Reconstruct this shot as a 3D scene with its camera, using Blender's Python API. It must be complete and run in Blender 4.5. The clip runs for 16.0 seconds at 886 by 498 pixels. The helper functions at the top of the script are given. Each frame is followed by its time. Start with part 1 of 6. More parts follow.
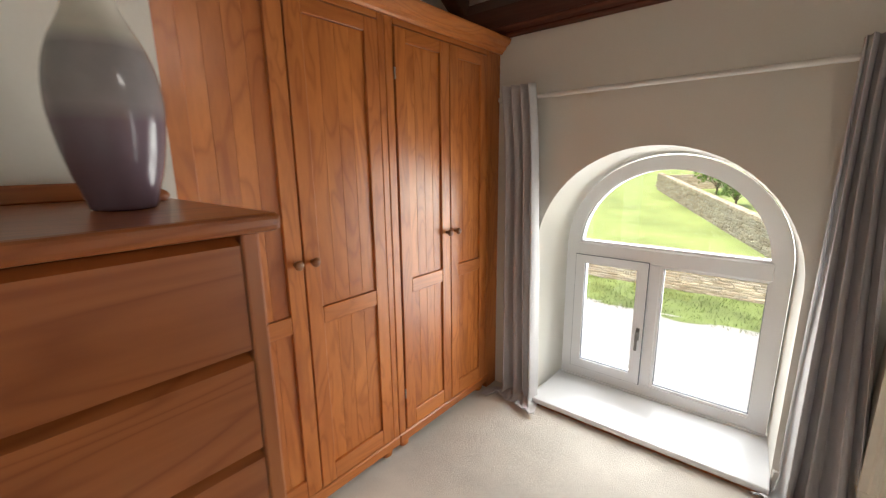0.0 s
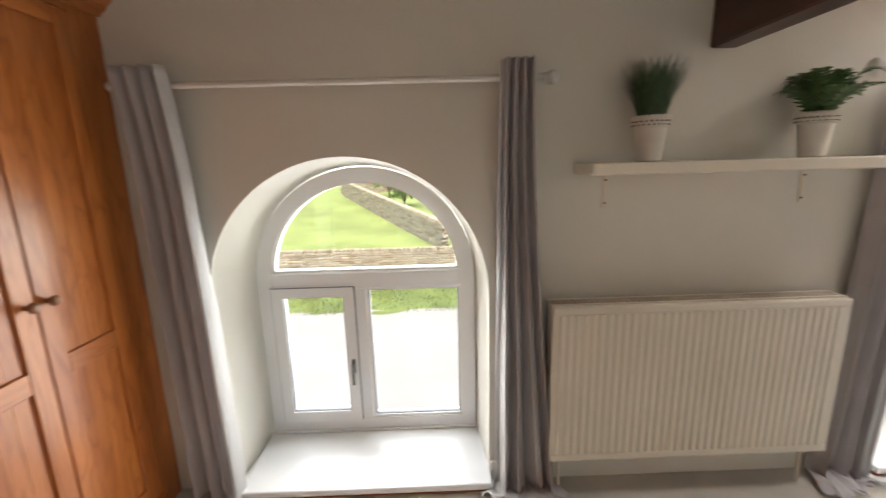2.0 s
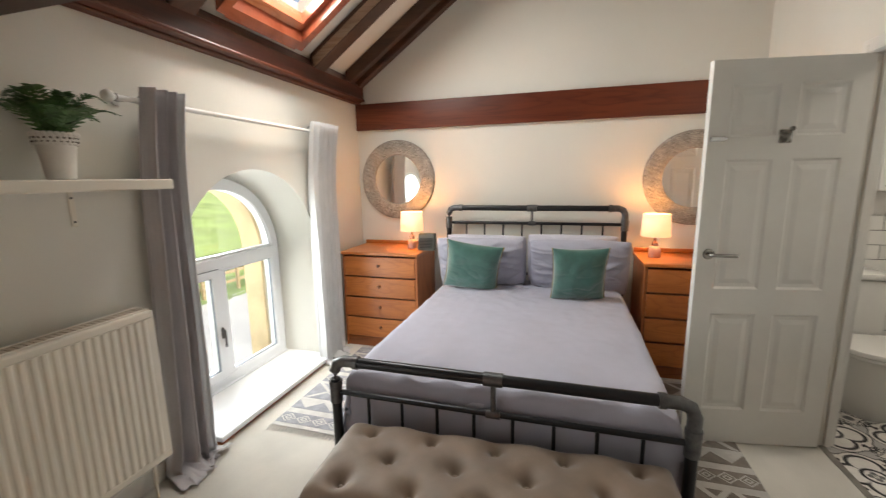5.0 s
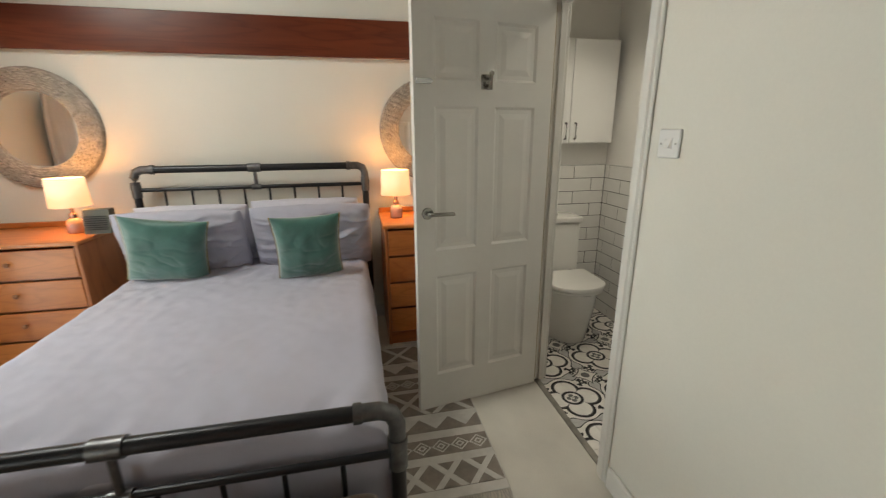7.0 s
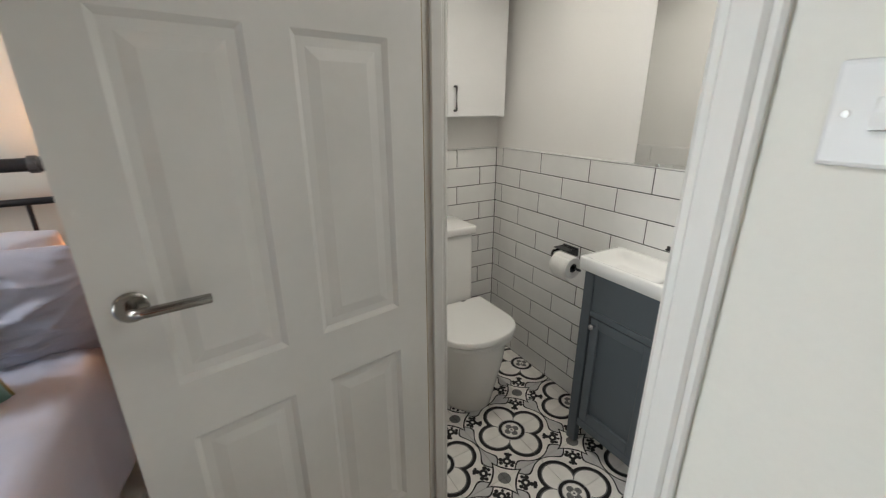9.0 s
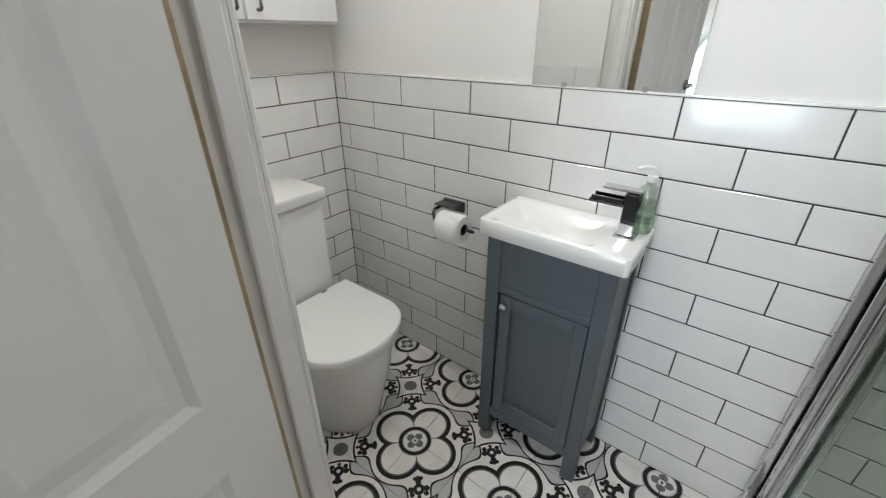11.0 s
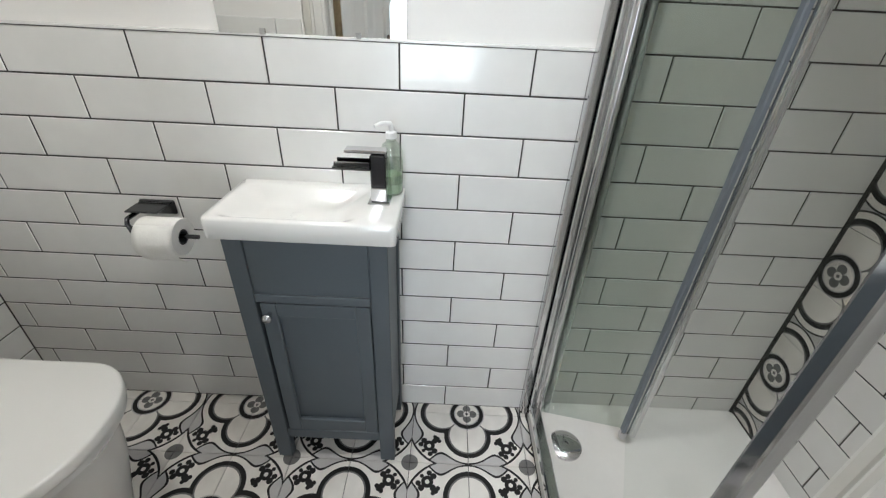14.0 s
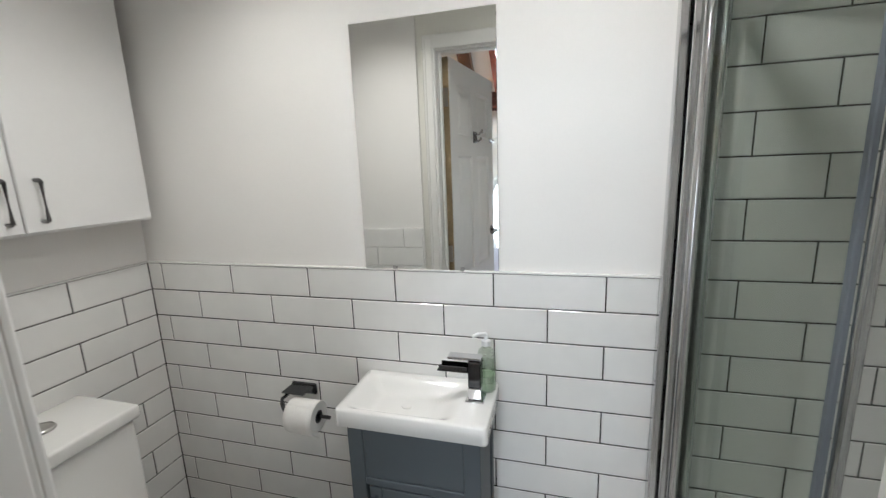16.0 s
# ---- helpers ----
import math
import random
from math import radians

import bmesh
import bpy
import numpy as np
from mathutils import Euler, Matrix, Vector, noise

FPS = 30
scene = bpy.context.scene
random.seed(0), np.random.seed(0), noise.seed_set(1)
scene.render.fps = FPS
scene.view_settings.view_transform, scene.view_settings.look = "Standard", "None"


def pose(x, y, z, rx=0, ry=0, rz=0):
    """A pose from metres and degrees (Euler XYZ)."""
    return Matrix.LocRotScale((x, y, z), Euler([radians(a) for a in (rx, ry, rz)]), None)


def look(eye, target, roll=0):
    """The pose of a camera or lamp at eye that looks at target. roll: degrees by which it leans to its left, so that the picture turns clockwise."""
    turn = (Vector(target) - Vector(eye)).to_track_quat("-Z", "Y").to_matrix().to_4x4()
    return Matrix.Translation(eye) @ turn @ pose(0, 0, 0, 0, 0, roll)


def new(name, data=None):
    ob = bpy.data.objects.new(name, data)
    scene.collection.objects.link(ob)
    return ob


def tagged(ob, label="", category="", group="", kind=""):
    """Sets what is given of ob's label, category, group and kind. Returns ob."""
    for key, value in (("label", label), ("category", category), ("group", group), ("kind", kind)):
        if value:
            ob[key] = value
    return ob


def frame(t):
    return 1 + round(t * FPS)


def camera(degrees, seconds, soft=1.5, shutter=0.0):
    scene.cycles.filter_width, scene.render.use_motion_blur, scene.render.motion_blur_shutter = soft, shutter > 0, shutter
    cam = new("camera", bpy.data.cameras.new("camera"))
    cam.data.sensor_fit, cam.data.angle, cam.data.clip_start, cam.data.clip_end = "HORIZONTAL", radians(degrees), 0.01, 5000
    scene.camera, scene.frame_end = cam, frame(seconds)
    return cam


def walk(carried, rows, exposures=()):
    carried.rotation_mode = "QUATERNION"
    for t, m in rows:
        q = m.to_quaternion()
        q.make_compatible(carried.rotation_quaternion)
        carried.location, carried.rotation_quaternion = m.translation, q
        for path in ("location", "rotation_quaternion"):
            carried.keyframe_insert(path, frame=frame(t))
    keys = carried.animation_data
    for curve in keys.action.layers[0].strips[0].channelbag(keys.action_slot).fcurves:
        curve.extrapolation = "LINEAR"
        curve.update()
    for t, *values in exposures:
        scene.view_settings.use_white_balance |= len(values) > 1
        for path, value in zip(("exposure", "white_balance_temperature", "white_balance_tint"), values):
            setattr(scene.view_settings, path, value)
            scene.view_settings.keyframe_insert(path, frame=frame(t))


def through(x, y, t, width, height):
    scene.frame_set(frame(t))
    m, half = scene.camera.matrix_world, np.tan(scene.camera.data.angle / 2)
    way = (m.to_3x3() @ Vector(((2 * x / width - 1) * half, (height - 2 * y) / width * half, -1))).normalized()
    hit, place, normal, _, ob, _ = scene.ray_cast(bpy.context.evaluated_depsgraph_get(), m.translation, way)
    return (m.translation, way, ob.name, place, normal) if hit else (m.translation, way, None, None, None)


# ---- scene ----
cam = camera(94.7, 16.0, soft=1.2, shutter=0.3)
PATH = [
    (0, (0.255, 0.452, 1.503), (-1.007, 1.946, 1.083), -0.7),
    (0.5, (0.182, 0.648, 1.499), (-0.968, 2.232, 1.086), -0.4),
    (1, (0.086, 0.792, 1.509), (-0.819, 2.525, 1.09), -0.8),
    (1.5, (0.028, 0.878, 1.53), (-0.442, 2.776, 1.109), -1.1),
    (2, (0.125, 0.919, 1.526), (0.159, 2.877, 1.119), -1.5),
    (2.5, (0.237, 0.941, 1.508), (0.77, 2.831, 1.132), -1.0),
    (3, (0.324, 0.922, 1.507), (1.283, 2.639, 1.147), -0.9),
    (3.5, (0.388, 0.897, 1.502), (1.701, 2.366, 1.158), -0.8),
    (4, (0.44, 0.847, 1.5), (2.021, 2.026, 1.166), -0.7),
    (4.5, (0.487, 0.792, 1.504), (2.258, 1.658, 1.17), -0.7),
    (5, (0.532, 0.735, 1.5), (2.422, 1.294, 1.157), -0.9),
    (5.2, (0.548, 0.71, 1.502), (2.467, 1.149, 1.152), -1.0),
    (7.3, (1.225, 0.263, 1.449), (3.068, -0.275, 0.887), -0.4),
    (7.5, (1.343, 0.23, 1.449), (3.154, -0.4, 0.882), -0.5),
    (8, (1.607, 0.099, 1.433), (3.373, -0.625, 0.835), -0.3),
    (8.5, (1.854, -0.059, 1.428), (3.582, -0.855, 0.811), 0.2),
    (8.7, (1.953, -0.102, 1.427), (3.651, -0.958, 0.805), 0.1),
    (10.8, (2.539, -0.428, 1.343), (3.67, -1.801, 0.427), 0.3),
    (11, (2.549, -0.451, 1.335), (3.629, -1.856, 0.406), -0.1),
    (11.5, (2.609, -0.481, 1.327), (3.484, -1.993, 0.354), 0.1),
    (12, (2.628, -0.521, 1.327), (3.292, -2.115, 0.317), 0.4),
    (12.5, (2.639, -0.556, 1.312), (3.082, -2.203, 0.267), 1.1),
    (13, (2.631, -0.58, 1.301), (2.867, -2.248, 0.223), 1.8),
    (13.5, (2.616, -0.593, 1.285), (2.688, -2.273, 0.202), 2.6),
    (14, (2.604, -0.605, 1.285), (2.597, -2.317, 0.251), 2.8),
    (14.5, (2.59, -0.593, 1.326), (2.613, -2.377, 0.422), 1.9),
    (15, (2.571, -0.57, 1.388), (2.734, -2.421, 0.648), 0.2),
    (15.5, (2.559, -0.537, 1.458), (2.893, -2.427, 0.897), -1.3),
    (16, (2.551, -0.481, 1.505), (3.077, -2.371, 1.118), -2.2),
]

EXPOSURES = [(0.0, 2.16, 7400, 14), (1.0, 2.14, 7400, 14), (2.0, 2.08, 7400, 14), (3.0, 1.68, 7400, 13), (4.0, 1.79, 7300, 11), (5.0, 1.88, 7200, 10), (7.5, 1.68, 7400, 5), (8.5, 1.9, 6800, 8), (11.0, 2.32, 6050, 8), (13.5, 2.45, 6100, 8), (16.0, 2.15, 6100, 9)]
walk(cam, [(t, look(eye, target, roll)) for t, eye, target, roll in PATH], EXPOSURES)

# ---- world and light ----
world = bpy.data.worlds.new("world")
scene.world = world
world.use_nodes = True
wn = world.node_tree.nodes
sky = wn.new("ShaderNodeTexSky")
sky.sky_type, sky.sun_disc = "NISHITA", False
sky.sun_elevation, sky.sun_rotation = radians(50), radians(150)
sky.air_density, sky.dust_density, sky.ozone_density = 1.0, 3.0, 1.0
wn["Background"].inputs[1].default_value = 0.088
world.node_tree.links.new(sky.outputs[0], wn["Background"].inputs[0])


def lamp(name, kind, energy, m, color=(1, 1, 1), **more):
    data = bpy.data.lights.new(name, kind)
    data.energy, data.color = energy, color
    if "size" in more:
        data.shape, data.size, data.size_y = "RECTANGLE", more["size"][0], more["size"][1]
    if "round" in more:
        data.shape = "ELLIPSE"
    if "radius" in more:
        data.shadow_soft_size = more["radius"]
    if "spot" in more:
        data.spot_size, data.spot_blend = radians(more["spot"]), 1.0
    if "angle" in more:
        data.angle = radians(more["angle"])
    ob = new(name, data)
    ob.matrix_world = m
    return ob


lamp("sun", "SUN", 1.4, look((0, 0, 20), (3.2, 6.0, 0)), (1.0, 0.95, 0.88), angle=20)
# daylight of the bright sky entering by the bedroom's three openings
for x in (-0.25, 2.78):
    lamp("window_light", "AREA", 16, look((x, 3.70, 1.05), (x, 0.6, 0.50)), (0.86, 0.935, 1.0), size=(1.7, 1.9))
    lamp("recess_light", "AREA", 3.4, look((x, 2.72, 0.84), (x, 0.0, 0.62)), (0.84, 0.925, 1.0), size=(1.08, 1.42), round=True)
lamp("skylight_light", "AREA", 13, look((2.835, 2.08, 2.875), (2.835, 1.42, 1.935)), (0.94, 0.97, 1.0), size=(0.62, 0.86))
# recessed shower-room downlights, inferred from shadows; the one at 2.50 is added fill
for x, watts, cone, tone in ((3.30, 6.5, 130, (1.0, 0.945, 0.87)), (2.50, 5.0, 168, (1.0, 0.965, 0.92)), (1.90, 8.5, 44, (0.98, 0.98, 1.0))):
    lamp("downlight_and_fill_light", "SPOT", watts, look((x, -1.17, 2.35), (x, -1.17, 0)), tone, radius=0.06, spot=cone)


# ---- materials ----
def nodes_of(name):
    m = bpy.data.materials.new(name)
    m.use_nodes = True
    return m, m.node_tree.nodes, m.node_tree.links, m.node_tree.nodes["Principled BSDF"]


def coords(n, l, scale, space="Object", jitter=True):
    tc, mp = n.new("ShaderNodeTexCoord"), n.new("ShaderNodeMapping")
    mp.inputs["Scale"].default_value = scale
    l.new(tc.outputs[space], mp.inputs[0])
    if jitter:
        info, mul = n.new("ShaderNodeObjectInfo"), n.new("ShaderNodeMath")
        mul.operation = "MULTIPLY"
        mul.inputs[1].default_value = 37.0
        l.new(info.outputs["Random"], mul.inputs[0])
        l.new(mul.outputs[0], mp.inputs["Location"])
    return mp.outputs[0]


def noise_of(n, l, vec, scale, detail=4, rough=0.55, distort=0.0):
    t = n.new("ShaderNodeTexNoise")
    t.inputs["Scale"].default_value, t.inputs["Detail"].default_value = scale, detail
    t.inputs["Roughness"].default_value, t.inputs["Distortion"].default_value = rough, distort
    l.new(vec, t.inputs["Vector"])
    return t.outputs["Fac"]


def ramp_of(n, l, fac, stops):
    r = n.new("ShaderNodeValToRGB")
    r.color_ramp.elements[0].position, r.color_ramp.elements[0].color = stops[0][0], (*stops[0][1], 1)
    r.color_ramp.elements[1].position, r.color_ramp.elements[1].color = stops[-1][0], (*stops[-1][1], 1)
    for p, c in stops[1:-1]:
        r.color_ramp.elements.new(p).color = (*c, 1)
    l.new(fac, r.inputs[0])
    return r.outputs[0]


def bump_to(n, l, p, fac, strength, dist):
    b = n.new("ShaderNodeBump")
    b.inputs["Strength"].default_value, b.inputs["Distance"].default_value = strength, dist
    l.new(fac, b.inputs["Height"])
    l.new(b.outputs[0], p.inputs["Normal"])


def mixed(n, l, kind, fac, a, b):
    m = n.new("ShaderNodeMix")
    m.data_type, m.blend_type = "RGBA", kind
    m.inputs[0].default_value = fac
    l.new(a, m.inputs[6])
    l.new(b, m.inputs[7])
    return m.outputs[2]


def plain(name, col, rough=0.5, metal=0.0, var=0.08, big=3.0, fine=60.0, bump=0.15, dist=0.002, coat=0.0, sheen=0.0):
    """A surface with soft stains at one scale and grain with relief at another."""
    m, n, l, p = nodes_of(name)
    v = coords(n, l, (1, 1, 1))
    lo, hi = [c * (1 - var) for c in col], [min(1, c * (1 + var)) for c in col]
    a = ramp_of(n, l, noise_of(n, l, v, big), [(0.3, lo), (0.7, hi)])
    g = noise_of(n, l, v, fine, 3)
    b = ramp_of(n, l, g, [(0.25, (1 - var, 1 - var, 1 - var)), (0.75, (1, 1, 1))])
    l.new(mixed(n, l, "MULTIPLY", 0.7, a, b), p.inputs["Base Color"])
    p.inputs["Roughness"].default_value, p.inputs["Metallic"].default_value = rough, metal
    p.inputs["Coat Weight"].default_value, p.inputs["Sheen Weight"].default_value = coat, sheen
    if bump:
        bump_to(n, l, p, g, bump, dist)
    return m


def wood(name, dark, light, grain=(26, 26, 1.6), rough=0.38, coat=0.2, rings=7.0, bold=0.7):
    """Timber whose grain runs along the axis with the smallest scale: growth rings cut as arches, with fine fibre."""
    m, n, l, p = nodes_of(name)
    v = coords(n, l, grain)
    field = noise_of(n, l, v, 0.42, 2.0, 0.42, 0.7)
    mul, frac = n.new("ShaderNodeMath"), n.new("ShaderNodeMath")
    mul.operation, frac.operation = "MULTIPLY", "FRACT"
    mul.inputs[1].default_value = rings
    l.new(field, mul.inputs[0])
    l.new(mul.outputs[0], frac.inputs[0])
    rg = ramp_of(n, l, frac.outputs[0], [(0.0, (0.72, 0.62, 0.52)), (0.16, (0.95, 0.93, 0.91)), (0.5, (1, 1, 1)), (0.78, (0.90, 0.86, 0.82)), (0.94, (0.66, 0.54, 0.44)), (1.0, (0.72, 0.62, 0.52))])
    c1 = ramp_of(n, l, noise_of(n, l, v, 0.30, 3, 0.5, 0.6), [(0.28, dark), (0.72, light)])
    f3 = noise_of(n, l, v, 5.0, 2, 0.6)
    c3 = ramp_of(n, l, f3, [(0.3, (0.88, 0.86, 0.84)), (0.6, (1, 1, 1))])
    info = n.new("ShaderNodeObjectInfo")
    c4 = ramp_of(n, l, info.outputs["Random"], [(0.0, (0.84, 0.76, 0.70)), (0.4, (0.98, 0.96, 0.94)), (1.0, (1.0, 1.0, 1.0))])
    col = mixed(n, l, "MULTIPLY", bold, c1, rg)
    col = mixed(n, l, "MULTIPLY", 0.6, col, c3)
    l.new(mixed(n, l, "MULTIPLY", 0.8, col, c4), p.inputs["Base Color"])
    p.inputs["Roughness"].default_value, p.inputs["Coat Weight"].default_value = rough, coat
    p.inputs["Coat Roughness"].default_value = 0.25
    bump_to(n, l, p, f3, 0.10, 0.001)
    return m


def cloth(name, col, through=0.3, fine=420, bump=0.3, sheen=0.15):
    """Woven cloth that lets a share of the light through."""
    m, n, l, p = nodes_of(name)
    v = coords(n, l, (1, 1, 1))
    a = ramp_of(n, l, noise_of(n, l, v, 5), [(0.3, [c * 0.94 for c in col]), (0.7, [min(1, c * 1.05) for c in col])])
    g = noise_of(n, l, coords(n, l, (1, 1, 0.3)), fine, 2)
    b = ramp_of(n, l, g, [(0.3, (0.86, 0.86, 0.86)), (0.7, (1, 1, 1))])
    c = mixed(n, l, "MULTIPLY", 0.8, a, b)
    l.new(c, p.inputs["Base Color"])
    p.inputs["Roughness"].default_value, p.inputs["Sheen Weight"].default_value = 0.8, sheen
    bump_to(n, l, p, g, bump, 0.002)
    tl, mx = n.new("ShaderNodeBsdfTranslucent"), n.new("ShaderNodeMixShader")
    l.new(c, tl.inputs[0])
    mx.inputs[0].default_value = through
    l.new(p.outputs[0], mx.inputs[1])
    l.new(tl.outputs[0], mx.inputs[2])
    l.new(mx.outputs[0], n["Material Output"].inputs[0])
    return m


def glass(name, tint=(1, 1, 1), rough=0.0, gloss=0.08):
    """Thin clear pane: mostly straight through, with a mirror-like share."""
    m, n, l, p = nodes_of(name)
    tr, gl, mx = n.new("ShaderNodeBsdfTransparent"), n.new("ShaderNodeBsdfGlossy"), n.new("ShaderNodeMixShader")
    tr.inputs[0].default_value = (*tint, 1)
    gl.inputs["Roughness"].default_value = rough
    mx.inputs[0].default_value = gloss
    l.new(tr.outputs[0], mx.inputs[1])
    l.new(gl.outputs[0], mx.inputs[2])
    l.new(mx.outputs[0], n["Material Output"].inputs[0])
    return m


def glowing(name, col, strength, base):
    m, n, l, p = nodes_of(name)
    p.inputs["Base Color"].default_value = (*base, 1)
    p.inputs["Emission Color"].default_value = (*col, 1)
    p.inputs["Emission Strength"].default_value = strength
    p.inputs["Roughness"].default_value = 0.9
    return m


def patterned(name, ax, ay, cx, cy, period):
    """Printed cement tile: four-petal flowers, grey dots and black scrolls, repeating every two tiles."""
    m, n, l, p = nodes_of(name)
    geo, sep = n.new("ShaderNodeNewGeometry"), n.new("ShaderNodeSeparateXYZ")
    l.new(geo.outputs["Position"], sep.inputs[0])

    def calc(op, a, b=None, c=None):
        k = n.new("ShaderNodeMath")
        k.operation = op
        for i, s in enumerate((a, b, c)):
            if s is None:
                continue
            if isinstance(s, (int, float)):
                k.inputs[i].default_value = s
            else:
                l.new(s, k.inputs[i])
        return k.outputs[0]

    def fold(out, centre):
        s = calc("MULTIPLY", calc("SUBTRACT", out, centre), 1 / period)
        return calc("MULTIPLY", calc("ABSOLUTE", calc("SUBTRACT", s, calc("ROUND", s))), period)

    u, v = fold(sep.outputs[ax], cx), fold(sep.outputs[ay], cy)

    def away(x, y):
        du, dv = calc("SUBTRACT", u, x), calc("SUBTRACT", v, y)
        return calc("SQRT", calc("ADD", calc("MULTIPLY", du, du), calc("MULTIPLY", dv, dv)))

    def within(d, r):
        return calc("LESS_THAN", d, r)

    def either(*some):
        out = some[0]
        for s in some[1:]:
            out = calc("MAXIMUM", out, s)
        return out

    h = period / 2
    petal = calc("MINIMUM", away(0.088, 0), away(0, 0.088))
    hub = away(0, 0)
    diag = calc("MULTIPLY", calc("ABSOLUTE", calc("SUBTRACT", u, v)), 0.707)
    dot = away(h, h)
    white, black, grey, mid = (0.80, 0.77, 0.72), (0.010, 0.009, 0.009), (0.52, 0.505, 0.495), (0.17, 0.165, 0.16)
    cur = n.new("ShaderNodeRGB")
    cur.outputs[0].default_value = (*grey, 1)
    cur = cur.outputs[0]

    def lay(mask, col):
        nonlocal cur
        k = n.new("ShaderNodeMix")
        k.data_type = "RGBA"
        l.new(mask, k.inputs[0])
        l.new(cur, k.inputs[6])
        k.inputs[7].default_value = (*col, 1)
        cur = k.outputs[2]

    body = calc("SMOOTH_MIN", calc("SUBTRACT", petal, 0.103), calc("SUBTRACT", diag, 0.040), 0.062)
    lay(within(body, 0.0), black)
    lay(within(body, -0.0052), white)
    star = calc("ADD", calc("POWER", calc("SUBTRACT", h + 1e-4, u), 0.72), calc("POWER", calc("SUBTRACT", h + 1e-4, v), 0.72))
    lay(within(star, 0.184), black)
    lay(within(star, 0.164), white)
    lay(within(dot, 0.027), mid)
    scroll = either(within(calc("ABSOLUTE", calc("SUBTRACT", away(0.131, 0.131), 0.0130)), 0.0062),
                    within(away(0.113, 0.113), 0.0100), within(away(0.103, 0.103), 0.0075),
                    within(away(0.112, 0.097), 0.0070), within(away(0.097, 0.112), 0.0070),
                    within(away(0.149, 0.112), 0.0100), within(away(0.112, 0.149), 0.0100),
                    within(away(0.159, 0.126), 0.0085), within(away(0.126, 0.159), 0.0085), within(away(0.149, 0.149), 0.0065))
    lay(scroll, black)
    lay(within(petal, 0.081), black)
    lay(within(petal, 0.0665), mid)
    lay(within(petal, 0.0615), white)
    lay(calc("MULTIPLY", within(diag, 0.0024), within(petal, 0.066)), mid)
    lay(within(hub, 0.064), grey)
    lay(within(hub, 0.060), black)
    lay(within(hub, 0.046), grey)
    lay(within(hub, 0.042), white)
    lay(within(calc("MINIMUM", away(0.021, 0), away(0, 0.021)), 0.0145), mid)
    lay(within(hub, 0.012), white)
    lay(within(hub, 0.005), mid)
    vec = coords(n, l, (1, 1, 1), jitter=False)
    worn = ramp_of(n, l, noise_of(n, l, vec, 14, 5), [(0.3, (0.82, 0.81, 0.8)), (0.7, (1, 1, 1))])
    l.new(mixed(n, l, "MULTIPLY", 0.8, cur, worn), p.inputs["Base Color"])
    p.inputs["Roughness"].default_value, p.inputs["Specular IOR Level"].default_value = 0.36, 0.3
    return m


def stone_mix(name, cols, rough=0.9, bump=0.5):
    m, n, l, p = nodes_of(name)
    v = coords(n, l, (1, 1, 1))
    geo = n.new("ShaderNodeNewGeometry")
    info, add = n.new("ShaderNodeObjectInfo"), n.new("ShaderNodeMath")
    add.operation = "ADD"
    l.new(geo.outputs["Random Per Island"], add.inputs[0])
    l.new(info.outputs["Random"], add.inputs[1])
    fr = n.new("ShaderNodeMath")
    fr.operation = "FRACT"
    l.new(add.outputs[0], fr.inputs[0])
    a = ramp_of(n, l, fr.outputs[0], cols)
    g = noise_of(n, l, v, 9, 5, 0.65)
    b = ramp_of(n, l, g, [(0.3, (0.6, 0.58, 0.55)), (0.65, (1, 1, 1))])
    l.new(mixed(n, l, "MULTIPLY", 0.8, a, b), p.inputs["Base Color"])
    p.inputs["Roughness"].default_value = rough
    bump_to(n, l, p, g, bump, 0.01)
    return m


WALL = plain("wall_paint", (0.745, 0.73, 0.668), 0.75, var=0.035, big=1.2, fine=110, bump=0.14)
WALL_BATH = plain("bath_paint", (0.80, 0.78, 0.75), 0.6, var=0.02, big=1.5, fine=140, bump=0.06)
PLASTER = plain("ceiling_plaster", (0.78, 0.75, 0.68), 0.8, var=0.04, fine=80, bump=0.2)
CARPET = plain("carpet", (0.72, 0.68, 0.605), 0.95, var=0.14, big=2.2, fine=420, bump=0.9, dist=0.006, sheen=0.2)
WHITE_PAINT = plain("white_gloss_paint", (0.75, 0.74, 0.705), 0.32, var=0.03, big=4, fine=40, bump=0.05)
UPVC = plain("white_upvc", (0.86, 0.88, 0.90), 0.28, var=0.02, fine=90, bump=0.02)
SILL = plain("white_sill_board", (0.78, 0.79, 0.80), 0.22, var=0.02, fine=60, bump=0.02)
BEAM = wood("mahogany_stained_beam", (0.055, 0.012, 0.006), (0.19, 0.048, 0.020), (1.6, 24, 24), 0.35, 0.25)
BEAM_Y = wood("mahogany_stained_tie", (0.040, 0.011, 0.007), (0.11, 0.030, 0.016), (24, 1.6, 24), 0.4, 0.2)
RAFTER = wood("dark_stained_rafter", (0.030, 0.011, 0.006), (0.10, 0.040, 0.020), (24, 1.6, 24), 0.42, 0.2)
RAFTER_LIT = wood("skylit_rafter", (0.30, 0.20, 0.14), (0.48, 0.36, 0.26), (24, 1.6, 24), 0.5, 0.1)
PLATE = wood("dark_stained_plate", (0.05, 0.013, 0.007), (0.16, 0.042, 0.02), (1.6, 24, 24), 0.4, 0.2)
SKYWOOD = wood("red_varnished_pine", (0.26, 0.055, 0.027), (0.48, 0.13, 0.062), (3, 12, 12), 0.18, 0.8)
PINE_V = wood("honey_pine_upright", (0.43, 0.130, 0.031), (0.66, 0.235, 0.060), (19, 19, 4.2), 0.32, 0.3, 7, 0.68)
PINE_H = wood("honey_pine_across", (0.44, 0.137, 0.034), (0.66, 0.235, 0.062), (19, 3.0, 19), 0.32, 0.3, 8, 0.42)
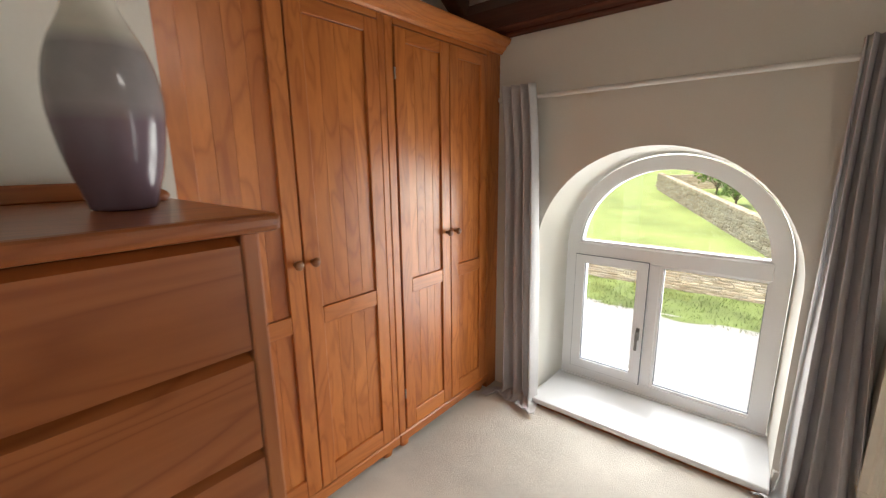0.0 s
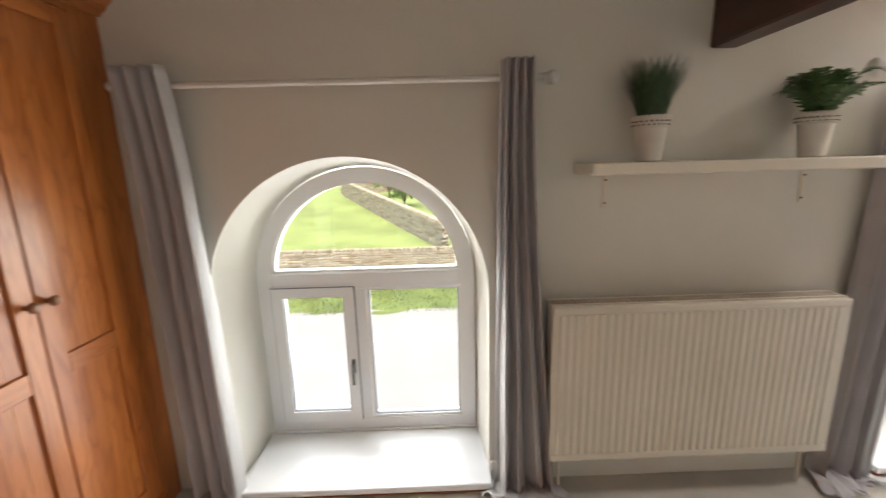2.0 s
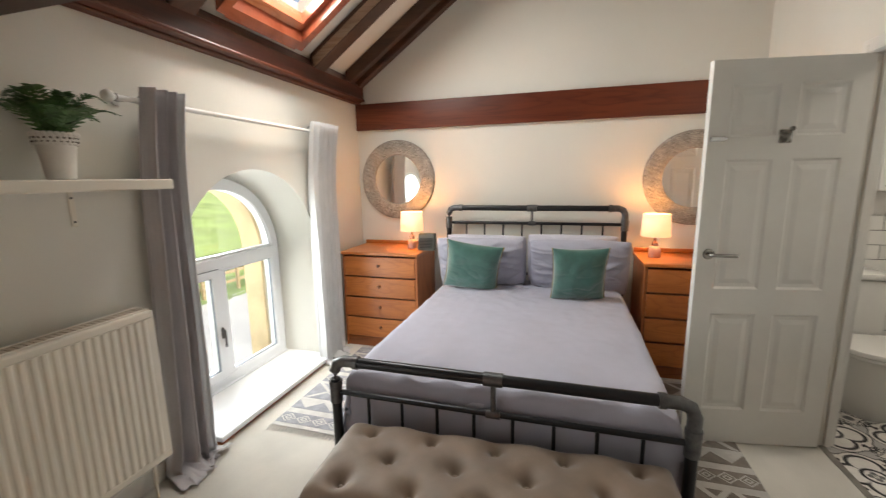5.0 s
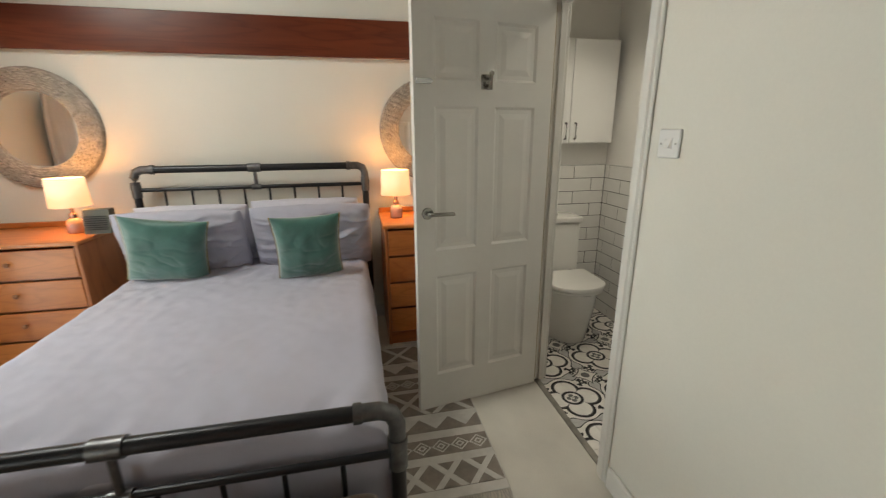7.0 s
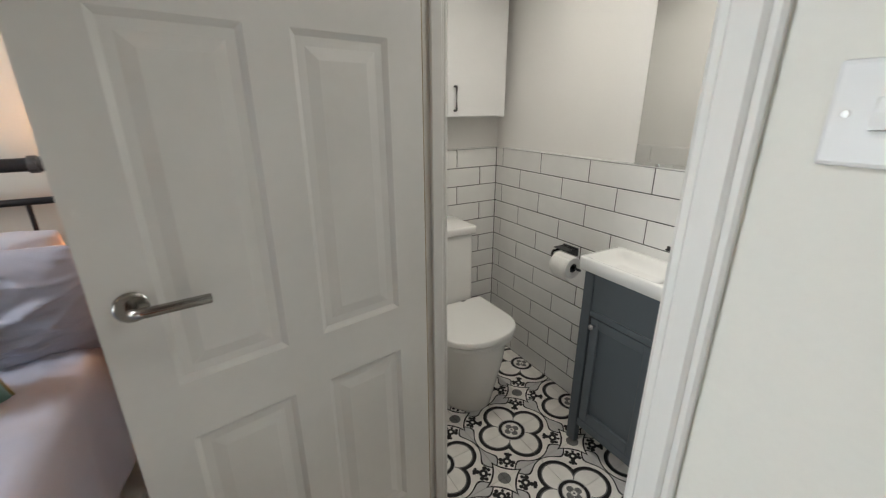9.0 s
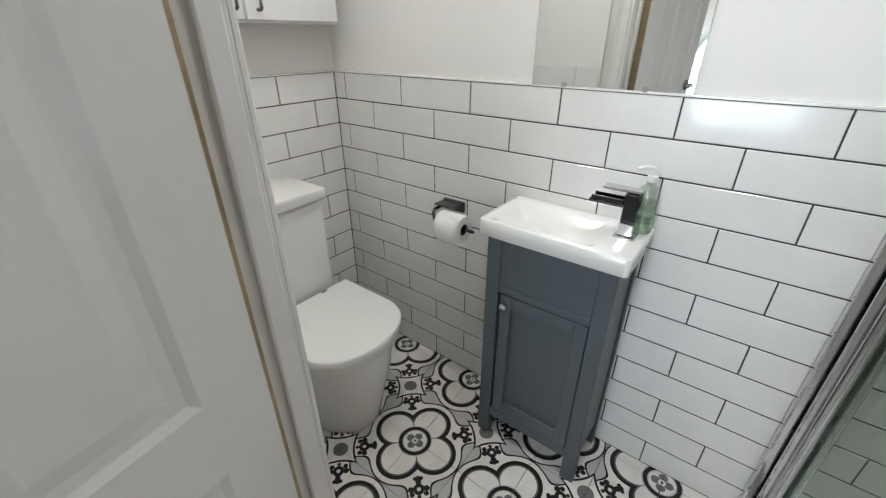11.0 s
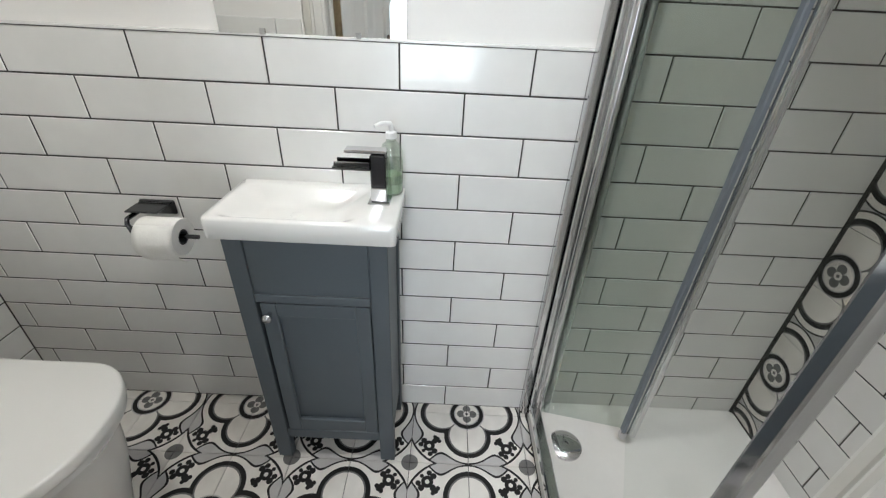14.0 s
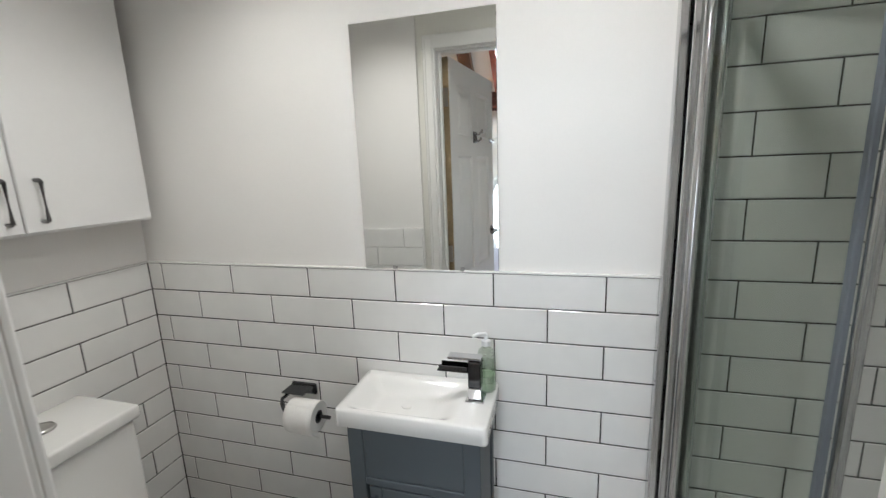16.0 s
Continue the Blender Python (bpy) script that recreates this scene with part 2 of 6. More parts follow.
CHEST_H = wood("brown_pine_across", (0.30, 0.088, 0.025), (0.46, 0.150, 0.045), (14, 1.3, 14), 0.32, 0.3, 12, 0.7)
CHEST_V = wood("brown_pine_upright", (0.35, 0.108, 0.031), (0.50, 0.172, 0.052), (11, 11, 1.5), 0.36, 0.25, 6, 0.7)
KNOB_WOOD = wood("turned_wood_knob", (0.22, 0.085, 0.03), (0.36, 0.15, 0.055), (20, 20, 20), 0.3, 0.4)
TAUPE = plain("taupe_velvet", (0.225, 0.158, 0.112), 0.55, var=0.18, big=8, fine=260, bump=0.25, sheen=0.35)
LINEN = plain("lilac_grey_cotton", (0.455, 0.455, 0.545), 0.85, var=0.045, big=6, fine=260, bump=0.45, dist=0.003, sheen=0.15)
LINEN_PALE = plain("pale_lilac_cotton", (0.61, 0.605, 0.68), 0.85, var=0.04, big=5, fine=320, bump=0.25)
GREEN_VELVET = plain("sea_green_velvet", (0.040, 0.155, 0.125), 0.36, var=0.3, big=7, fine=240, bump=0.25, sheen=1.0)
CURTAIN = cloth("grey_curtain_cloth", (0.65, 0.62, 0.635), 0.30)
LINING_BACKLIT = cloth("white_lining_and_backlit_cloth", (0.80, 0.80, 0.80), 0.40)
BLACK_METAL = plain("gunmetal_lacquer", (0.035, 0.036, 0.040), 0.32, 0.6, var=0.15, fine=90, bump=0.1)
PIPE_JOINT = plain("worn_steel_joint", (0.16, 0.16, 0.165), 0.38, 0.9, var=0.25, big=25, fine=120, bump=0.3)
CHROME = plain("chrome", (0.66, 0.66, 0.67), 0.10, 1.0, var=0.05, fine=20, bump=0.0)
STEEL = plain("brushed_steel", (0.50, 0.49, 0.47), 0.30, 1.0, var=0.08, fine=160, bump=0.08)
NICKEL = plain("satin_nickel", (0.33, 0.315, 0.295), 0.22, 1.0, var=0.06, fine=140, bump=0.04)
DARK_STEEL = plain("dull_dark_steel", (0.20, 0.195, 0.19), 0.32, 1.0, var=0.08, fine=120, bump=0.05)
DARK_CHROME = plain("smoked_and_reflecting_chrome", (0.10, 0.10, 0.105), 0.18, 1.0, var=0.08, fine=40, bump=0.0)
MIRROR = plain("mirror_silver", (0.88, 0.89, 0.88), 0.015, 1.0, var=0.0, bump=0.0)
DRIFT_DARK = plain("weathered_dark_wood", (0.41, 0.375, 0.33), 0.85, var=0.3, big=22, fine=90, bump=0.6, dist=0.005)
DRIFT = plain("whitewashed_carved_wood", (0.52, 0.475, 0.42), 0.8, var=0.24, big=22, fine=90, bump=0.7, dist=0.006)
CERAMIC = plain("white_ceramic", (0.82, 0.81, 0.78), 0.12, var=0.015, fine=10, bump=0.0, coat=0.4)
TILE = plain("white_bevelled_tile", (0.78, 0.77, 0.745), 0.14, var=0.03, big=6, fine=12, bump=0.03, coat=0.3)
GROUT = plain("grey_grout", (0.044, 0.041, 0.038), 0.9, var=0.2, fine=200, bump=0.3)
VANITY = plain("blue_grey_painted_wood", (0.085, 0.100, 0.112), 0.42, var=0.06, big=4, fine=120, bump=0.08)
CABINET = plain("white_satin_board", (0.82, 0.815, 0.80), 0.35, var=0.02, fine=80, bump=0.02)
BROWN_ENAMEL = plain("brownish_enamel", (0.46, 0.39, 0.31), 0.7, var=0.15, big=8, fine=90, bump=0.2)
RADIATOR = plain("cream_enamel", (0.74, 0.69, 0.595), 0.35, var=0.04, big=3, fine=60, bump=0.04)
SHELF = plain("cream_lacquered_board", (0.77, 0.72, 0.62), 0.4, var=0.03, fine=60, bump=0.03)
POT = plain("white_enamelled_tin", (0.74, 0.72, 0.67), 0.45, var=0.06, big=14, fine=120, bump=0.15)
FERN = plain("fern_green", (0.060, 0.145, 0.040), 0.5, var=0.35, big=30, fine=90, bump=0.1)
GRASS_BLADE = plain("artificial_grass", (0.045, 0.105, 0.045), 0.5, var=0.35, big=30, fine=90, bump=0.1)
PINK_GLASS = plain("blush_glazed_ceramic", (0.55, 0.36, 0.33), 0.15, var=0.05, fine=20, bump=0.0, coat=0.5)
COPPER = plain("rose_copper", (0.72, 0.42, 0.33), 0.2, 1.0, var=0.05, fine=30, bump=0.0)
GOLD_TRIM = plain("gold_braid", (0.36, 0.26, 0.09), 0.5, 0.3, var=0.2, big=30, fine=300, bump=0.5)
SHADE = glowing("lit_lampshade", (1.0, 0.50, 0.22), 0.33, (0.85, 0.78, 0.68))
BULB = glowing("lamp_bulb", (1.0, 0.62, 0.30), 6.0, (1, 1, 1))
PAPER = plain("tissue_paper", (0.80, 0.785, 0.75), 0.95, var=0.04, big=20, fine=160, bump=0.35)
RUG_PALE = plain("rug_cream_wool", (0.58, 0.555, 0.52), 0.95, var=0.12, big=12, fine=300, bump=0.8, dist=0.004)
RUG_GREY = plain("rug_grey_wool", (0.33, 0.328, 0.352), 0.95, var=0.2, big=14, fine=300, bump=0.8, dist=0.004)
RUG_MID = plain("rug_taupe_wool", (0.25, 0.215, 0.185), 0.95, var=0.2, big=14, fine=300, bump=0.8, dist=0.004)
BLACK = plain("black_plastic", (0.02, 0.02, 0.021), 0.4, var=0.1, bump=0.05)
PLASTIC = plain("white_plastic", (0.76, 0.76, 0.75), 0.3, var=0.01, bump=0.0)
RADIO = plain("dark_olive_plastic", (0.12, 0.125, 0.105), 0.5, var=0.15, fine=200, bump=0.2)
TRAY = plain("white_stone_resin", (0.80, 0.78, 0.74), 0.25, var=0.03, big=5, fine=60, bump=0.03)
RAW_EDGE = plain("yellowed_door_edge", (0.42, 0.32, 0.185), 0.6, var=0.35, big=9, fine=120, bump=0.2)
SEAL = plain("grey_rubber_seal", (0.22, 0.25, 0.29), 0.5, var=0.08, bump=0.05)
THRESHOLD = plain("worn_steel_strip", (0.30, 0.28, 0.25), 0.45, 0.7, var=0.2, big=20, fine=150, bump=0.2)
PANE = glass("clear_pane", (0.97, 0.99, 0.985), 0.0, 0.05)
SHOWER_GLASS = glass("shower_glass", (0.86, 0.897, 0.868), 0.0, 0.06)
CLEAR_GLASS = glass("clear_shower_glass", (0.975, 0.985, 0.977), 0.0, 0.05)
SOAP_GLASS = glass("clear_bottle", (0.86, 0.90, 0.86), 0.05, 0.18)
SOAP = plain("green_soap", (0.42, 0.55, 0.38), 0.3, var=0.1, bump=0.0)
FLOOR_PRINT = patterned("printed_floor_tile", 0, 1, 3.25, -1.19, 0.383)
STRIP_PRINT = patterned("printed_border_tile", 1, 2, -1.555, 0.30, 0.383)
LAWN = plain("lawn", (0.25, 0.33, 0.11), 0.9, var=0.22, big=0.5, fine=9, bump=0.6, dist=0.05)
VERGE = plain("verge_grass", (0.17, 0.24, 0.075), 0.9, var=0.4, big=1.2, fine=14, bump=0.8, dist=0.05)
ROAD = plain("pale_lane", (0.36, 0.365, 0.368), 0.9, var=0.10, big=0.8, fine=30, bump=0.3, dist=0.01)
STONE = stone_mix("dry_stone", [(0.0, (0.30, 0.25, 0.19)), (0.3, (0.48, 0.42, 0.33)), (0.65, (0.42, 0.39, 0.34)), (1.0, (0.60, 0.53, 0.42))])
COTSWOLD = plain("honey_limestone", (0.56, 0.41, 0.235), 0.9, var=0.2, big=5, fine=40, bump=0.5, dist=0.01)
BUSH = plain("shrub_leaves", (0.10, 0.20, 0.035), 0.7, var=0.4, big=3, fine=20, bump=0.3)
BUSH_RED = plain("russet_shrub", (0.22, 0.16, 0.09), 0.8, var=0.4, big=3, fine=20, bump=0.3)
BARK = plain("bark", (0.10, 0.08, 0.06), 0.95, var=0.3, fine=30, bump=0.6)
VASE_M, vn, vl, vp = nodes_of("lilac_glazed_vase")
vr = ramp_of(vn, vl, noise_of(vn, vl, coords(vn, vl, (1, 1, 1)), 30, 3), [(0.35, (0.93, 0.93, 0.93)), (0.7, (1, 1, 1))])
vt = vn.new("ShaderNodeTexCoord")
vs = vn.new("ShaderNodeSeparateXYZ")
vl.new(vt.outputs["Object"], vs.inputs[0])
vk = vn.new("ShaderNodeMath")
vk.operation = "MULTIPLY"
vk.inputs[1].default_value = 2.5
vl.new(vs.outputs[2], vk.inputs[0])
vb = ramp_of(vn, vl, vk.outputs[0], [(0.0, (0.16, 0.112, 0.145)), (0.37, (0.20, 0.150, 0.185)), (0.44, (0.29, 0.265, 0.275)), (0.66, (0.27, 0.25, 0.255)), (0.73, (0.52, 0.50, 0.44)), (0.9, (0.66, 0.65, 0.57))])
vl.new(mixed(vn, vl, "MULTIPLY", 1.0, vb, vr), vp.inputs["Base Color"])
vp.inputs["Roughness"].default_value = 0.14


# ---- building helpers ----
def B():
    return bmesh.new()


def box(bm, x0, x1, y0, y1, z0, z1, bev=0.0, seg=1):
    m = Matrix.LocRotScale(((x0 + x1) / 2, (y0 + y1) / 2, (z0 + z1) / 2), None, (abs(x1 - x0), abs(y1 - y0), abs(z1 - z0)))
    made = bmesh.ops.create_cube(bm, size=1, matrix=m)["verts"]
    if bev:
        edges = list({e for v in made for e in v.link_edges})
        bmesh.ops.bevel(bm, geom=edges, offset=bev, segments=seg, affect="EDGES", profile=0.5)
    return bm


def prism(bm, pts, y0, y1, axis="y"):
    """Extrudes an outline of (a, b) points: axis y: a is x, b is z; x: a is y, b is z; z: a is x, b is y."""
    put = {"y": lambda a, b, c: (a, c, b), "x": lambda a, b, c: (c, a, b), "z": lambda a, b, c: (a, b, c)}[axis]
    lo, hi = [bm.verts.new(put(a, b, y0)) for a, b in pts], [bm.verts.new(put(a, b, y1)) for a, b in pts]
    faces = [bm.faces.new(lo), bm.faces.new(hi)]
    for i in range(len(pts)):
        j = (i + 1) % len(pts)
        faces.append(bm.faces.new((lo[i], lo[j], hi[j], hi[i])))
    bmesh.ops.recalc_face_normals(bm, faces=faces)
    return bm


def ring_prism(bm, outer, inner, y0, y1):
    """A frame between two closed outlines (x, z) of equal length, from depth y0 to y1."""
    rows = [[bm.verts.new((a, y, b)) for a, b in o] for o, y in ((outer, y0), (inner, y0), (inner, y1), (outer, y1))]
    n, faces = len(outer), []
    for i in range(n):
        j = (i + 1) % n
        for k in range(4):
            faces.append(bm.faces.new((rows[k][i], rows[k][j], rows[(k + 1) % 4][j], rows[(k + 1) % 4][i])))
    bmesh.ops.recalc_face_normals(bm, faces=faces)
    return bm


def lathe(bm, profile, n=24, at=(0, 0, 0), turn=None):
    """Turns (radius, height) pairs about the z axis through at."""
    turn = turn or Matrix.Identity(3)
    rings = []
    for r, z in profile:
        rings.append([bm.verts.new(Vector(at) + turn @ Vector((r * math.cos(2 * math.pi * i / n), r * math.sin(2 * math.pi * i / n), z))) for i in range(n)])
    faces = []
    for a, b in zip(rings, rings[1:]):
        for i in range(n):
            j = (i + 1) % n
            faces.append(bm.faces.new((a[i], a[j], b[j], b[i])))
    faces += [bm.faces.new(rings[0][::-1]), bm.faces.new(rings[-1])]
    bmesh.ops.recalc_face_normals(bm, faces=faces)
    return bm


def tube(bm, pts, r, n=10):
    pts = [Vector(p) for p in pts]
    rings = []
    for i, p in enumerate(pts):
        d = (pts[min(i + 1, len(pts) - 1)] - pts[max(i - 1, 0)]).normalized()
        q = d.to_track_quat("Z", "Y")
        rings.append([bm.verts.new(p + q @ Vector((r * math.cos(2 * math.pi * k / n), r * math.sin(2 * math.pi * k / n), 0))) for k in range(n)])
    faces = []
    for a, b in zip(rings, rings[1:]):
        for i in range(n):
            j = (i + 1) % n
            faces.append(bm.faces.new((a[i], a[j], b[j], b[i])))
    faces += [bm.faces.new(rings[0][::-1]), bm.faces.new(rings[-1])]
    bmesh.ops.recalc_face_normals(bm, faces=faces)
    return bm


def mesh_of(name, bm, material, smooth=None):
    me = bpy.data.meshes.new(name)
    bm.to_mesh(me)
    bm.free()
    me.materials.append(material)
    if smooth is not None:
        me.polygons.foreach_set("use_smooth", [True] * len(me.polygons))
        me.set_sharp_from_angle(angle=radians(smooth))
    return me


def part(name, bm, material, parent, label="", smooth=None):
    ob = new(name, mesh_of(name, bm, material, smooth))
    ob.parent = parent
    return tagged(ob, label)


def thing(name, label, category, at=(0, 0, 0), rz=0.0, group="", kind=""):
    ob = new(name)
    ob.empty_display_size = 0.1
    ob.matrix_basis = pose(*at, 0, 0, rz)
    return tagged(ob, label, category, group, kind)


def solid(name, bm, material, label, category, at=(0, 0, 0), rz=0.0, group="", kind="", smooth=None):
    ob = new(name, mesh_of(name, bm, material, smooth))
    ob.matrix_basis = pose(*at, 0, 0, rz)
    return tagged(ob, label, category, group, kind)


def structure(name, bm, material, label, smooth=None):
    return solid(name, bm, material, label, "", kind="structure", smooth=smooth)


def arch(cx, half, spring, low, n=28):
    """Outline (x, z) of a round-headed opening, from its lower left corner upwards and round."""
    return [(cx - half, low)] + [(cx - half * math.cos(math.pi * i / n), spring + half * math.sin(math.pi * i / n)) for i in range(n + 1)] + [(cx + half, low)]


# ---- bedroom shell ----
X0, X1, Y0, YW, XB = -1.0, 4.22, -0.655, 2.665, -1.75
WIN = ((-0.26, 0.615, 0.953), (2.77, 0.62, 0.955))


def wall_with_holes(name, rect, holes_front, holes_back, y0, y1, material, label):
    bm = B()
    for y, holes in ((y0, holes_front), (y1, holes_back)):
        edges = []
        for loop in [[(rect[0], rect[2]), (rect[1], rect[2]), (rect[1], rect[3]), (rect[0], rect[3])]] + holes:
            vs = [bm.verts.new((a, y, b)) for a, b in loop]
            edges += [bm.edges.new((vs[i], vs[(i + 1) % len(vs)])) for i in range(len(vs))]
        bmesh.ops.triangle_fill(bm, edges=edges, use_beauty=True)
    for hf, hb in zip(holes_front, holes_back):
        f, b = [bm.verts.new((p, y0, q)) for p, q in hf], [bm.verts.new((p, y1, q)) for p, q in hb]
        for i in range(len(f)):
            j = (i + 1) % len(f)
            bm.faces.new((f[i], f[j], b[j], b[i]))
    bmesh.ops.remove_doubles(bm, verts=bm.verts, dist=1e-5)
    bmesh.ops.recalc_face_normals(bm, faces=bm.faces)
    return structure(name, bm, material, label, 35)


wall_with_holes("wall_north", (XB - 0.1, X1, -0.3, 2.45), [arch(c, r, s, 0.02) for c, r, s in WIN],
                [arch(c + 0.01, r - 0.045, s, 0.02) for c, r, s in WIN], YW, 3.16, WALL, "thick cream plastered wall with two round-headed window recesses")
structure("wall_east", box(B(), X1, X1 + 0.15, Y0 - 0.1, 3.16, -0.1, 4.9), WALL, "tall cream painted gable wall behind the bed")
structure("wall_west", box(B(), X0 - 0.75, X0, Y0, 0.835, -0.1, 4.9), WALL, "cream painted wall behind the tall chest")
structure("wall_recess", box(B(), XB - 0.1, XB, 0.835, YW, -0.1, 4.9), WALL, "cream painted wall behind the fitted wardrobe")
bm = B()
prism(bm, [(-1.85, -0.1), (2.33, -0.1), (2.33, 2.09), (3.125, 2.09), (3.125, -0.1), (4.22, -0.1), (4.22, 4.9), (-1.85, 4.9)], Y0 - 0.07, Y0)
structure("wall_south", bm, WALL, "cream painted partition wall with the doorway to the shower room")
structure("floor", box(B(), XB - 0.1, X1 + 0.1, Y0 - 0.03, 3.1, -0.12, 0.0), CARPET, "pale cream fitted carpet")

SLOPE = 0.70


def roof_z(y, lift=0.0):
    return 2.29 + lift + SLOPE * (YW - y)


# plaster between the rafters, with the opening of the roof window
SKY = (2.47, 3.20, 1.62, 2.545)
bm = B()
for xa, xb, ya, yb in ((XB - 0.1, SKY[0], -0.80, 3.1), (SKY[1], X1 + 0.1, -0.80, 3.1), (SKY[0], SKY[1], SKY[3], 3.1), (SKY[0], SKY[1], -0.80, SKY[2])):
    prism(bm, [(ya, roof_z(ya, 0.13)), (yb, roof_z(yb, 0.13)), (yb, roof_z(yb, 0.33)), (ya, roof_z(ya, 0.33))], xa, xb, "x")
structure("ceiling", bm, PLASTER, "cream plaster of the sloping roof between the rafters")
structure("wall_ridge", box(B(), XB - 0.1, X1 + 0.1, -0.95, -0.80, 4.4, 5.0), PLASTER, "plaster strip at the head of the roof slope")

for x, w in ((-1.40, 0.05), (-0.72, 0.05), (-0.28, 0.05), (0.16, 0.05), (0.60, 0.05), (1.04, 0.05), (1.55, 0.05), (2.02, 0.055), (2.29, 0.075), (3.50, 0.07), (4.00, 0.036), (4.175, 0.04)):
    bm = B()
    prism(bm, [(-0.65, roof_z(-0.65)), (2.63, roof_z(2.63)), (2.63, roof_z(2.63, 0.128)), (-0.65, roof_z(-0.65, 0.128))], x - w, x + w, "x")
    bmesh.ops.bevel(bm, geom=list(bm.edges), offset=0.006, segments=1, affect="EDGES")
    ra = solid("rafter", bm, RAFTER, "dark stained sloping roof rafter", "rafter", group="rafters", kind="structure")
    # paler sheet on this flank paints in light falling from the skylight
    if 3.4 < x < 3.6:
        xe = x - w
        part("worn_flank", prism(B(), [(-0.6, roof_z(-0.6, 0.008)), (2.60, roof_z(2.60, 0.008)), (2.60, roof_z(2.60, 0.085)), (-0.6, roof_z(-0.6, 0.085))], xe - 0.003, xe + 0.003, "x"), RAFTER_LIT, ra, "paler flank of the rafter, coloured as lit by the skylight")

plate = thing("wall_plate", "dark red-brown moulded timber along the wall head", "beam", kind="structure")
bm = B()
prism(bm, [(YW - 0.075, 2.225), (YW - 0.001, 2.195), (YW - 0.001, 2.43), (YW - 0.075, 2.345)], XB, X1 - 0.002, "x")
part("beam", bm, PLATE, plate)
part("moulding", tube(B(), [(XB, YW - 0.075, 2.232), (X1 - 0.002, YW - 0.075, 2.232)], 0.013, 8), PLATE, plate)
part("moulding", tube(B(), [(XB, YW - 0.035, 2.205), (X1 - 0.002, YW - 0.035, 2.205)], 0.012, 8), PLATE, plate)
structure("tie_beam", box(B(), 1.245, 1.355, Y0 + 0.002, YW - 0.002, 1.952, 2.22, 0.008), BEAM_Y, "dark stained timber tie beam crossing the room")
structure("gable_beam", box(B(), X1 - 0.035, X1 - 0.001, Y0 + 0.002, YW - 0.002, 1.955, 2.195, 0.004), wood("mahogany_stained_gable", (0.075, 0.014, 0.006), (0.22, 0.052, 0.02), (24, 1.6, 24), 0.33, 0.25), "red-brown varnished beam set across the gable wall")

# roof window: deep varnished linings, an inner sash and a pane
sl = thing("skylight", "red varnished pine roof window with a clear pane", "skylight", kind="structure")
a0, a1, b0, b1 = SKY


def slope_box(xa, xb, ya, yb, lo, hi):
    return prism(B(), [(ya, roof_z(ya, lo)), (yb, roof_z(yb, lo)), (yb, roof_z(yb, hi)), (ya, roof_z(ya, hi))], xa, xb, "x")


for xa, xb, ya, yb in ((a0 - 0.01, a0 + 0.055, b0, b1), (a1 - 0.055, a1 + 0.01, b0, b1), (a0 + 0.055, a1 - 0.055, b1 - 0.05, b1 + 0.01), (a0 + 0.055, a1 - 0.055, b0 - 0.01, b0 + 0.05)):
    part("lining", slope_box(xa, xb, ya, yb, 0.022, 0.15), SKYWOOD, sl)
for xa, xb, ya, yb in ((a0 + 0.06, a0 + 0.105, b0 + 0.05, b1 - 0.055), (a1 - 0.105, a1 - 0.06, b0 + 0.05, b1 - 0.055), (a0 + 0.105, a1 - 0.105, b1 - 0.10, b1 - 0.055), (a0 + 0.105, a1 - 0.105, b0 + 0.05, b0 + 0.095)):
    part("sash", slope_box(xa, xb, ya, yb, 0.085, 0.15), SKYWOOD, sl)
pane = part("pane", slope_box(a0 + 0.10, a1 - 0.10, b0 + 0.09, b1 - 0.095, 0.118, 0.126), PANE, sl)
pane.visible_shadow = False


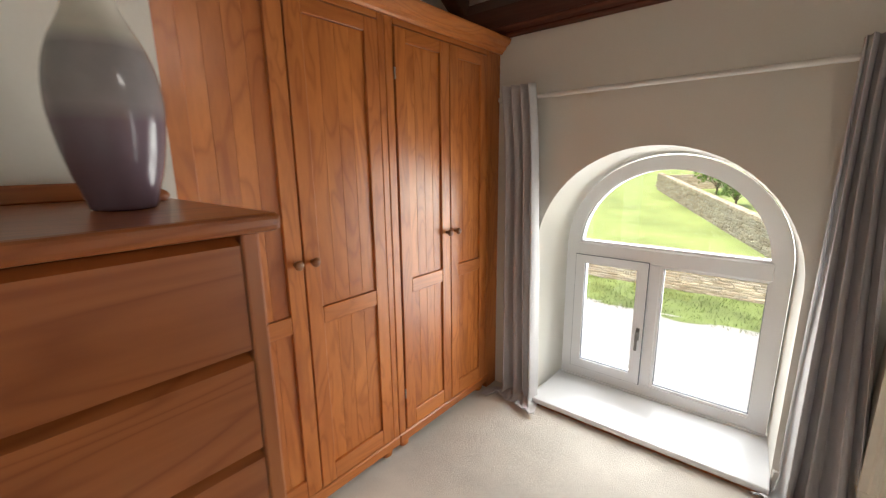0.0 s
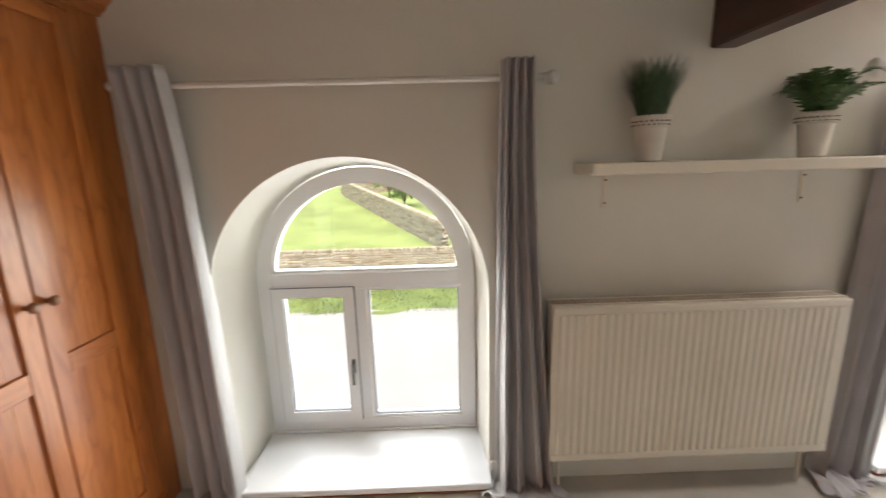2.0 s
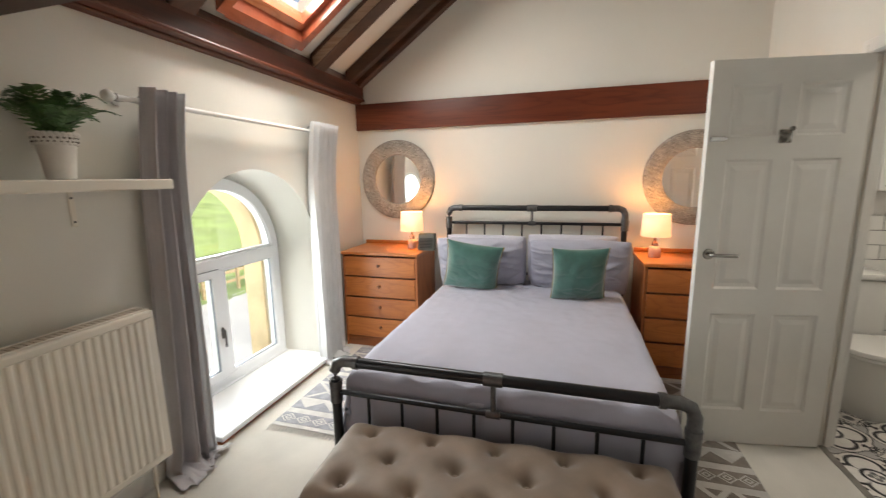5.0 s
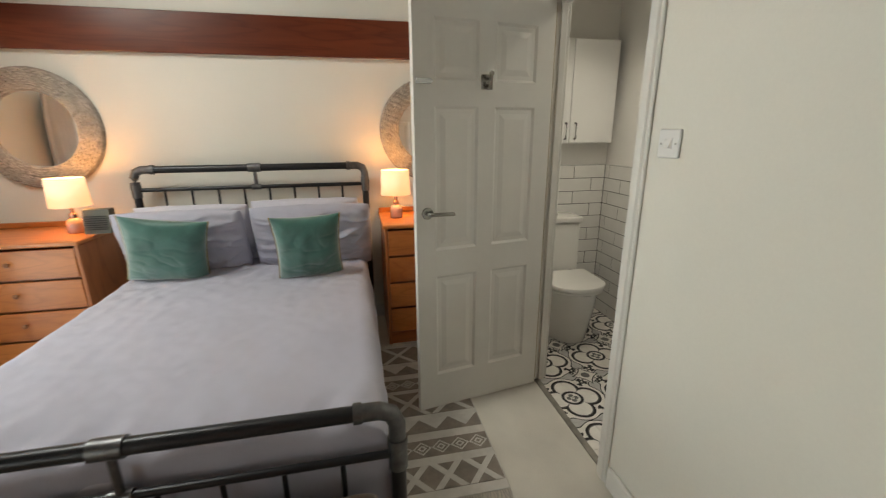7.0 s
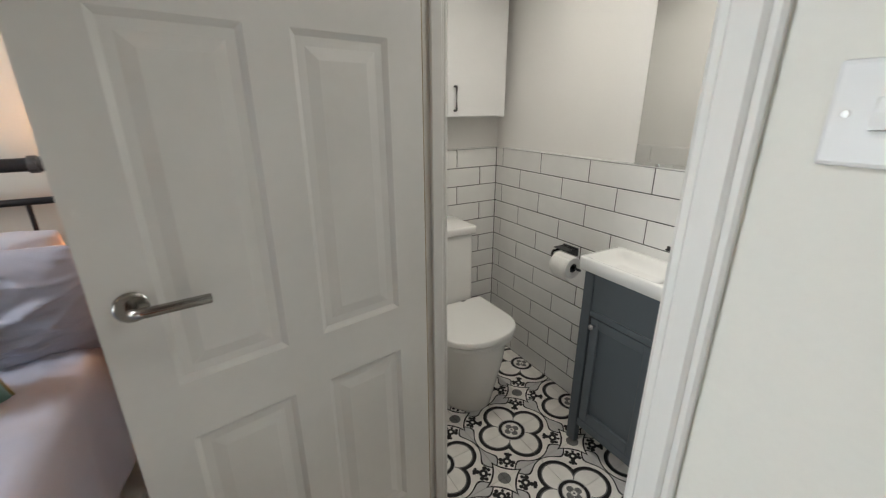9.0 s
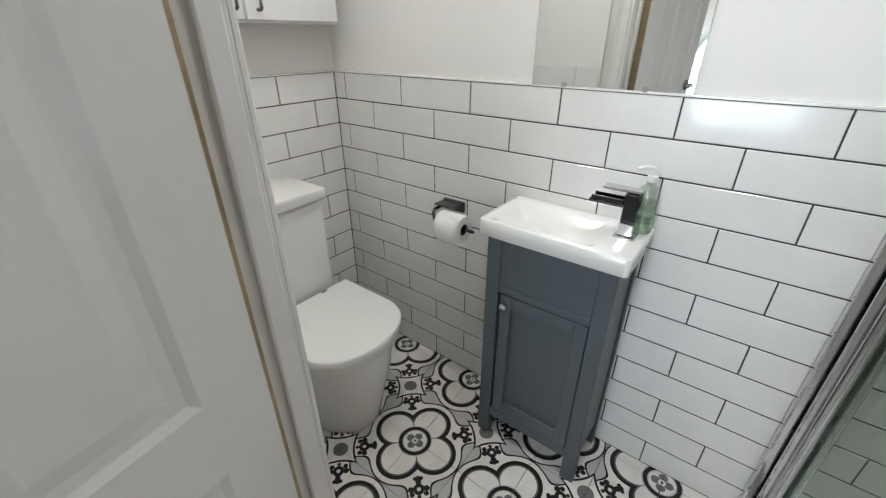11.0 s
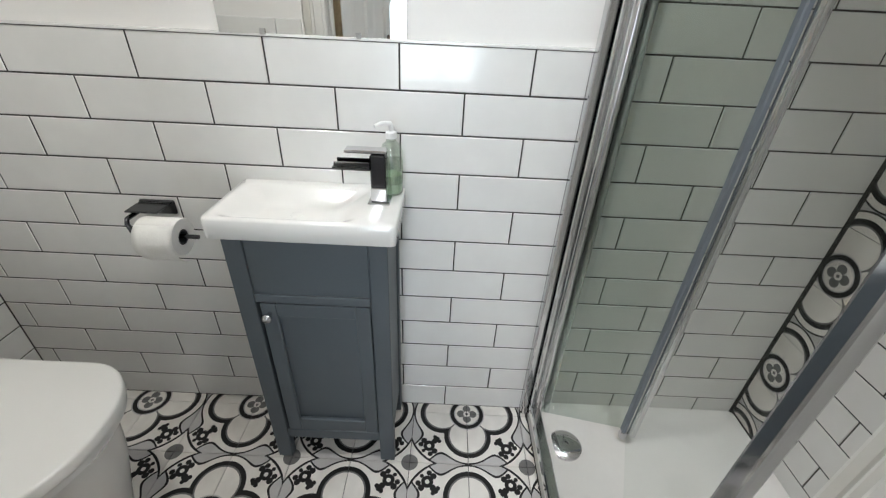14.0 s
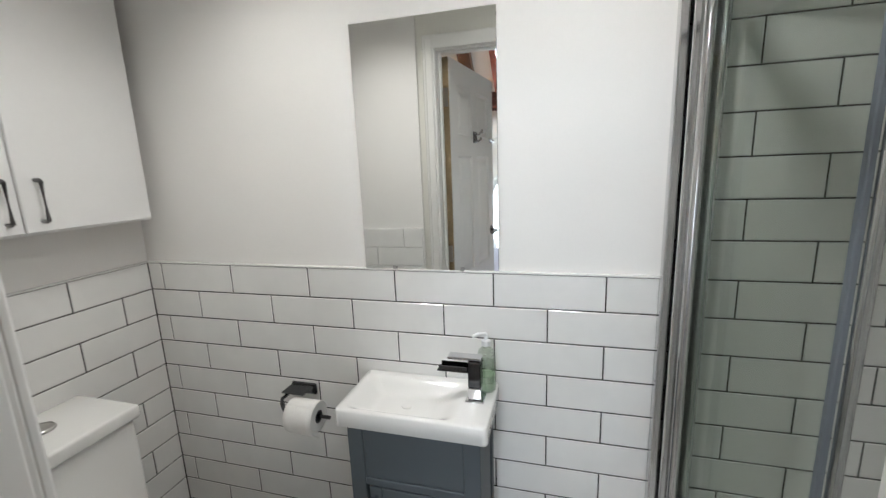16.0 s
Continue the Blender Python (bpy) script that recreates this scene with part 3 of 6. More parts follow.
# ---- windows ----
def window(name, cx):
    win = thing(name, "white plastic round-headed window with an opening lower light", "", kind="structure")
    half, spring, low, y0, y1 = 0.57, 0.953, 0.054, 3.0, 3.075
    part("frame", ring_prism(B(), arch(cx, half, spring, low), arch(cx, half - 0.075, spring, low + 0.076), y0, y1), UPVC, win, smooth=35)
    part("beading", ring_prism(B(), arch(cx, half - 0.075, spring + 0.012, 0.982), arch(cx, half - 0.09, spring + 0.012, 0.997), y0 + 0.012, y1 - 0.01), UPVC, win, smooth=35)
    part("transom", box(B(), cx - half + 0.07, cx + half - 0.07, y0 - 0.004, y1 - 0.002, 0.893, 0.984, 0.006), UPVC, win)
    mx = cx - 0.035
    part("mullion", box(B(), mx - 0.045, mx + 0.03, y0 + 0.002, y1 - 0.004, low + 0.074, 0.895, 0.005), UPVC, win)
    l0, l1, z0, z1 = cx - half + 0.068, mx - 0.034, low + 0.076, 0.905
    sash = part("sash", ring_prism(B(), [(l0, z0), (l0, z1), (l1, z1), (l1, z0)], [(l0 + 0.058, z0 + 0.058), (l0 + 0.058, z1 - 0.05), (l1 - 0.058, z1 - 0.05), (l1 - 0.058, z0 + 0.058)], y0 - 0.016, y0 + 0.05), UPVC, win)
    bm = box(B(), l1 - 0.035, l1 - 0.015, y0 - 0.026, y0 - 0.015, 0.42, 0.50, 0.003)
    box(bm, l1 - 0.033, l1 - 0.017, y0 - 0.045, y0 - 0.024, 0.455, 0.485, 0.003)
    box(bm, l1 - 0.034, l1 - 0.018, y0 - 0.05, y0 - 0.038, 0.36, 0.475, 0.004)
    part("handle", bm, DARK_STEEL, sash, "dull steel casement handle")
    for xa, xb, za, zb, yy in ((l0 + 0.056, l1 - 0.056, z0 + 0.056, z1 - 0.048, y0 - 0.012), (mx + 0.04, cx + half - 0.085, low + 0.086, 0.883, y0 + 0.012)):
        part("seal", ring_prism(B(), [(xa, za), (xa, zb), (xb, zb), (xb, za)], [(xa + 0.006, za + 0.006), (xa + 0.006, zb - 0.006), (xb - 0.006, zb - 0.006), (xb - 0.006, za + 0.006)], yy + 0.006, yy + 0.022), SEAL, win, "grey rubber glazing seal")
    part("sash_seal", ring_prism(B(), [(l0 - 0.004, z0 - 0.004), (l0 - 0.004, z1 + 0.004), (l1 + 0.004, z1 + 0.004), (l1 + 0.004, z0 - 0.004)], [(l0 + 0.004, z0 + 0.004), (l0 + 0.004, z1 - 0.004), (l1 - 0.004, z1 - 0.004), (l1 - 0.004, z0 + 0.004)], y0 - 0.010, y0 + 0.01), SEAL, win, "grey rubber seal round the opening sash")
    r0, r1 = mx + 0.03, cx + half - 0.075
    part("beading", ring_prism(B(), [(r0, low + 0.074), (r0, 0.893), (r1, 0.893), (r1, low + 0.074)], [(r0 + 0.012, low + 0.088), (r0 + 0.012, 0.881), (r1 - 0.012, 0.881), (r1 - 0.012, low + 0.088)], y0 + 0.008, y1 - 0.012), UPVC, win)
    panes = [prism(B(), arch(cx, half - 0.085, spring + 0.012, 0.985)[1:-1], y0 + 0.035, y0 + 0.041), box(B(), l0 + 0.05, l1 - 0.05, y0 + 0.022, y0 + 0.028, z0 + 0.05, z1 - 0.042), box(B(), r0 + 0.008, r1 - 0.008, y0 + 0.035, y0 + 0.041, low + 0.08, 0.885)]
    for bm in panes:
        part("pane", bm, PANE, win).visible_shadow = False
    sill = part("window_sill", box(B(), cx - 0.585, cx + 0.605, 2.56, 3.02, 0.022, 0.055, 0.008, 2), SILL, win, "glossy white low window board")
    # brown strip below the board puts in the shadow under its nose
    part("riser", box(B(), cx - 0.575, cx + 0.595, 2.58, 2.664, 0.0, 0.0215), CHEST_H, win)
    part("trim", box(B(), cx - half + 0.002, cx + half - 0.002, 2.985, 3.0, 0.056, 0.068, 0.003), UPVC, win)
    return win


window("window_1", WIN[0][0] + 0.013)
window("window_2", WIN[1][0] + 0.012)

# skirting along the walls
bm = box(B(), 0.36, 2.13, YW - 0.018, YW - 0.001, 0, 0.10, 0.004)
structure("baseboard", bm, WALL, "cream painted skirting board under the radiator")
structure("baseboard", box(B(), X1 - 0.018, X1 - 0.001, Y0 + 0.002, YW - 0.002, 0, 0.10, 0.004), WHITE_PAINT, "white painted skirting board behind the bed")
structure("baseboard", box(B(), X0, 2.29, Y0 + 0.001, Y0 + 0.018, 0, 0.10, 0.004), WHITE_PAINT, "white painted skirting board on the partition")


# ---- shower room shell ----
YB, XR, XS, YP, ZT = -1.61, 3.997, 1.505, Y0 - 0.07, 1.205
back = structure("wall_bath_back", box(B(), XS - 0.1, XR + 0.12, YB - 0.12, YB - 0.008, -0.1, 2.42), WALL_BATH, "white wall with metro tiles below and paint above")
side = structure("wall_bath_east", box(B(), XR + 0.008, XR + 0.12, YB - 0.008, YP, -0.1, 2.42), WALL_BATH, "white wall behind the toilet, tiled below")
shw = structure("wall_bath_west", box(B(), XS - 0.12, XS - 0.008, YB - 0.008, YP, -0.1, 2.42), WALL_BATH, "white tiled side wall of the shower")
front = structure("wall_bath_front", box(B(), 3.19, XR + 0.007, YP - 0.012, YP - 0.002, 0, 2.4), WALL_BATH, "white wall beside the door, tiled below")
front2 = structure("wall_bath_front", box(B(), XS - 0.007, 2.265, YP - 0.012, YP - 0.002, 0, 2.4), WALL_BATH, "white tiled wall of the shower beside the door")
structure("ceiling_bath", box(B(), XS - 0.12, XR + 0.12, YB - 0.12, YP - 0.002, 2.38, 2.5), PLASTER, "flat white ceiling of the shower room")
fl = structure("floor_bath", box(B(), XS - 0.1, XR + 0.1, YB - 0.1, Y0 - 0.032, -0.12, -0.006), GROUT, "bed of grout under the patterned floor tiles")
structure("threshold", box(B(), 2.375, 3.08, Y0 - 0.045, Y0 - 0.012, -0.004, 0.006, 0.002), THRESHOLD, "worn metal threshold strip between carpet and tiles")
# the middle fitting goes with the added fill lamp; this ceiling is unseen
for x in (3.30, 2.50, 1.90):
    dl = thing("downlight", "small round recessed ceiling light on the unseen ceiling", "ceiling light", (x, -1.17, 2.38), group="downlights")
    part("rim", lathe(B(), [(0.045, 0.0), (0.047, -0.006), (0.036, -0.008), (0.034, 0.0)], 20), CHROME, dl, smooth=40)
    part("lens", lathe(B(), [(0.033, -0.001), (0.033, -0.003)], 20), glowing("downlight_lens", (1, 0.95, 0.88), 3, (1, 1, 1)), dl)

# door lining, stops and architraves
fr = thing("door_frame", "white painted door lining with moulded architraves", "", kind="structure")
for xa, xb in ((2.331, 2.37), (3.085, 3.124)):
    part("lining", box(B(), xa, xb, YP - 0.012, Y0 + 0.006, 0, 2.05, 0.003), WHITE_PAINT, fr)
part("lining", box(B(), 2.331, 3.124, YP - 0.012, Y0 + 0.006, 2.05, 2.089, 0.003), WHITE_PAINT, fr)
for xa, xb in ((2.37, 2.382), (3.073, 3.085)):
    part("stop", box(B(), xa, xb, YP + 0.0, Y0 - 0.036, 0, 2.05, 0.003), WHITE_PAINT, fr)
part("stop", box(B(), 2.382, 3.073, YP + 0.0, Y0 - 0.036, 2.038, 2.05, 0.003), WHITE_PAINT, fr)
for yy, sgn in ((Y0, 1), (YP - 0.012, -1)):
    for xa, xb in ((2.30, 2.364), (3.091, 3.155)):
        bm = box(B(), xa, xb, min(yy, yy + sgn * 0.014), max(yy, yy + sgn * 0.014), 0, 2.115, 0.004)
        box(bm, xa + 0.012, xb - 0.014, min(yy, yy + sgn * 0.021), max(yy, yy + sgn * 0.021), 0, 2.10, 0.005)
        part("architrave", bm, WHITE_PAINT, fr)
    part("architrave", box(B(), 2.30, 3.155, min(yy, yy + sgn * 0.016), max(yy, yy + sgn * 0.016), 2.056, 2.12, 0.004), WHITE_PAINT, fr)


part("rebate", box(B(), 3.0835, 3.0848, Y0 - 0.018, Y0 + 0.005, 0.01, 2.04), RAW_EDGE, fr, "yellowed unpainted rebate of the lining")

# ---- the open door ----
door = thing("door_1", "white six-panel door standing open, with lever handle", "", (3.086, Y0 + 0.009, 0.008), 99.6, kind="structure")
DW, DH, DT = 0.715, 2.035, 0.038
# local x runs from the hinge, y across the leaf; the face towards the room is y = 0
bm = B()
cols, rows = ((0.095, 0.315), (0.40, 0.62)), ((0.20, 0.755), (0.89, 1.56), (1.67, 1.92))
xs, zs = [0, *cols[0], *cols[1], DW], [0, *rows[0], *rows[1], *rows[2], DH]
for i in range(5):
    for j in range(7):
        if i in (1, 3) and j in (1, 3, 5):
            continue
        box(bm, xs[i], xs[i + 1], 0, DT, zs[j], zs[j + 1])
bmesh.ops.remove_doubles(bm, verts=bm.verts, dist=1e-5)
part("leaf", bm, WHITE_PAINT, door)
for ca, cb in cols:
    for ra, rb in rows:
        bm = B()
        for f0, f1 in ((0.009, 0.0), (DT - 0.009, DT)):
            o = [(ca, ra), (cb, ra), (cb, rb), (ca, rb)]
            def inset(d, o=o, ca=ca, cb=cb, ra=ra, rb=rb):
                return [(ca + d, ra + d), (cb - d, ra + d), (cb - d, rb - d), (ca + d, rb - d)]
            loops = [(inset(0), f1), (inset(0.012), f0), (inset(0.03), f0), (inset(0.055), f0 + (f1 - f0) * 0.65)]
            vs = [[bm.verts.new((a, y, b)) for a, b in lp] for lp, y in loops]
            for p0, p1 in zip(vs, vs[1:]):
                for k in range(4):
                    bm.faces.new((p0[k], p0[(k + 1) % 4], p1[(k + 1) % 4], p1[k]))
            bm.faces.new(vs[-1])
        bmesh.ops.recalc_face_normals(bm, faces=bm.faces)
        part("panel", bm, WHITE_PAINT, door)
part("edge_strip", box(B(), -0.004, 0.0, 0.004, DT - 0.004, 0, DH), RAW_EDGE, door, "yellowed unpainted door edge")
for z in (0.22, 1.0, 1.80):
    bm = tube(B(), [(-0.004, -0.008, z), (-0.004, -0.008, z + 0.09)], 0.006, 8)
    part("hinge", box(bm, -0.005, 0.0, -0.004, 0.03, z, z + 0.09), STEEL, door)
for s in (-1, 1):
    y = 0 if s < 0 else DT
    turn = Matrix.Rotation(radians(90 if s < 0 else -90), 3, "X")
    bm = lathe(B(), [(0.028, 0.0), (0.028, 0.007), (0.025, 0.010)], 24, (DW - 0.055, y, 1.078), turn)
    part("rose", bm, NICKEL, door, smooth=40)
    yy = y + s * 0.045
    bm = tube(B(), [(DW - 0.055, y + s * 0.005, 1.078), (DW - 0.055, yy - s * 0.012, 1.078), (DW - 0.059, yy - s * 0.004, 1.078), (DW - 0.07, yy, 1.078), (DW - 0.175, yy, 1.075)], 0.0095, 10)
    part("lever_handle", bm, NICKEL, door, smooth=50)
HK = DW - 0.355
bm = box(B(), HK - 0.03, HK + 0.03, DT, DT + 0.006, 1.635, 1.70, 0.003)
tube(bm, [(HK, DT + 0.004, 1.68), (HK, DT + 0.03, 1.685), (HK, DT + 0.045, 1.70)], 0.006, 8)
tube(bm, [(HK, DT + 0.004, 1.655), (HK, DT + 0.025, 1.645), (HK, DT + 0.038, 1.655), (HK, DT + 0.04, 1.668)], 0.006, 8)
lathe(bm, [(0.011, 0), (0.011, 0.008)], 12, (HK, DT + 0.052, 1.70), Matrix.Rotation(radians(90), 3, "X"))
part("coat_hook", bm, NICKEL, door, "satin steel double coat hook", smooth=40)
bm = tube(B(), [(DW - 0.085, DT + 0.012, 1.662), (DW - 0.012, DT + 0.012, 1.662)], 0.006, 8)
box(bm, DW - 0.08, DW - 0.01, DT, DT + 0.009, 1.65, 1.674, 0.002)
part("slide_bolt", bm, CHROME, door, "small chrome sliding bolt", smooth=40)

sw = thing("light_switch", "white single rocker light switch plate", "light switch", (2.207, Y0 + 0.001, 1.415))
part("plate", box(B(), -0.045, 0.045, 0, 0.009, -0.044, 0.044, 0.004, 2), PLASTIC, sw)
part("surround", ring_prism(B(), [(-0.016, -0.017), (-0.016, 0.017), (0.016, 0.017), (0.016, -0.017)], [(-0.0125, -0.0135), (-0.0125, 0.0135), (0.0125, 0.0135), (0.0125, -0.0135)], 0.0085, 0.0115), PLASTIC, sw)
part("rocker", prism(B(), [(0.0085, -0.013), (0.0085, 0.013), (0.010, 0.013), (0.0135, 0.001), (0.019, -0.012)], -0.012, 0.012, "x"), PLASTIC, sw)
for x in (-0.031, 0.031):
    part("screw", lathe(B(), [(0.0035, 0), (0.0035, 0.0015)], 10, (x, 0.009, 0), Matrix.Rotation(radians(-90), 3, "X")), STEEL, sw)


# ---- bedroom: fitted wardrobe ----
def wardrobe_door(parent, y0, y1, knob_high):
    """A framed door leaf with two boarded panels; its face is x = 0 towards +x, local z up."""
    z0, z1 = 0.115, 2.078
    leaf = part("door", box(B(), -0.022, -0.014, y0, y1, z0, z1), PINE_V, parent)
    st = 0.068
    for a, b in ((y0, y0 + st), (y1 - st, y1)):
        part("stile", box(B(), -0.0135, 0.006, a, b, z0, z1, 0.0025), PINE_V, leaf)
    for a, b in ((z0, z0 + 0.085), (0.858, 0.928), (z1 - 0.056, z1)):
        part("rail", box(B(), -0.0135, 0.005, y0 + st + 0.0005, y1 - st - 0.0005, a, b, 0.002), PINE_H, leaf)
    n = 4
    w = (y1 - y0 - 2 * st) / n
    for za, zb in ((z0 + 0.086, 0.857), (0.929, z1 - 0.057)):
        for i in range(n):
            part("board", box(B(), -0.0135, -0.006, y0 + st + i * w + 0.0001, y0 + st + (i + 1) * w - 0.0001, za, zb, 0.0009), PINE_V, leaf)
    yk = y1 - 0.033 if knob_high else y0 + 0.033
    bm = lathe(B(), [(0.009, 0), (0.008, 0.012), (0.011, 0.018), (0.018, 0.024), (0.0185, 0.030), (0.013, 0.037), (0.004, 0.039)], 18, (0.006, yk, 1.128), Matrix.Rotation(radians(90), 3, "Y"))
    part("knob", bm, KNOB_WOOD, leaf, "turned dark wooden knob", 60)
    return leaf


XF = -1.14
for y0, seam, y1, nm in ((0.845, 1.269, 1.735, "a"), (1.735, 2.165, 2.555, "b")):
    wr = thing("wardrobe", "honey-coloured pine wardrobe with two boarded doors and turned knobs", "wardrobe", (XF, 0, 0), group="fitted wardrobes")
    bm = box(B(), -0.58, -0.0225, y0, y1, 0.09, 2.112)
    part("carcass", bm, PINE_V, wr)
    a = 0.02 if nm == "a" else 0.05
    for ya, yb in ((y0 + 0.0, y0 + a), (y1 - 0.04, y1)):
        part("pilaster", box(B(), -0.0224, 0.0, ya + 0.001, yb - 0.001, 0.09, 2.112, 0.004), PINE_V, wr)
    part("head_rail", box(B(), -0.0224, 0.0, y0 + a, y1 - 0.04, 2.083, 2.112, 0.003), PINE_H, wr)
    part("plinth", box(B(), -0.0224, 0.008, y0 + 0.001, y1 - 0.001, 0.055, 0.108, 0.006), PINE_H, wr)
    wardrobe_door(wr, y0 + a + 0.004, seam - 0.003, True)
    wardrobe_door(wr, seam + 0.003, y1 - 0.045, False)
    for yk in (y0 + 0.06, y1 - 0.06):
        part("foot", lathe(B(), [(0.020, 0.0), (0.032, 0.012), (0.034, 0.03), (0.024, 0.045), (0.030, 0.055)], 18, (-0.045, yk, 0)), PINE_V, wr, smooth=60)
    for z in (0.30, 1.86):
        part("hinge", tube(B(), [(0.004, y0 + a, z), (0.004, y0 + a, z + 0.05)], 0.004, 8), STEEL, wr)
    bm = prism(B(), [(-0.58, 2.112), (0.004, 2.112), (0.010, 2.124), (0.026, 2.134), (0.032, 2.148), (0.054, 2.162), (0.062, 2.178), (0.060, 2.190), (-0.58, 2.190)], y0, y1 if nm == "a" else YW - 0.003)
    part("cornice", bm, PINE_H, wr)
structure("wardrobe_filler", box(B(), XF - 0.5, XF - 0.012, 2.556, YW - 0.001, 0.0, 2.111), PINE_V, "honey-coloured pine filler strip beside the wardrobe")

# ---- tall chest with the vase ----
tc = thing("tall_chest", "tall brown pine chest of drawers with finger-grip drawers", "chest of drawers", (-0.40, 0.76, 0))
CW, CD, CH = 0.86, 0.575, 1.425
part("side_panel", box(B(), -CD, 0.002, -0.028, 0, 0.0, CH - 0.03, 0.003), CHEST_V, tc)
part("side_panel", box(B(), -CD, 0.002, -CW, -CW + 0.028, 0.0, CH - 0.03, 0.003), CHEST_V, tc)
part("back_panel", box(B(), -CD, -CD + 0.012, -CW + 0.028, -0.028, 0.02, CH - 0.03), CHEST_V, tc)
part("top", box(B(), -CD - 0.01, 0.022, -CW - 0.03, 0.032, CH - 0.03, CH, 0.010, 3), CHEST_H, tc)
part("upstand", box(B(), -CD - 0.01, -CD + 0.008, -CW - 0.01, -0.005, CH, CH + 0.04, 0.004), CHEST_H, tc)
part("plinth", box(B(), -0.03, -0.01, -CW + 0.028, -0.028, 0.0, 0.06), CHEST_H, tc)
zt = CH - 0.046
for k, hgt in enumerate((0.185, 0.185, 0.20, 0.22, 0.24, 0.25)):
    z1 = zt - 0.004 + (0.014 if k == 0 else 0)
    z0 = zt - hgt + 0.004
    d = part("drawer", box(B(), -0.30, -0.018, -CW + 0.03, -0.03, z0 + 0.001, z1 - 0.01), CHEST_H, tc)
    bm = B()
    prism(bm, [(-0.0175, z0), (0.0, z0), (0.0, z1 - 0.013), (-0.0175, z1)], -CW + 0.031, -0.031)
    part("drawer_front", bm, CHEST_H, d)
    part("divider", box(B(), -0.3, -0.022, -CW + 0.028, -0.028, z0 - 0.007, z0 - 0.003), CHEST_H, tc)
    zt -= hgt


def smooth_profile(p, n=5):
    """Rounds a turned outline by a spline through its points."""
    out = []
    for i in range(len(p) - 1):
        q = [Vector((*p[max(0, min(len(p) - 1, i + d))], 0)) for d in (-1, 0, 1, 2)]
        for k in range(n):
            t = k / n
            v = 0.5 * (2 * q[1] + (q[2] - q[0]) * t + (2 * q[0] - 5 * q[1] + 4 * q[2] - q[3]) * t * t + (3 * q[1] - 3 * q[2] + q[3] - q[0]) * t ** 3)
            out.append((v.x, v.y))
    return out + [p[-1]]


vase_profile = [(0.0400, 0.000), (0.0496, 0.004), (0.0560, 0.028), (0.0688, 0.074), (0.0784, 0.129), (0.0824, 0.175), (0.0792, 0.225), (0.0672, 0.271), (0.0496, 0.308), (0.0368, 0.340), (0.0320, 0.386), (0.0344, 0.423), (0.0416, 0.451), (0.0368, 0.450), (0.0272, 0.396), (0.0288, 0.350)]
solid("vase", lathe(B(), smooth_profile(vase_profile), 48, (0, 0, 0)), VASE_M, "tall glossy lilac and cream glazed vase on the chest", "vase", (-0.665, 0.648, CH), smooth=60)
bm = lathe(B(), [(0.006, 0), (0.021, 0.002), (0.025, 0.012), (0.02, 0.022), (0.008, 0.028)], 18)
solid("trinket_dish", bm, CHEST_V, "small round brown wooden trinket beside the vase", "ornament", (-0.80, 0.735, CH), smooth=60)

# ---- radiator, shelf and plants ----
rad = thing("radiator", "cream enamelled double panel radiator on the wall", "radiator", (0.605, 2.51, 0.20))
RW, RH = 1.265, 0.73
bm = B()
n, pitch = 36, (RW - 0.05) / 36
pts = [(0.0, 0.0055)]
for i in range(n):
    x = 0.025 + i * pitch
    pts += [(x, 0.0055), (x + pitch * 0.22, 0.0), (x + pitch * 0.52, 0.0), (x + pitch * 0.74, 0.0055)]
pts += [(RW, 0.0055), (RW, 0.026), (0, 0.026)]
prism(bm, pts, 0.035, RH - 0.035, "z")
part("panel", bm, RADIATOR, rad)
for z in (0.0, RH - 0.036):
    part("header", box(B(), 0, RW, 0.001, 0.027, z, z + 0.036, 0.008, 2), RADIATOR, rad)
# rear panel and top grille are browner than the front panel
part("rear_panel", box(B(), 0.01, RW - 0.01, 0.085, 0.105, 0.0, RH - 0.004, 0.006), BROWN_ENAMEL, rad)
bm = B()
for i in range(60):
    x = 0.02 + i * (RW - 0.04) / 59
    box(bm, x, x + 0.0025, 0.028, 0.084, 0.05, RH - 0.03)
part("fins", bm, RADIATOR, rad)
for x in (0.0, RW - 0.003):
    part("side_cover", box(B(), x, x + 0.003, 0.027, 0.105, 0.01, RH + 0.002), RADIATOR, rad)
bm = B()
for i in range(50):
    x = 0.01 + i * (RW - 0.02) / 50
    box(bm, x, x + 0.0205, 0.030, 0.104, RH - 0.006, RH + 0.003)
part("grille", bm, BROWN_ENAMEL, rad, "brownish slotted top grille")
part("grille_rail", box(B(), 0.0, RW, 0.027, 0.036, RH - 0.006, RH + 0.005), RADIATOR, rad)
part("grille_rail", box(B(), 0.0, RW, 0.098, 0.108, RH - 0.006, RH + 0.005), RADIATOR, rad)
for x in (0.06, RW - 0.06):
    part("pipe", tube(B(), [(x, 0.06, 0.02), (x, 0.06, -0.199)], 0.008, 8), RADIATOR, rad, smooth=50)
for x in (0.2, RW - 0.2):
    part("bracket", box(B(), x, x + 0.03, 0.105, 0.153, 0.05, RH - 0.05), RADIATOR, rad)

sh = thing("wall_shelf", "thick cream lacquered floating wall shelf with screw brackets", "shelf", (0.715, 2.43, 1.47))
part("board", box(B(), 0, 1.27, 0, 0.234, 0, 0.045, 0.006, 2), SHELF, sh)
for x in (0.138, 0.995):
    part("bracket", box(B(), x - 0.011, x + 0.011, 0.228, 0.234, -0.145, -0.001, 0.002), SHELF, sh)
    for z in (-0.028, -0.125):
        part("screw", lathe(B(), [(0.005, 0), (0.004, 0.003)], 10, (x, 0.228, z), Matrix.Rotation(radians(90), 3, "X")), BLACK, sh)


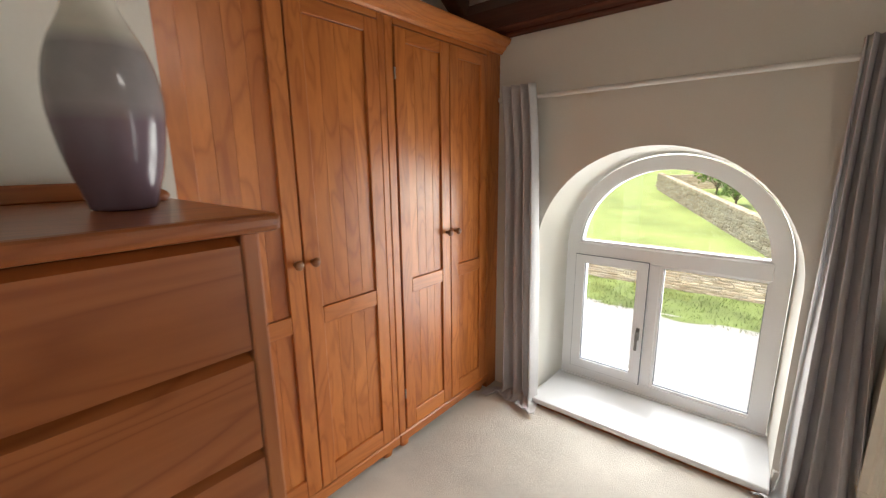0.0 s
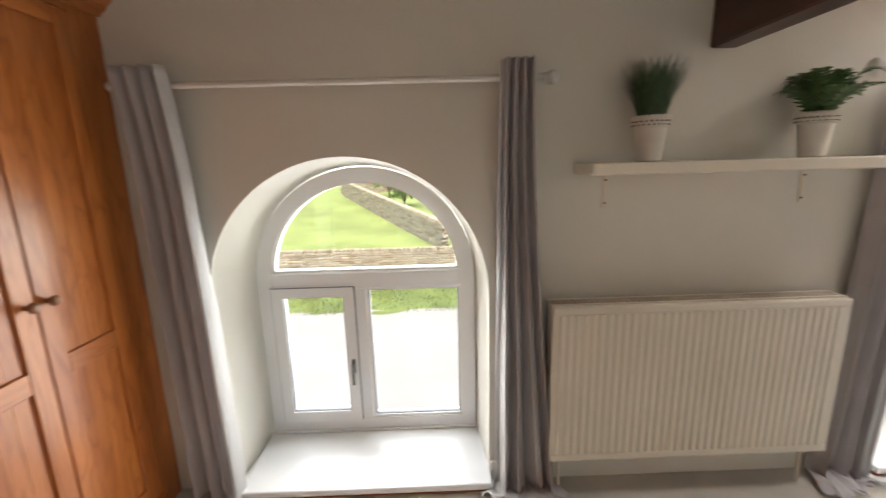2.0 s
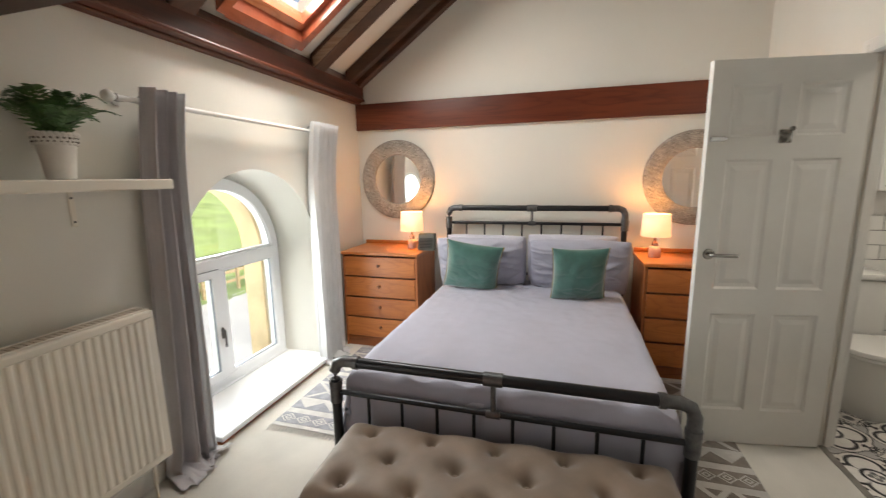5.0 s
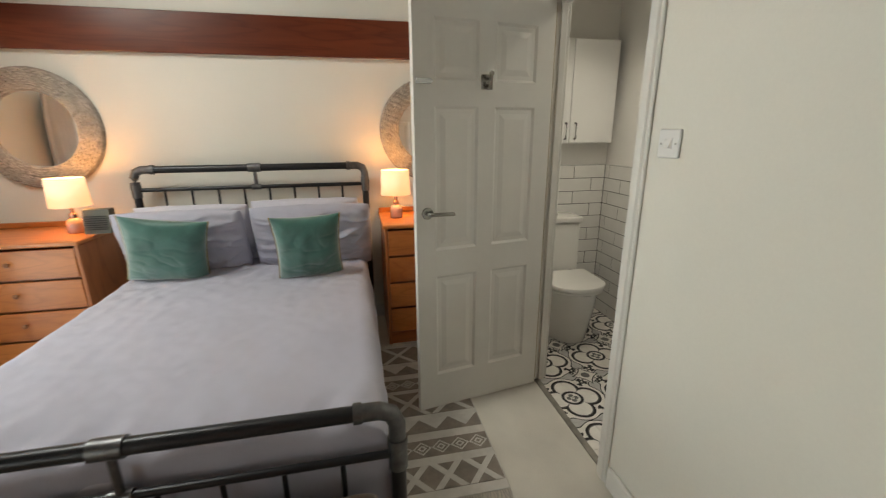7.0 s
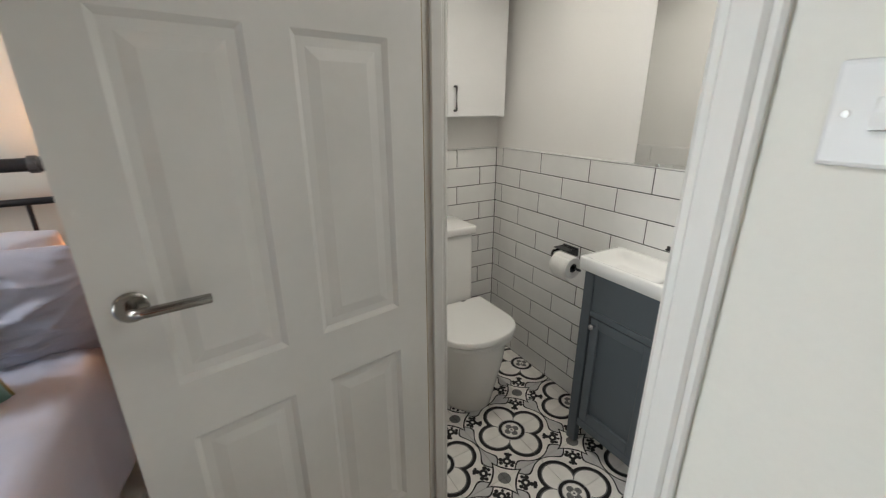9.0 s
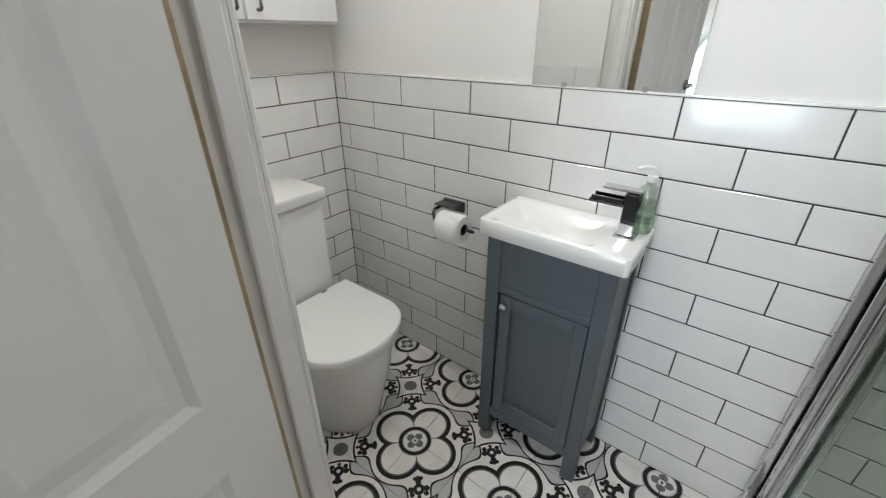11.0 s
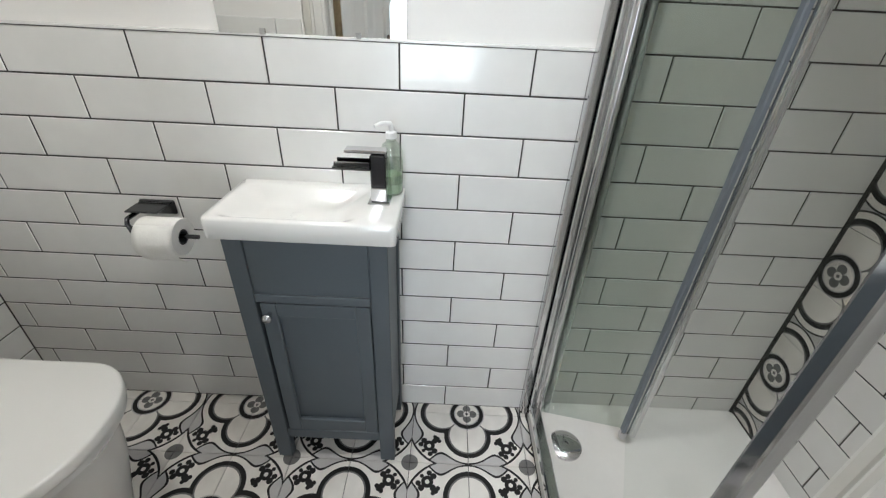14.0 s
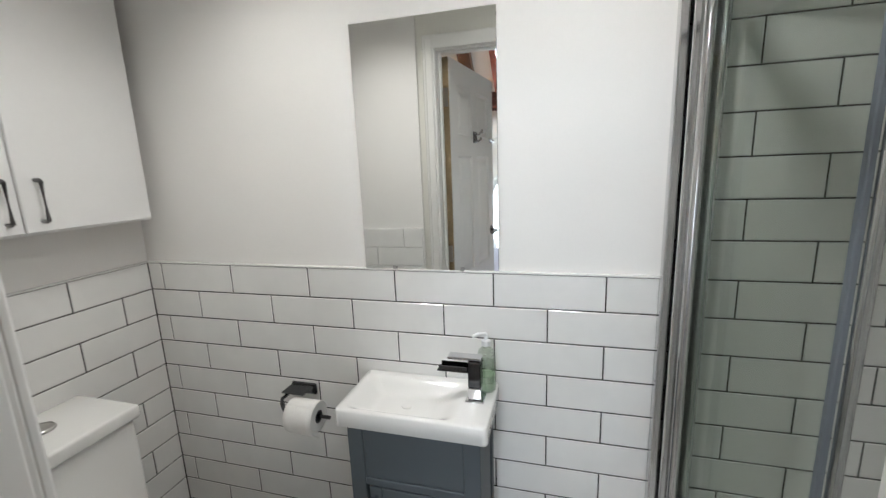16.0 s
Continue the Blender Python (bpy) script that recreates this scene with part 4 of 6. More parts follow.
def pot(name, label, x, y, z):
    p = thing(name, label, "potted plant", (x, y, z), group="plants on the shelf")
    prof = [(0.040, 0.0), (0.044, 0.003), (0.058, 0.125), (0.063, 0.133), (0.064, 0.162), (0.060, 0.162), (0.057, 0.128), (0.052, 0.12)]
    part("pot", lathe(B(), prof, 28), POT, p, "white tin pot with a pierced lace rim", 45)
    bm = B()
    for i in range(22):
        a = 2 * math.pi * i / 22
        bmesh.ops.create_uvsphere(bm, u_segments=6, v_segments=4, radius=0.0095, matrix=Matrix.Translation((0.0625 * math.cos(a), 0.0625 * math.sin(a), 0.164)))
        bmesh.ops.create_uvsphere(bm, u_segments=5, v_segments=3, radius=0.0055, matrix=Matrix.Translation((0.0637 * math.cos(a + 0.14), 0.0637 * math.sin(a + 0.14), 0.146)))
        bmesh.ops.create_uvsphere(bm, u_segments=5, v_segments=3, radius=0.0045, matrix=Matrix.Translation((0.062 * math.cos(a), 0.062 * math.sin(a), 0.128)))
    part("lace_rim", bm, POT, p)
    # dark beads on the band stand in for the shade in its holes
    bm = B()
    for i in range(22):
        for da, z, r in ((0.0, 0.150, 0.0042), (0.14, 0.137, 0.0034)):
            a = 2 * math.pi * i / 22 + da
            bmesh.ops.create_uvsphere(bm, u_segments=6, v_segments=4, radius=r, matrix=Matrix.Translation((0.0642 * math.cos(a), 0.0642 * math.sin(a), z)))
    part("lace_holes", bm, BARK, p, "dark beads painting in the shade of the lace holes")
    part("soil", lathe(B(), [(0.055, 0.138), (0.053, 0.146), (0.02, 0.152)], 18), BARK, p)
    return p


def blade(bm, base, tip, w, bend, n=4):
    base, tip = Vector(base), Vector(tip)
    d = tip - base
    sidev = d.cross(Vector((bend[1], -bend[0], 0.01)))
    sidev = Vector((-bend[1], bend[0], 0)).normalized() if sidev.length < 1e-6 else Vector((-bend[1], bend[0], 0)).normalized()
    prev = None
    for i in range(n + 1):
        t = i / n
        p = base + d * t + Vector((bend[0], bend[1], 0)) * t * t
        ww = w * (1 - t) + 0.0004
        cur = (bm.verts.new(p - sidev * ww), bm.verts.new(p + sidev * ww))
        if prev:
            bm.faces.new((prev[0], prev[1], cur[1], cur[0]))
        prev = cur


rng = random.Random(4)
gp = pot("grass_plant", "dense green artificial grass in a white lace-rimmed pot", 0.972, 2.55, 1.5155)
bm = B()
for i in range(900):
    a, r = rng.uniform(0, 6.283), 0.046 * math.sqrt(rng.random())
    h = rng.uniform(0.15, 0.235)
    lean = 0.25 + 0.75 * r / 0.046
    ca, sa = math.cos(a), math.sin(a)
    blade(bm, (r * ca, r * sa, 0.14), (r * ca * (1 + 0.35 * lean), r * sa * (1 + 0.35 * lean), 0.14 + h), rng.uniform(0.0012, 0.0024), (ca * 0.066 * lean + rng.uniform(-0.012, 0.012), sa * 0.066 * lean + rng.uniform(-0.012, 0.012)))
part("grass_tuft", bm, GRASS_BLADE, gp)
fp = pot("fern_plant", "arching green fern in a white lace-rimmed pot", 1.625, 2.55, 1.5155)
bm = B()
for k in range(38):
    a = k * 2.399 + rng.uniform(-0.2, 0.2)
    out, up = rng.uniform(0.07, 0.205), rng.uniform(0.13, 0.215)
    ca, sa = math.cos(a), math.sin(a)
    if sa > 0.35:
        out = min(out, 0.10)
    pts = []
    for i in range(15):
        t = i / 14
        pts.append(Vector((ca * (0.02 + out * t), sa * (0.02 + out * t), 0.14 + up * math.sin(t * 1.9) * (1.05 - 0.3 * t))))
    tube(bm, pts[::2], 0.0012, 4)
    for i in range(2, 15):
        d = (pts[i] - pts[i - 1]).normalized()
        ln = 0.036 * math.sin(math.pi * min(1, (i + 1.5) / 16)) + 0.004
        for s in (-1, 1):
            sd = (Vector((-sa, ca, 0)) * s * 0.9 + d * 0.55 + Vector((0, 0, rng.uniform(-0.25, 0.05)))).normalized()
            p, w = pts[i], d * 0.0055
            q = p + sd * ln
            f = [bm.verts.new(p - w), bm.verts.new(p + sd * ln * 0.5 - w * 1.2), bm.verts.new(q), bm.verts.new(p + sd * ln * 0.5 + w * 1.2), bm.verts.new(p + w)]
            bm.faces.new(f)
part("fern_fronds", bm, FERN, fp)


# ---- curtains ----
def curtain(label, xa, xb, ba, bb, y, z1, seed, folds=6, amp=0.032, puddle=0.06, edge=0, material=None):
    """A gathered curtain whose heading runs from xa to xb and whose foot runs from ba to bb and lies on the floor."""
    c = thing("curtain", label, "curtain", (0, 0, 0), group="curtains")
    r = random.Random(seed)
    ph = [r.uniform(0, 6.28) for _ in range(8)]
    deep = [r.uniform(0.55, 1.25) for _ in range(2 * folds + 2)]
    nx, nz = 150, 64
    tail = puddle + 0.05
    bm = B()
    grid = []
    for j in range(nz + 1):
        run = (z1 + tail) * j / nz
        t = min(1.0, run / z1)
        over = max(0.0, run - z1 + 0.02)
        row = []
        for i in range(nx + 1):
            s = i / nx
            warp = s + 0.045 * math.sin(6.28 * s + ph[0]) * (0.35 + 0.65 * t) + 0.02 * math.sin(12.1 * s + ph[1] + 2.2 * t) * t
            warp += 0.018 * noise.noise(Vector((s * 3, t * 2.2, seed)))
            cyc = 2 * math.pi * folds * warp
            k = int(max(0, min(2 * folds, 2 * folds * warp)))
            a = amp * (1.0 + (deep[k] - 1.0) * (0.3 + 0.7 * t)) * (0.8 + 0.35 * t)
            w = math.sin(cyc)
            w = math.copysign(abs(w) ** 0.8, w)
            x = (xa + (ba - xa) * t ** 1.3) * (1 - s) + (xb + (bb - xb) * t ** 1.3) * s
            yy = y + a * w + 0.22 * a * math.sin(2.6 * cyc + ph[4] + 1.5 * t) * t + 0.014 * t * noise.noise(Vector((s * 5, t * 3.0, seed + 9)))
            x += 0.16 * a * math.sin(2 * cyc + 0.6)
            zz = z1 * (1 - t)
            yy -= 0.052 * max(0.0, 1 - t / 0.3) ** 2
            sag = max(0.0, (t - 0.90) / 0.10)
            x += 0.02 * sag * noise.noise(Vector((s * 7, t * 20, seed + 3)))
            yy += 0.03 * sag * noise.noise(Vector((s * 6, t * 16, seed + 5)))
            if over > 0:
                f = over / tail
                yy -= 0.75 * f * a * w
                yy -= over * (0.72 + 0.22 * math.sin(5.5 * s + ph[5]))
                x += (s - 0.5) * 0.10 * f + 0.02 * math.sin(ph[6] + 5 * s) * f
                zz = 0.008 + 0.022 * (0.5 + 0.5 * math.sin(4 * s + 5 * f + ph[7])) + 0.02 * abs(noise.noise(Vector((s * 9, f * 3, seed))))
            row.append(bm.verts.new((x, yy, max(0.006, zz))))
        grid.append(row)
    for j in range(nz):
        for i in range(nx):
            if not edge or not (i < 0.16 * nx if edge < 0 else i >= 0.84 * nx):
                bm.faces.new((grid[j][i], grid[j][i + 1], grid[j + 1][i + 1], grid[j + 1][i]))
    sheets = [("cloth", bm, material or CURTAIN)]
    if edge:
        b2 = B()
        lo, hi = (0, int(math.ceil(0.16 * nx))) if edge < 0 else (int(math.ceil(0.84 * nx)), nx)
        g2 = [[b2.verts.new(r[i].co) for i in range(lo, hi + 1)] for r in grid]
        for p, q in zip(g2, g2[1:]):
            for i in range(hi - lo):
                b2.faces.new((p[i], p[i + 1], q[i + 1], q[i]))
        sheets.append(("lining", b2, LINING_BACKLIT))
        bmesh.ops.delete(bm, geom=[v for v in bm.verts if not v.link_faces], context="VERTS")
    for nm, b, mt in sheets:
        cl = part(nm, b, mt, c, "white lining turned out along the edge" if nm == "lining" else "", smooth=180)
        mod = cl.modifiers.new("thickness", "SOLIDIFY")
        mod.thickness = 0.003
    for k in range(folds):
        x = xa + (xb - xa) * (k + 0.5) / folds
        bm = B()
        bmesh.ops.create_cone(bm, cap_ends=False, segments=18, radius1=0.024, radius2=0.024, depth=0.010, matrix=Matrix.Translation((x, y, z1 - 0.055)) @ Matrix.Rotation(radians(90), 4, "Y"))
        ob = part("eyelet", bm, STEEL, c, smooth=60)
        mod = ob.modifiers.new("thickness", "SOLIDIFY")
        mod.thickness = 0.005
    return c


YC = 2.585
curtain("grey lined eyelet curtain gathered beside the wardrobe", -1.07, -0.855, -1.05, -0.80, YC, 1.905, 1, 4, 0.040, 0.10, 1)
curtain("grey lined eyelet curtain gathered between window and radiator", 0.388, 0.51, 0.37, 0.645, YC, 1.905, 2, 4, 0.044, 0.06, -1)
curtain("grey lined eyelet curtain gathered beside the radiator", 1.985, 2.185, 1.90, 2.17, YC, 1.92, 3, 4, 0.042, 0.09, 1)
# all in the white lining cloth, standing in for how backlight whitens it
curtain("eyelet curtain in white cloth, paler for the daylight behind it", 3.27, 3.60, 3.27, 3.58, YC, 1.93, 5, 5, 0.038, 0.08, 0, LINING_BACKLIT)
for xa, xb, z, ends in ((-1.09, 0.555, 1.845, (False, True)), (1.90, 3.66, 1.862, (True, False))):
    rod = thing("curtain_rod", "white painted wooden curtain pole with ball finial", "curtain rod", (0, YC, z), group="curtain poles")
    part("pole", tube(B(), [(xa, 0, 0), (xb, 0, 0)], 0.0125, 14), WHITE_PAINT, rod, smooth=50)
    for x, e, s in ((xa, ends[0], -1), (xb, ends[1], 1)):
        turn = Matrix.Rotation(radians(90 * s), 3, "Y")
        prof = [(0.015, 0), (0.018, 0.006), (0.012, 0.012), (0.016, 0.018), (0.026, 0.028), (0.028, 0.042), (0.02, 0.056), (0.004, 0.062)]
        part("finial", lathe(B(), prof if e else prof[:3], 18, (x, 0, 0), turn), WHITE_PAINT, rod, smooth=60)
        bm = tube(B(), [(x - s * 0.05, 0, 0), (x - s * 0.05, YW - YC - 0.004, 0)], 0.009, 10)
        lathe(bm, [(0.024, 0), (0.022, 0.008)], 16, (x - s * 0.05, YW - YC - 0.001, 0), Matrix.Rotation(radians(90), 3, "X"))
        part("bracket", bm, WHITE_PAINT, rod, smooth=50)

# ---- bed ----
bed = thing("bed", "double bed with black pipe-style metal frame", "bed", (0, 0.99, 0))
HX, FX, HY, FY = 4.09, 2.10, 0.735, 0.745


def elbow(c, d1, d2, r):
    """Three points that round a corner at c between two directions."""
    c, d1, d2 = Vector(c), Vector(d1), Vector(d2)
    return [c + d1 * r, c + (d1 + d2) * r * 0.3, c + d2 * r]


for name, x, w, top, mid, base in (("headboard", HX, HY, 1.235, 1.105, 0.66), ("footboard", FX, FY, 0.672, 0.515, 0.22)):
    fb = part(name, tube(B(), [(x, -w + 0.09, top), (x, w - 0.09, top)], 0.024, 14), BLACK_METAL, bed, smooth=50)
    for s in (-1, 1):
        part("post", tube(B(), [(x, s * w, 0.0), (x, s * w, top - 0.09)], 0.023, 14), BLACK_METAL, fb, smooth=50)
        part("pipe_elbow", tube(B(), [(x, s * w, top - 0.11), (x, s * w, top - 0.05), (x, s * (w - 0.015), top - 0.015), (x, s * (w - 0.05), top), (x, s * (w - 0.11), top)], 0.0265, 14), PIPE_JOINT, fb, smooth=50)
        part("collar", tube(B(), [(x, s * w, top - 0.125), (x, s * w, top - 0.100)], 0.031, 16), PIPE_JOINT, fb, smooth=50)
        part("collar", tube(B(), [(x, s * (w - 0.100), top), (x, s * (w - 0.125), top)], 0.031, 16), PIPE_JOINT, fb, smooth=50)
        part("pipe_tee", tube(B(), [(x, s * w, mid - 0.05), (x, s * w, mid + 0.05)], 0.029, 14), PIPE_JOINT, fb, smooth=50)
    part("rail", tube(B(), [(x, -w, mid), (x, w, mid)], 0.013, 10), BLACK_METAL, fb, smooth=50)
    part("pipe_tee", tube(B(), [(x, -0.04, top), (x, 0.04, top)], 0.030, 14), PIPE_JOINT, fb, smooth=50)
    part("short_post", tube(B(), [(x, 0, top), (x, 0, mid)], 0.012, 10), PIPE_JOINT, fb, smooth=50)
    part("pipe_tee", tube(B(), [(x, -0.03, mid), (x, 0.03, mid)], 0.019, 12), PIPE_JOINT, fb, smooth=50)
    part("lower_rail", tube(B(), [(x, -w, base), (x, w, base)], 0.013, 10), BLACK_METAL, fb, smooth=50)
    for k in range(8):
        y = -w + (k + 1) * 2 * w / 9
        part("spindle", tube(B(), [(x, y, base), (x, y, mid)], 0.008, 8), BLACK_METAL, fb, smooth=50)
for s in (-1, 1):
    part("side_rail", box(B(), FX, HX, s * 0.65 - 0.015, s * 0.65 + 0.015, 0.24, 0.29, 0.004), BLACK_METAL, bed)
part("slat_base", box(B(), FX + 0.05, HX - 0.02, -0.63, 0.63, 0.265, 0.295), BLACK_METAL, bed)
solid("mattress", box(B(), FX + 0.04, HX - 0.03, -0.655, 0.655, 0.296, 0.56, 0.05, 4), LINEN_PALE, "pale sheeted mattress on the bed frame", "mattress", (0, 0.99, 0), smooth=60)


def crumple(x, y, z, s):
    return noise.noise(Vector((x * s, y * s, z * s)))


def duvet():
    bm, nu, nv = B(), 150, 170
    # arc length across the bed: hanging side, rounded edge, flat top
    half, drop, r, top = 0.715, 0.36, 0.07, 0.630
    flat = half - r
    total = 2 * (flat + math.pi / 2 * r + drop)
    grid = []
    for i in range(nu + 1):
        u = i / nu
        x = FX + 0.045 + (3.99 - FX - 0.045) * u
        row = []
        for j in range(nv + 1):
            s = abs(j / nv - 0.5) * total
            sg = -1 if j / nv < 0.5 else 1
            if s < flat:
                y, z, h = s, top, 0.0
            elif s < flat + math.pi / 2 * r:
                a = (s - flat) / r
                y, z, h = flat + r * math.sin(a), top - r + r * math.cos(a), 0.0
            else:
                h = s - flat - math.pi / 2 * r
                y, z = half + 0.05 * h + 0.018 * math.sin(16 * x + sg) * min(1, h / 0.12), top - r - h
            soft = 0.012 * crumple(x, sg * y, 0, 1.8) + 0.0035 * crumple(x, sg * y, 3, 6.5) + 0.0026 * crumple(x, sg * y, 7, 19)
            soft += 0.0045 * (1 - abs(crumple(x * 1.4, sg * y * 0.8, 11, 4.0))) ** 9 * max(0.0, crumple(x, sg * y, 30, 2.5) + 0.2) + 0.013 * max(0.0, (x - 3.0) / 0.6) * crumple(x, sg * y, 17, 13) + 0.004 * max(0.0, (x - 3.2) / 0.6) * crumple(x, sg * y, 19, 30)
            end = max(0.0, (FX + 0.30 - x) / 0.27)
            dip = 0.030 * end ** 2.2
            ripple = 0.013 * end * (0.5 + crumple(x, sg * y, 40, 4)) * math.sin(38 * sg * y + 3 * crumple(x, sg * y, 1, 3))
            row.append(bm.verts.new((x + 0.01 * crumple(y, z, 2, 5), sg * (y + 0.006 * crumple(x, z, 5, 7)), max(0.2, z + (soft - dip + ripple if h == 0 else 0.3 * soft - dip * 0.4)))))
        grid.append(row)
    for i in range(nu):
        for j in range(nv):
            bm.faces.new((grid[i][j], grid[i + 1][j], grid[i + 1][j + 1], grid[i][j + 1]))
    # the foot end folds down inside the foot rail
    last = grid[0]
    for k in range(1, 9):
        cur = [bm.verts.new((FX + 0.045 - 0.004 * k + 0.012 * crumple(v.co.y, k * 0.1, 0, 6), v.co.y, max(0.2, v.co.z - k * 0.042 * (1 if v.co.z > 0.45 else 0.1)))) for v in grid[0]]
        for j in range(nv):
            bm.faces.new((last[j], last[j + 1], cur[j + 1], cur[j]))
        last = cur
    bmesh.ops.recalc_face_normals(bm, faces=bm.faces)
    return bm


dv = solid("duvet", duvet(), LINEN, "lilac-grey cotton duvet spread smooth over the bed", "duvet", (0, 0.99, 0), smooth=180)
dm = dv.modifiers.new("thickness", "SOLIDIFY")
dm.thickness, dm.offset = 0.02, -1


def cushion(w, h, t, seed, pinch=0.10, n=64, creased=0.0, rounded=0.0):
    """A stuffed square: local x across, z up, y through."""
    bm = B()
    sides = []
    for s in (-1, 1):
        grid = []
        for i in range(n + 1):
            row = []
            for j in range(n + 1):
                u, v = 2 * i / n - 1, 2 * j / n - 1
                e = max(0.0, (1 - abs(u) ** 2.6)) ** 0.55 * max(0.0, (1 - abs(v) ** 2.6)) ** 0.55
                px = u * (1 - pinch * (1 - u * u) * 0 - pinch * (v * v) ** 0.0 * (1 - v * v) * abs(u) ** 3)
                pz = v * (1 - pinch * (1 - u * u) * abs(v) ** 3)
                k = crumple(u * 1.6 + seed, v * 1.6, s, 1.3) * 0.13 + crumple(u * 4 + seed, v * 4, s, 1.1) * 0.035 - 0.05 * (1 - abs(crumple(u * 1.3 + seed * 2, v * 2.2, s, 1.6))) ** 7
                if creased:
                    a = math.atan2(v, u)
                    rim = (u * u + v * v) ** 0.5
                    k += creased * (0.30 * (1 - abs(crumple(u * 1.1 + seed, v * 3.0, s, 1.5))) ** 8 + 0.16 * crumple(a * 3.2, rim * 0.7, seed, 1.7) * rim + 0.10 * crumple(u * 3 + v * 2, v * 5 - u, seed, 1.6))
                if rounded:
                    px, pz = px * (1 - rounded * (u * v) ** 2 * abs(v)), pz * (1 - rounded * (u * v) ** 2 * abs(u))
                y = s * t / 2 * e * (1 + k) + (0.004 if creased else 0.0015) * crumple(u, v, seed, 9 if creased else 4) * (0.3 + e)
                row.append(bm.verts.new((px * w / 2, y, pz * h / 2)))
            grid.append(row)
        for i in range(n):
            for j in range(n):
                bm.faces.new((grid[i][j], grid[i + 1][j], grid[i + 1][j + 1], grid[i][j + 1]))
        sides.append(grid)
    bmesh.ops.remove_doubles(bm, verts=bm.verts, dist=0.0006)
    bmesh.ops.recalc_face_normals(bm, faces=bm.faces)
    return bm


def lean(ob, x, y, z, tilt, turn=0.0, roll=0.0):
    ob.matrix_basis = pose(x, y, z, 0, 0, 90 + turn) @ pose(0, 0, 0, tilt, 0, 0) @ pose(0, 0, 0, 0, roll, 0)
    return ob


# rear and front pillows lean on the headboard, the velvet cushions on them
for x, y, mat_p, lab, sd, tl, w, h, z in ((3.965, 0.66, LINEN_PALE, "pale lilac cotton pillow leaning on the headboard", 21, -12, 0.72, 0.48, 0.808), (3.97, 1.36, LINEN_PALE, "pale lilac cotton pillow leaning on the headboard", 22, -12, 0.70, 0.46, 0.80),
                                      (3.80, 1.375, LINEN, "lilac-grey cotton pillow with soft creases", 23, -18, 0.74, 0.48, 0.795), (3.80, 0.61, LINEN, "lilac-grey cotton pillow with soft creases", 24, -18, 0.76, 0.48, 0.80)):
    lean(solid("pillow", cushion(w, h, 0.19, sd, 0.03, 64, 1.2, 0.055), mat_p, lab, "pillow", group="pillows on the bed", smooth=180), x, y, z, tl, 0, 0)
for x, y, turn, roll, sd, z, w, h in ((3.585, 1.40, 4, -9, 31, 0.812, 0.43, 0.43), (3.485, 0.615, 6, 1, 32, 0.812, 0.375, 0.435)):
    cu = lean(solid("cushion", cushion(w, h, 0.15, sd, 0.08, 64), GREEN_VELVET, "sea-green velvet scatter cushion with fine gold edging", "cushion", group="green cushions", smooth=180), x, y, z, -19, turn, roll)
    for s in (-1, 1):
        pts = [(s * (w / 2 + 0.001) * (1 - 0.08 * (1 - v * v)), 0, v * h / 2) for v in [k / 12 - 1 for k in range(25)]]
        part("edging", tube(B(), pts, 0.004, 6), GOLD_TRIM, cu, "thin gold braid edging", smooth=60)

# ---- tufted bench ----
bench = thing("ottoman_bench", "taupe velvet ottoman bench with deep-buttoned lid", "bench", (1.828, 0.955, 0), 2.0)
BL, BW = 1.29, 0.43
buttons = [(x, y) for r, x in enumerate((-0.14, 0.0, 0.14)) for y in ([-0.52, -0.26, 0.0, 0.26, 0.52] if r != 1 else [-0.39, -0.13, 0.13, 0.39])]
bm, nx, ny = B(), 54, 140
grid = []
for i in range(nx + 1):
    row = []
    for j in range(ny + 1):
        u, v = 2 * i / nx - 1, 2 * j / ny - 1
        x, y = u * BW / 2, v * BL / 2
        e = (1 - abs(u) ** 8) ** 0.5 * (1 - abs(v) ** 18) ** 0.5
        z = 0.405 + 0.062 * e
        for bx, by in buttons:
            d = math.hypot(x - bx, y - by)
            z -= 0.050 * math.exp(-(d / 0.022) ** 1.3) + 0.022 * math.exp(-(d / 0.070) ** 2)
        fold = abs(((x / 0.14) + (y / 0.13)) % 2 - 1), abs(((x / 0.14) - (y / 0.13)) % 2 - 1)
        z -= 0.0012 * e * (math.exp(-((1 - fold[0]) / 0.16) ** 2) + math.exp(-((1 - fold[1]) / 0.16) ** 2))
        row.append(bm.verts.new((x, y, z + 0.003 * crumple(x, y, 0, 14))))
    grid.append(row)
for i in range(nx):
    for j in range(ny):
        bm.faces.new((grid[i][j], grid[i + 1][j], grid[i + 1][j + 1], grid[i][j + 1]))
rim = grid[0] + [r[-1] for r in grid[1:]] + grid[-1][-2::-1] + [r[0] for r in grid[-2:0:-1]]
low = [bm.verts.new((v.co.x, v.co.y, 0.345)) for v in rim]
for i in range(len(rim)):
    j = (i + 1) % len(rim)
    bm.faces.new((rim[i], rim[j], low[j], low[i]))
bmesh.ops.recalc_face_normals(bm, faces=bm.faces)
lid = part("lid", bm, TAUPE, bench, smooth=60)
for bx, by in buttons:
    bm = B()
    bmesh.ops.create_uvsphere(bm, u_segments=10, v_segments=6, radius=0.011, matrix=Matrix.Translation((bx, by, 0.412)) @ Matrix.Diagonal((1, 1, 0.5, 1)))
    part("button", bm, TAUPE, lid, smooth=180)
part("base", box(B(), -BW / 2 + 0.004, BW / 2 - 0.004, -BL / 2 + 0.004, BL / 2 - 0.004, 0.04, 0.342, 0.012, 2), TAUPE, bench)
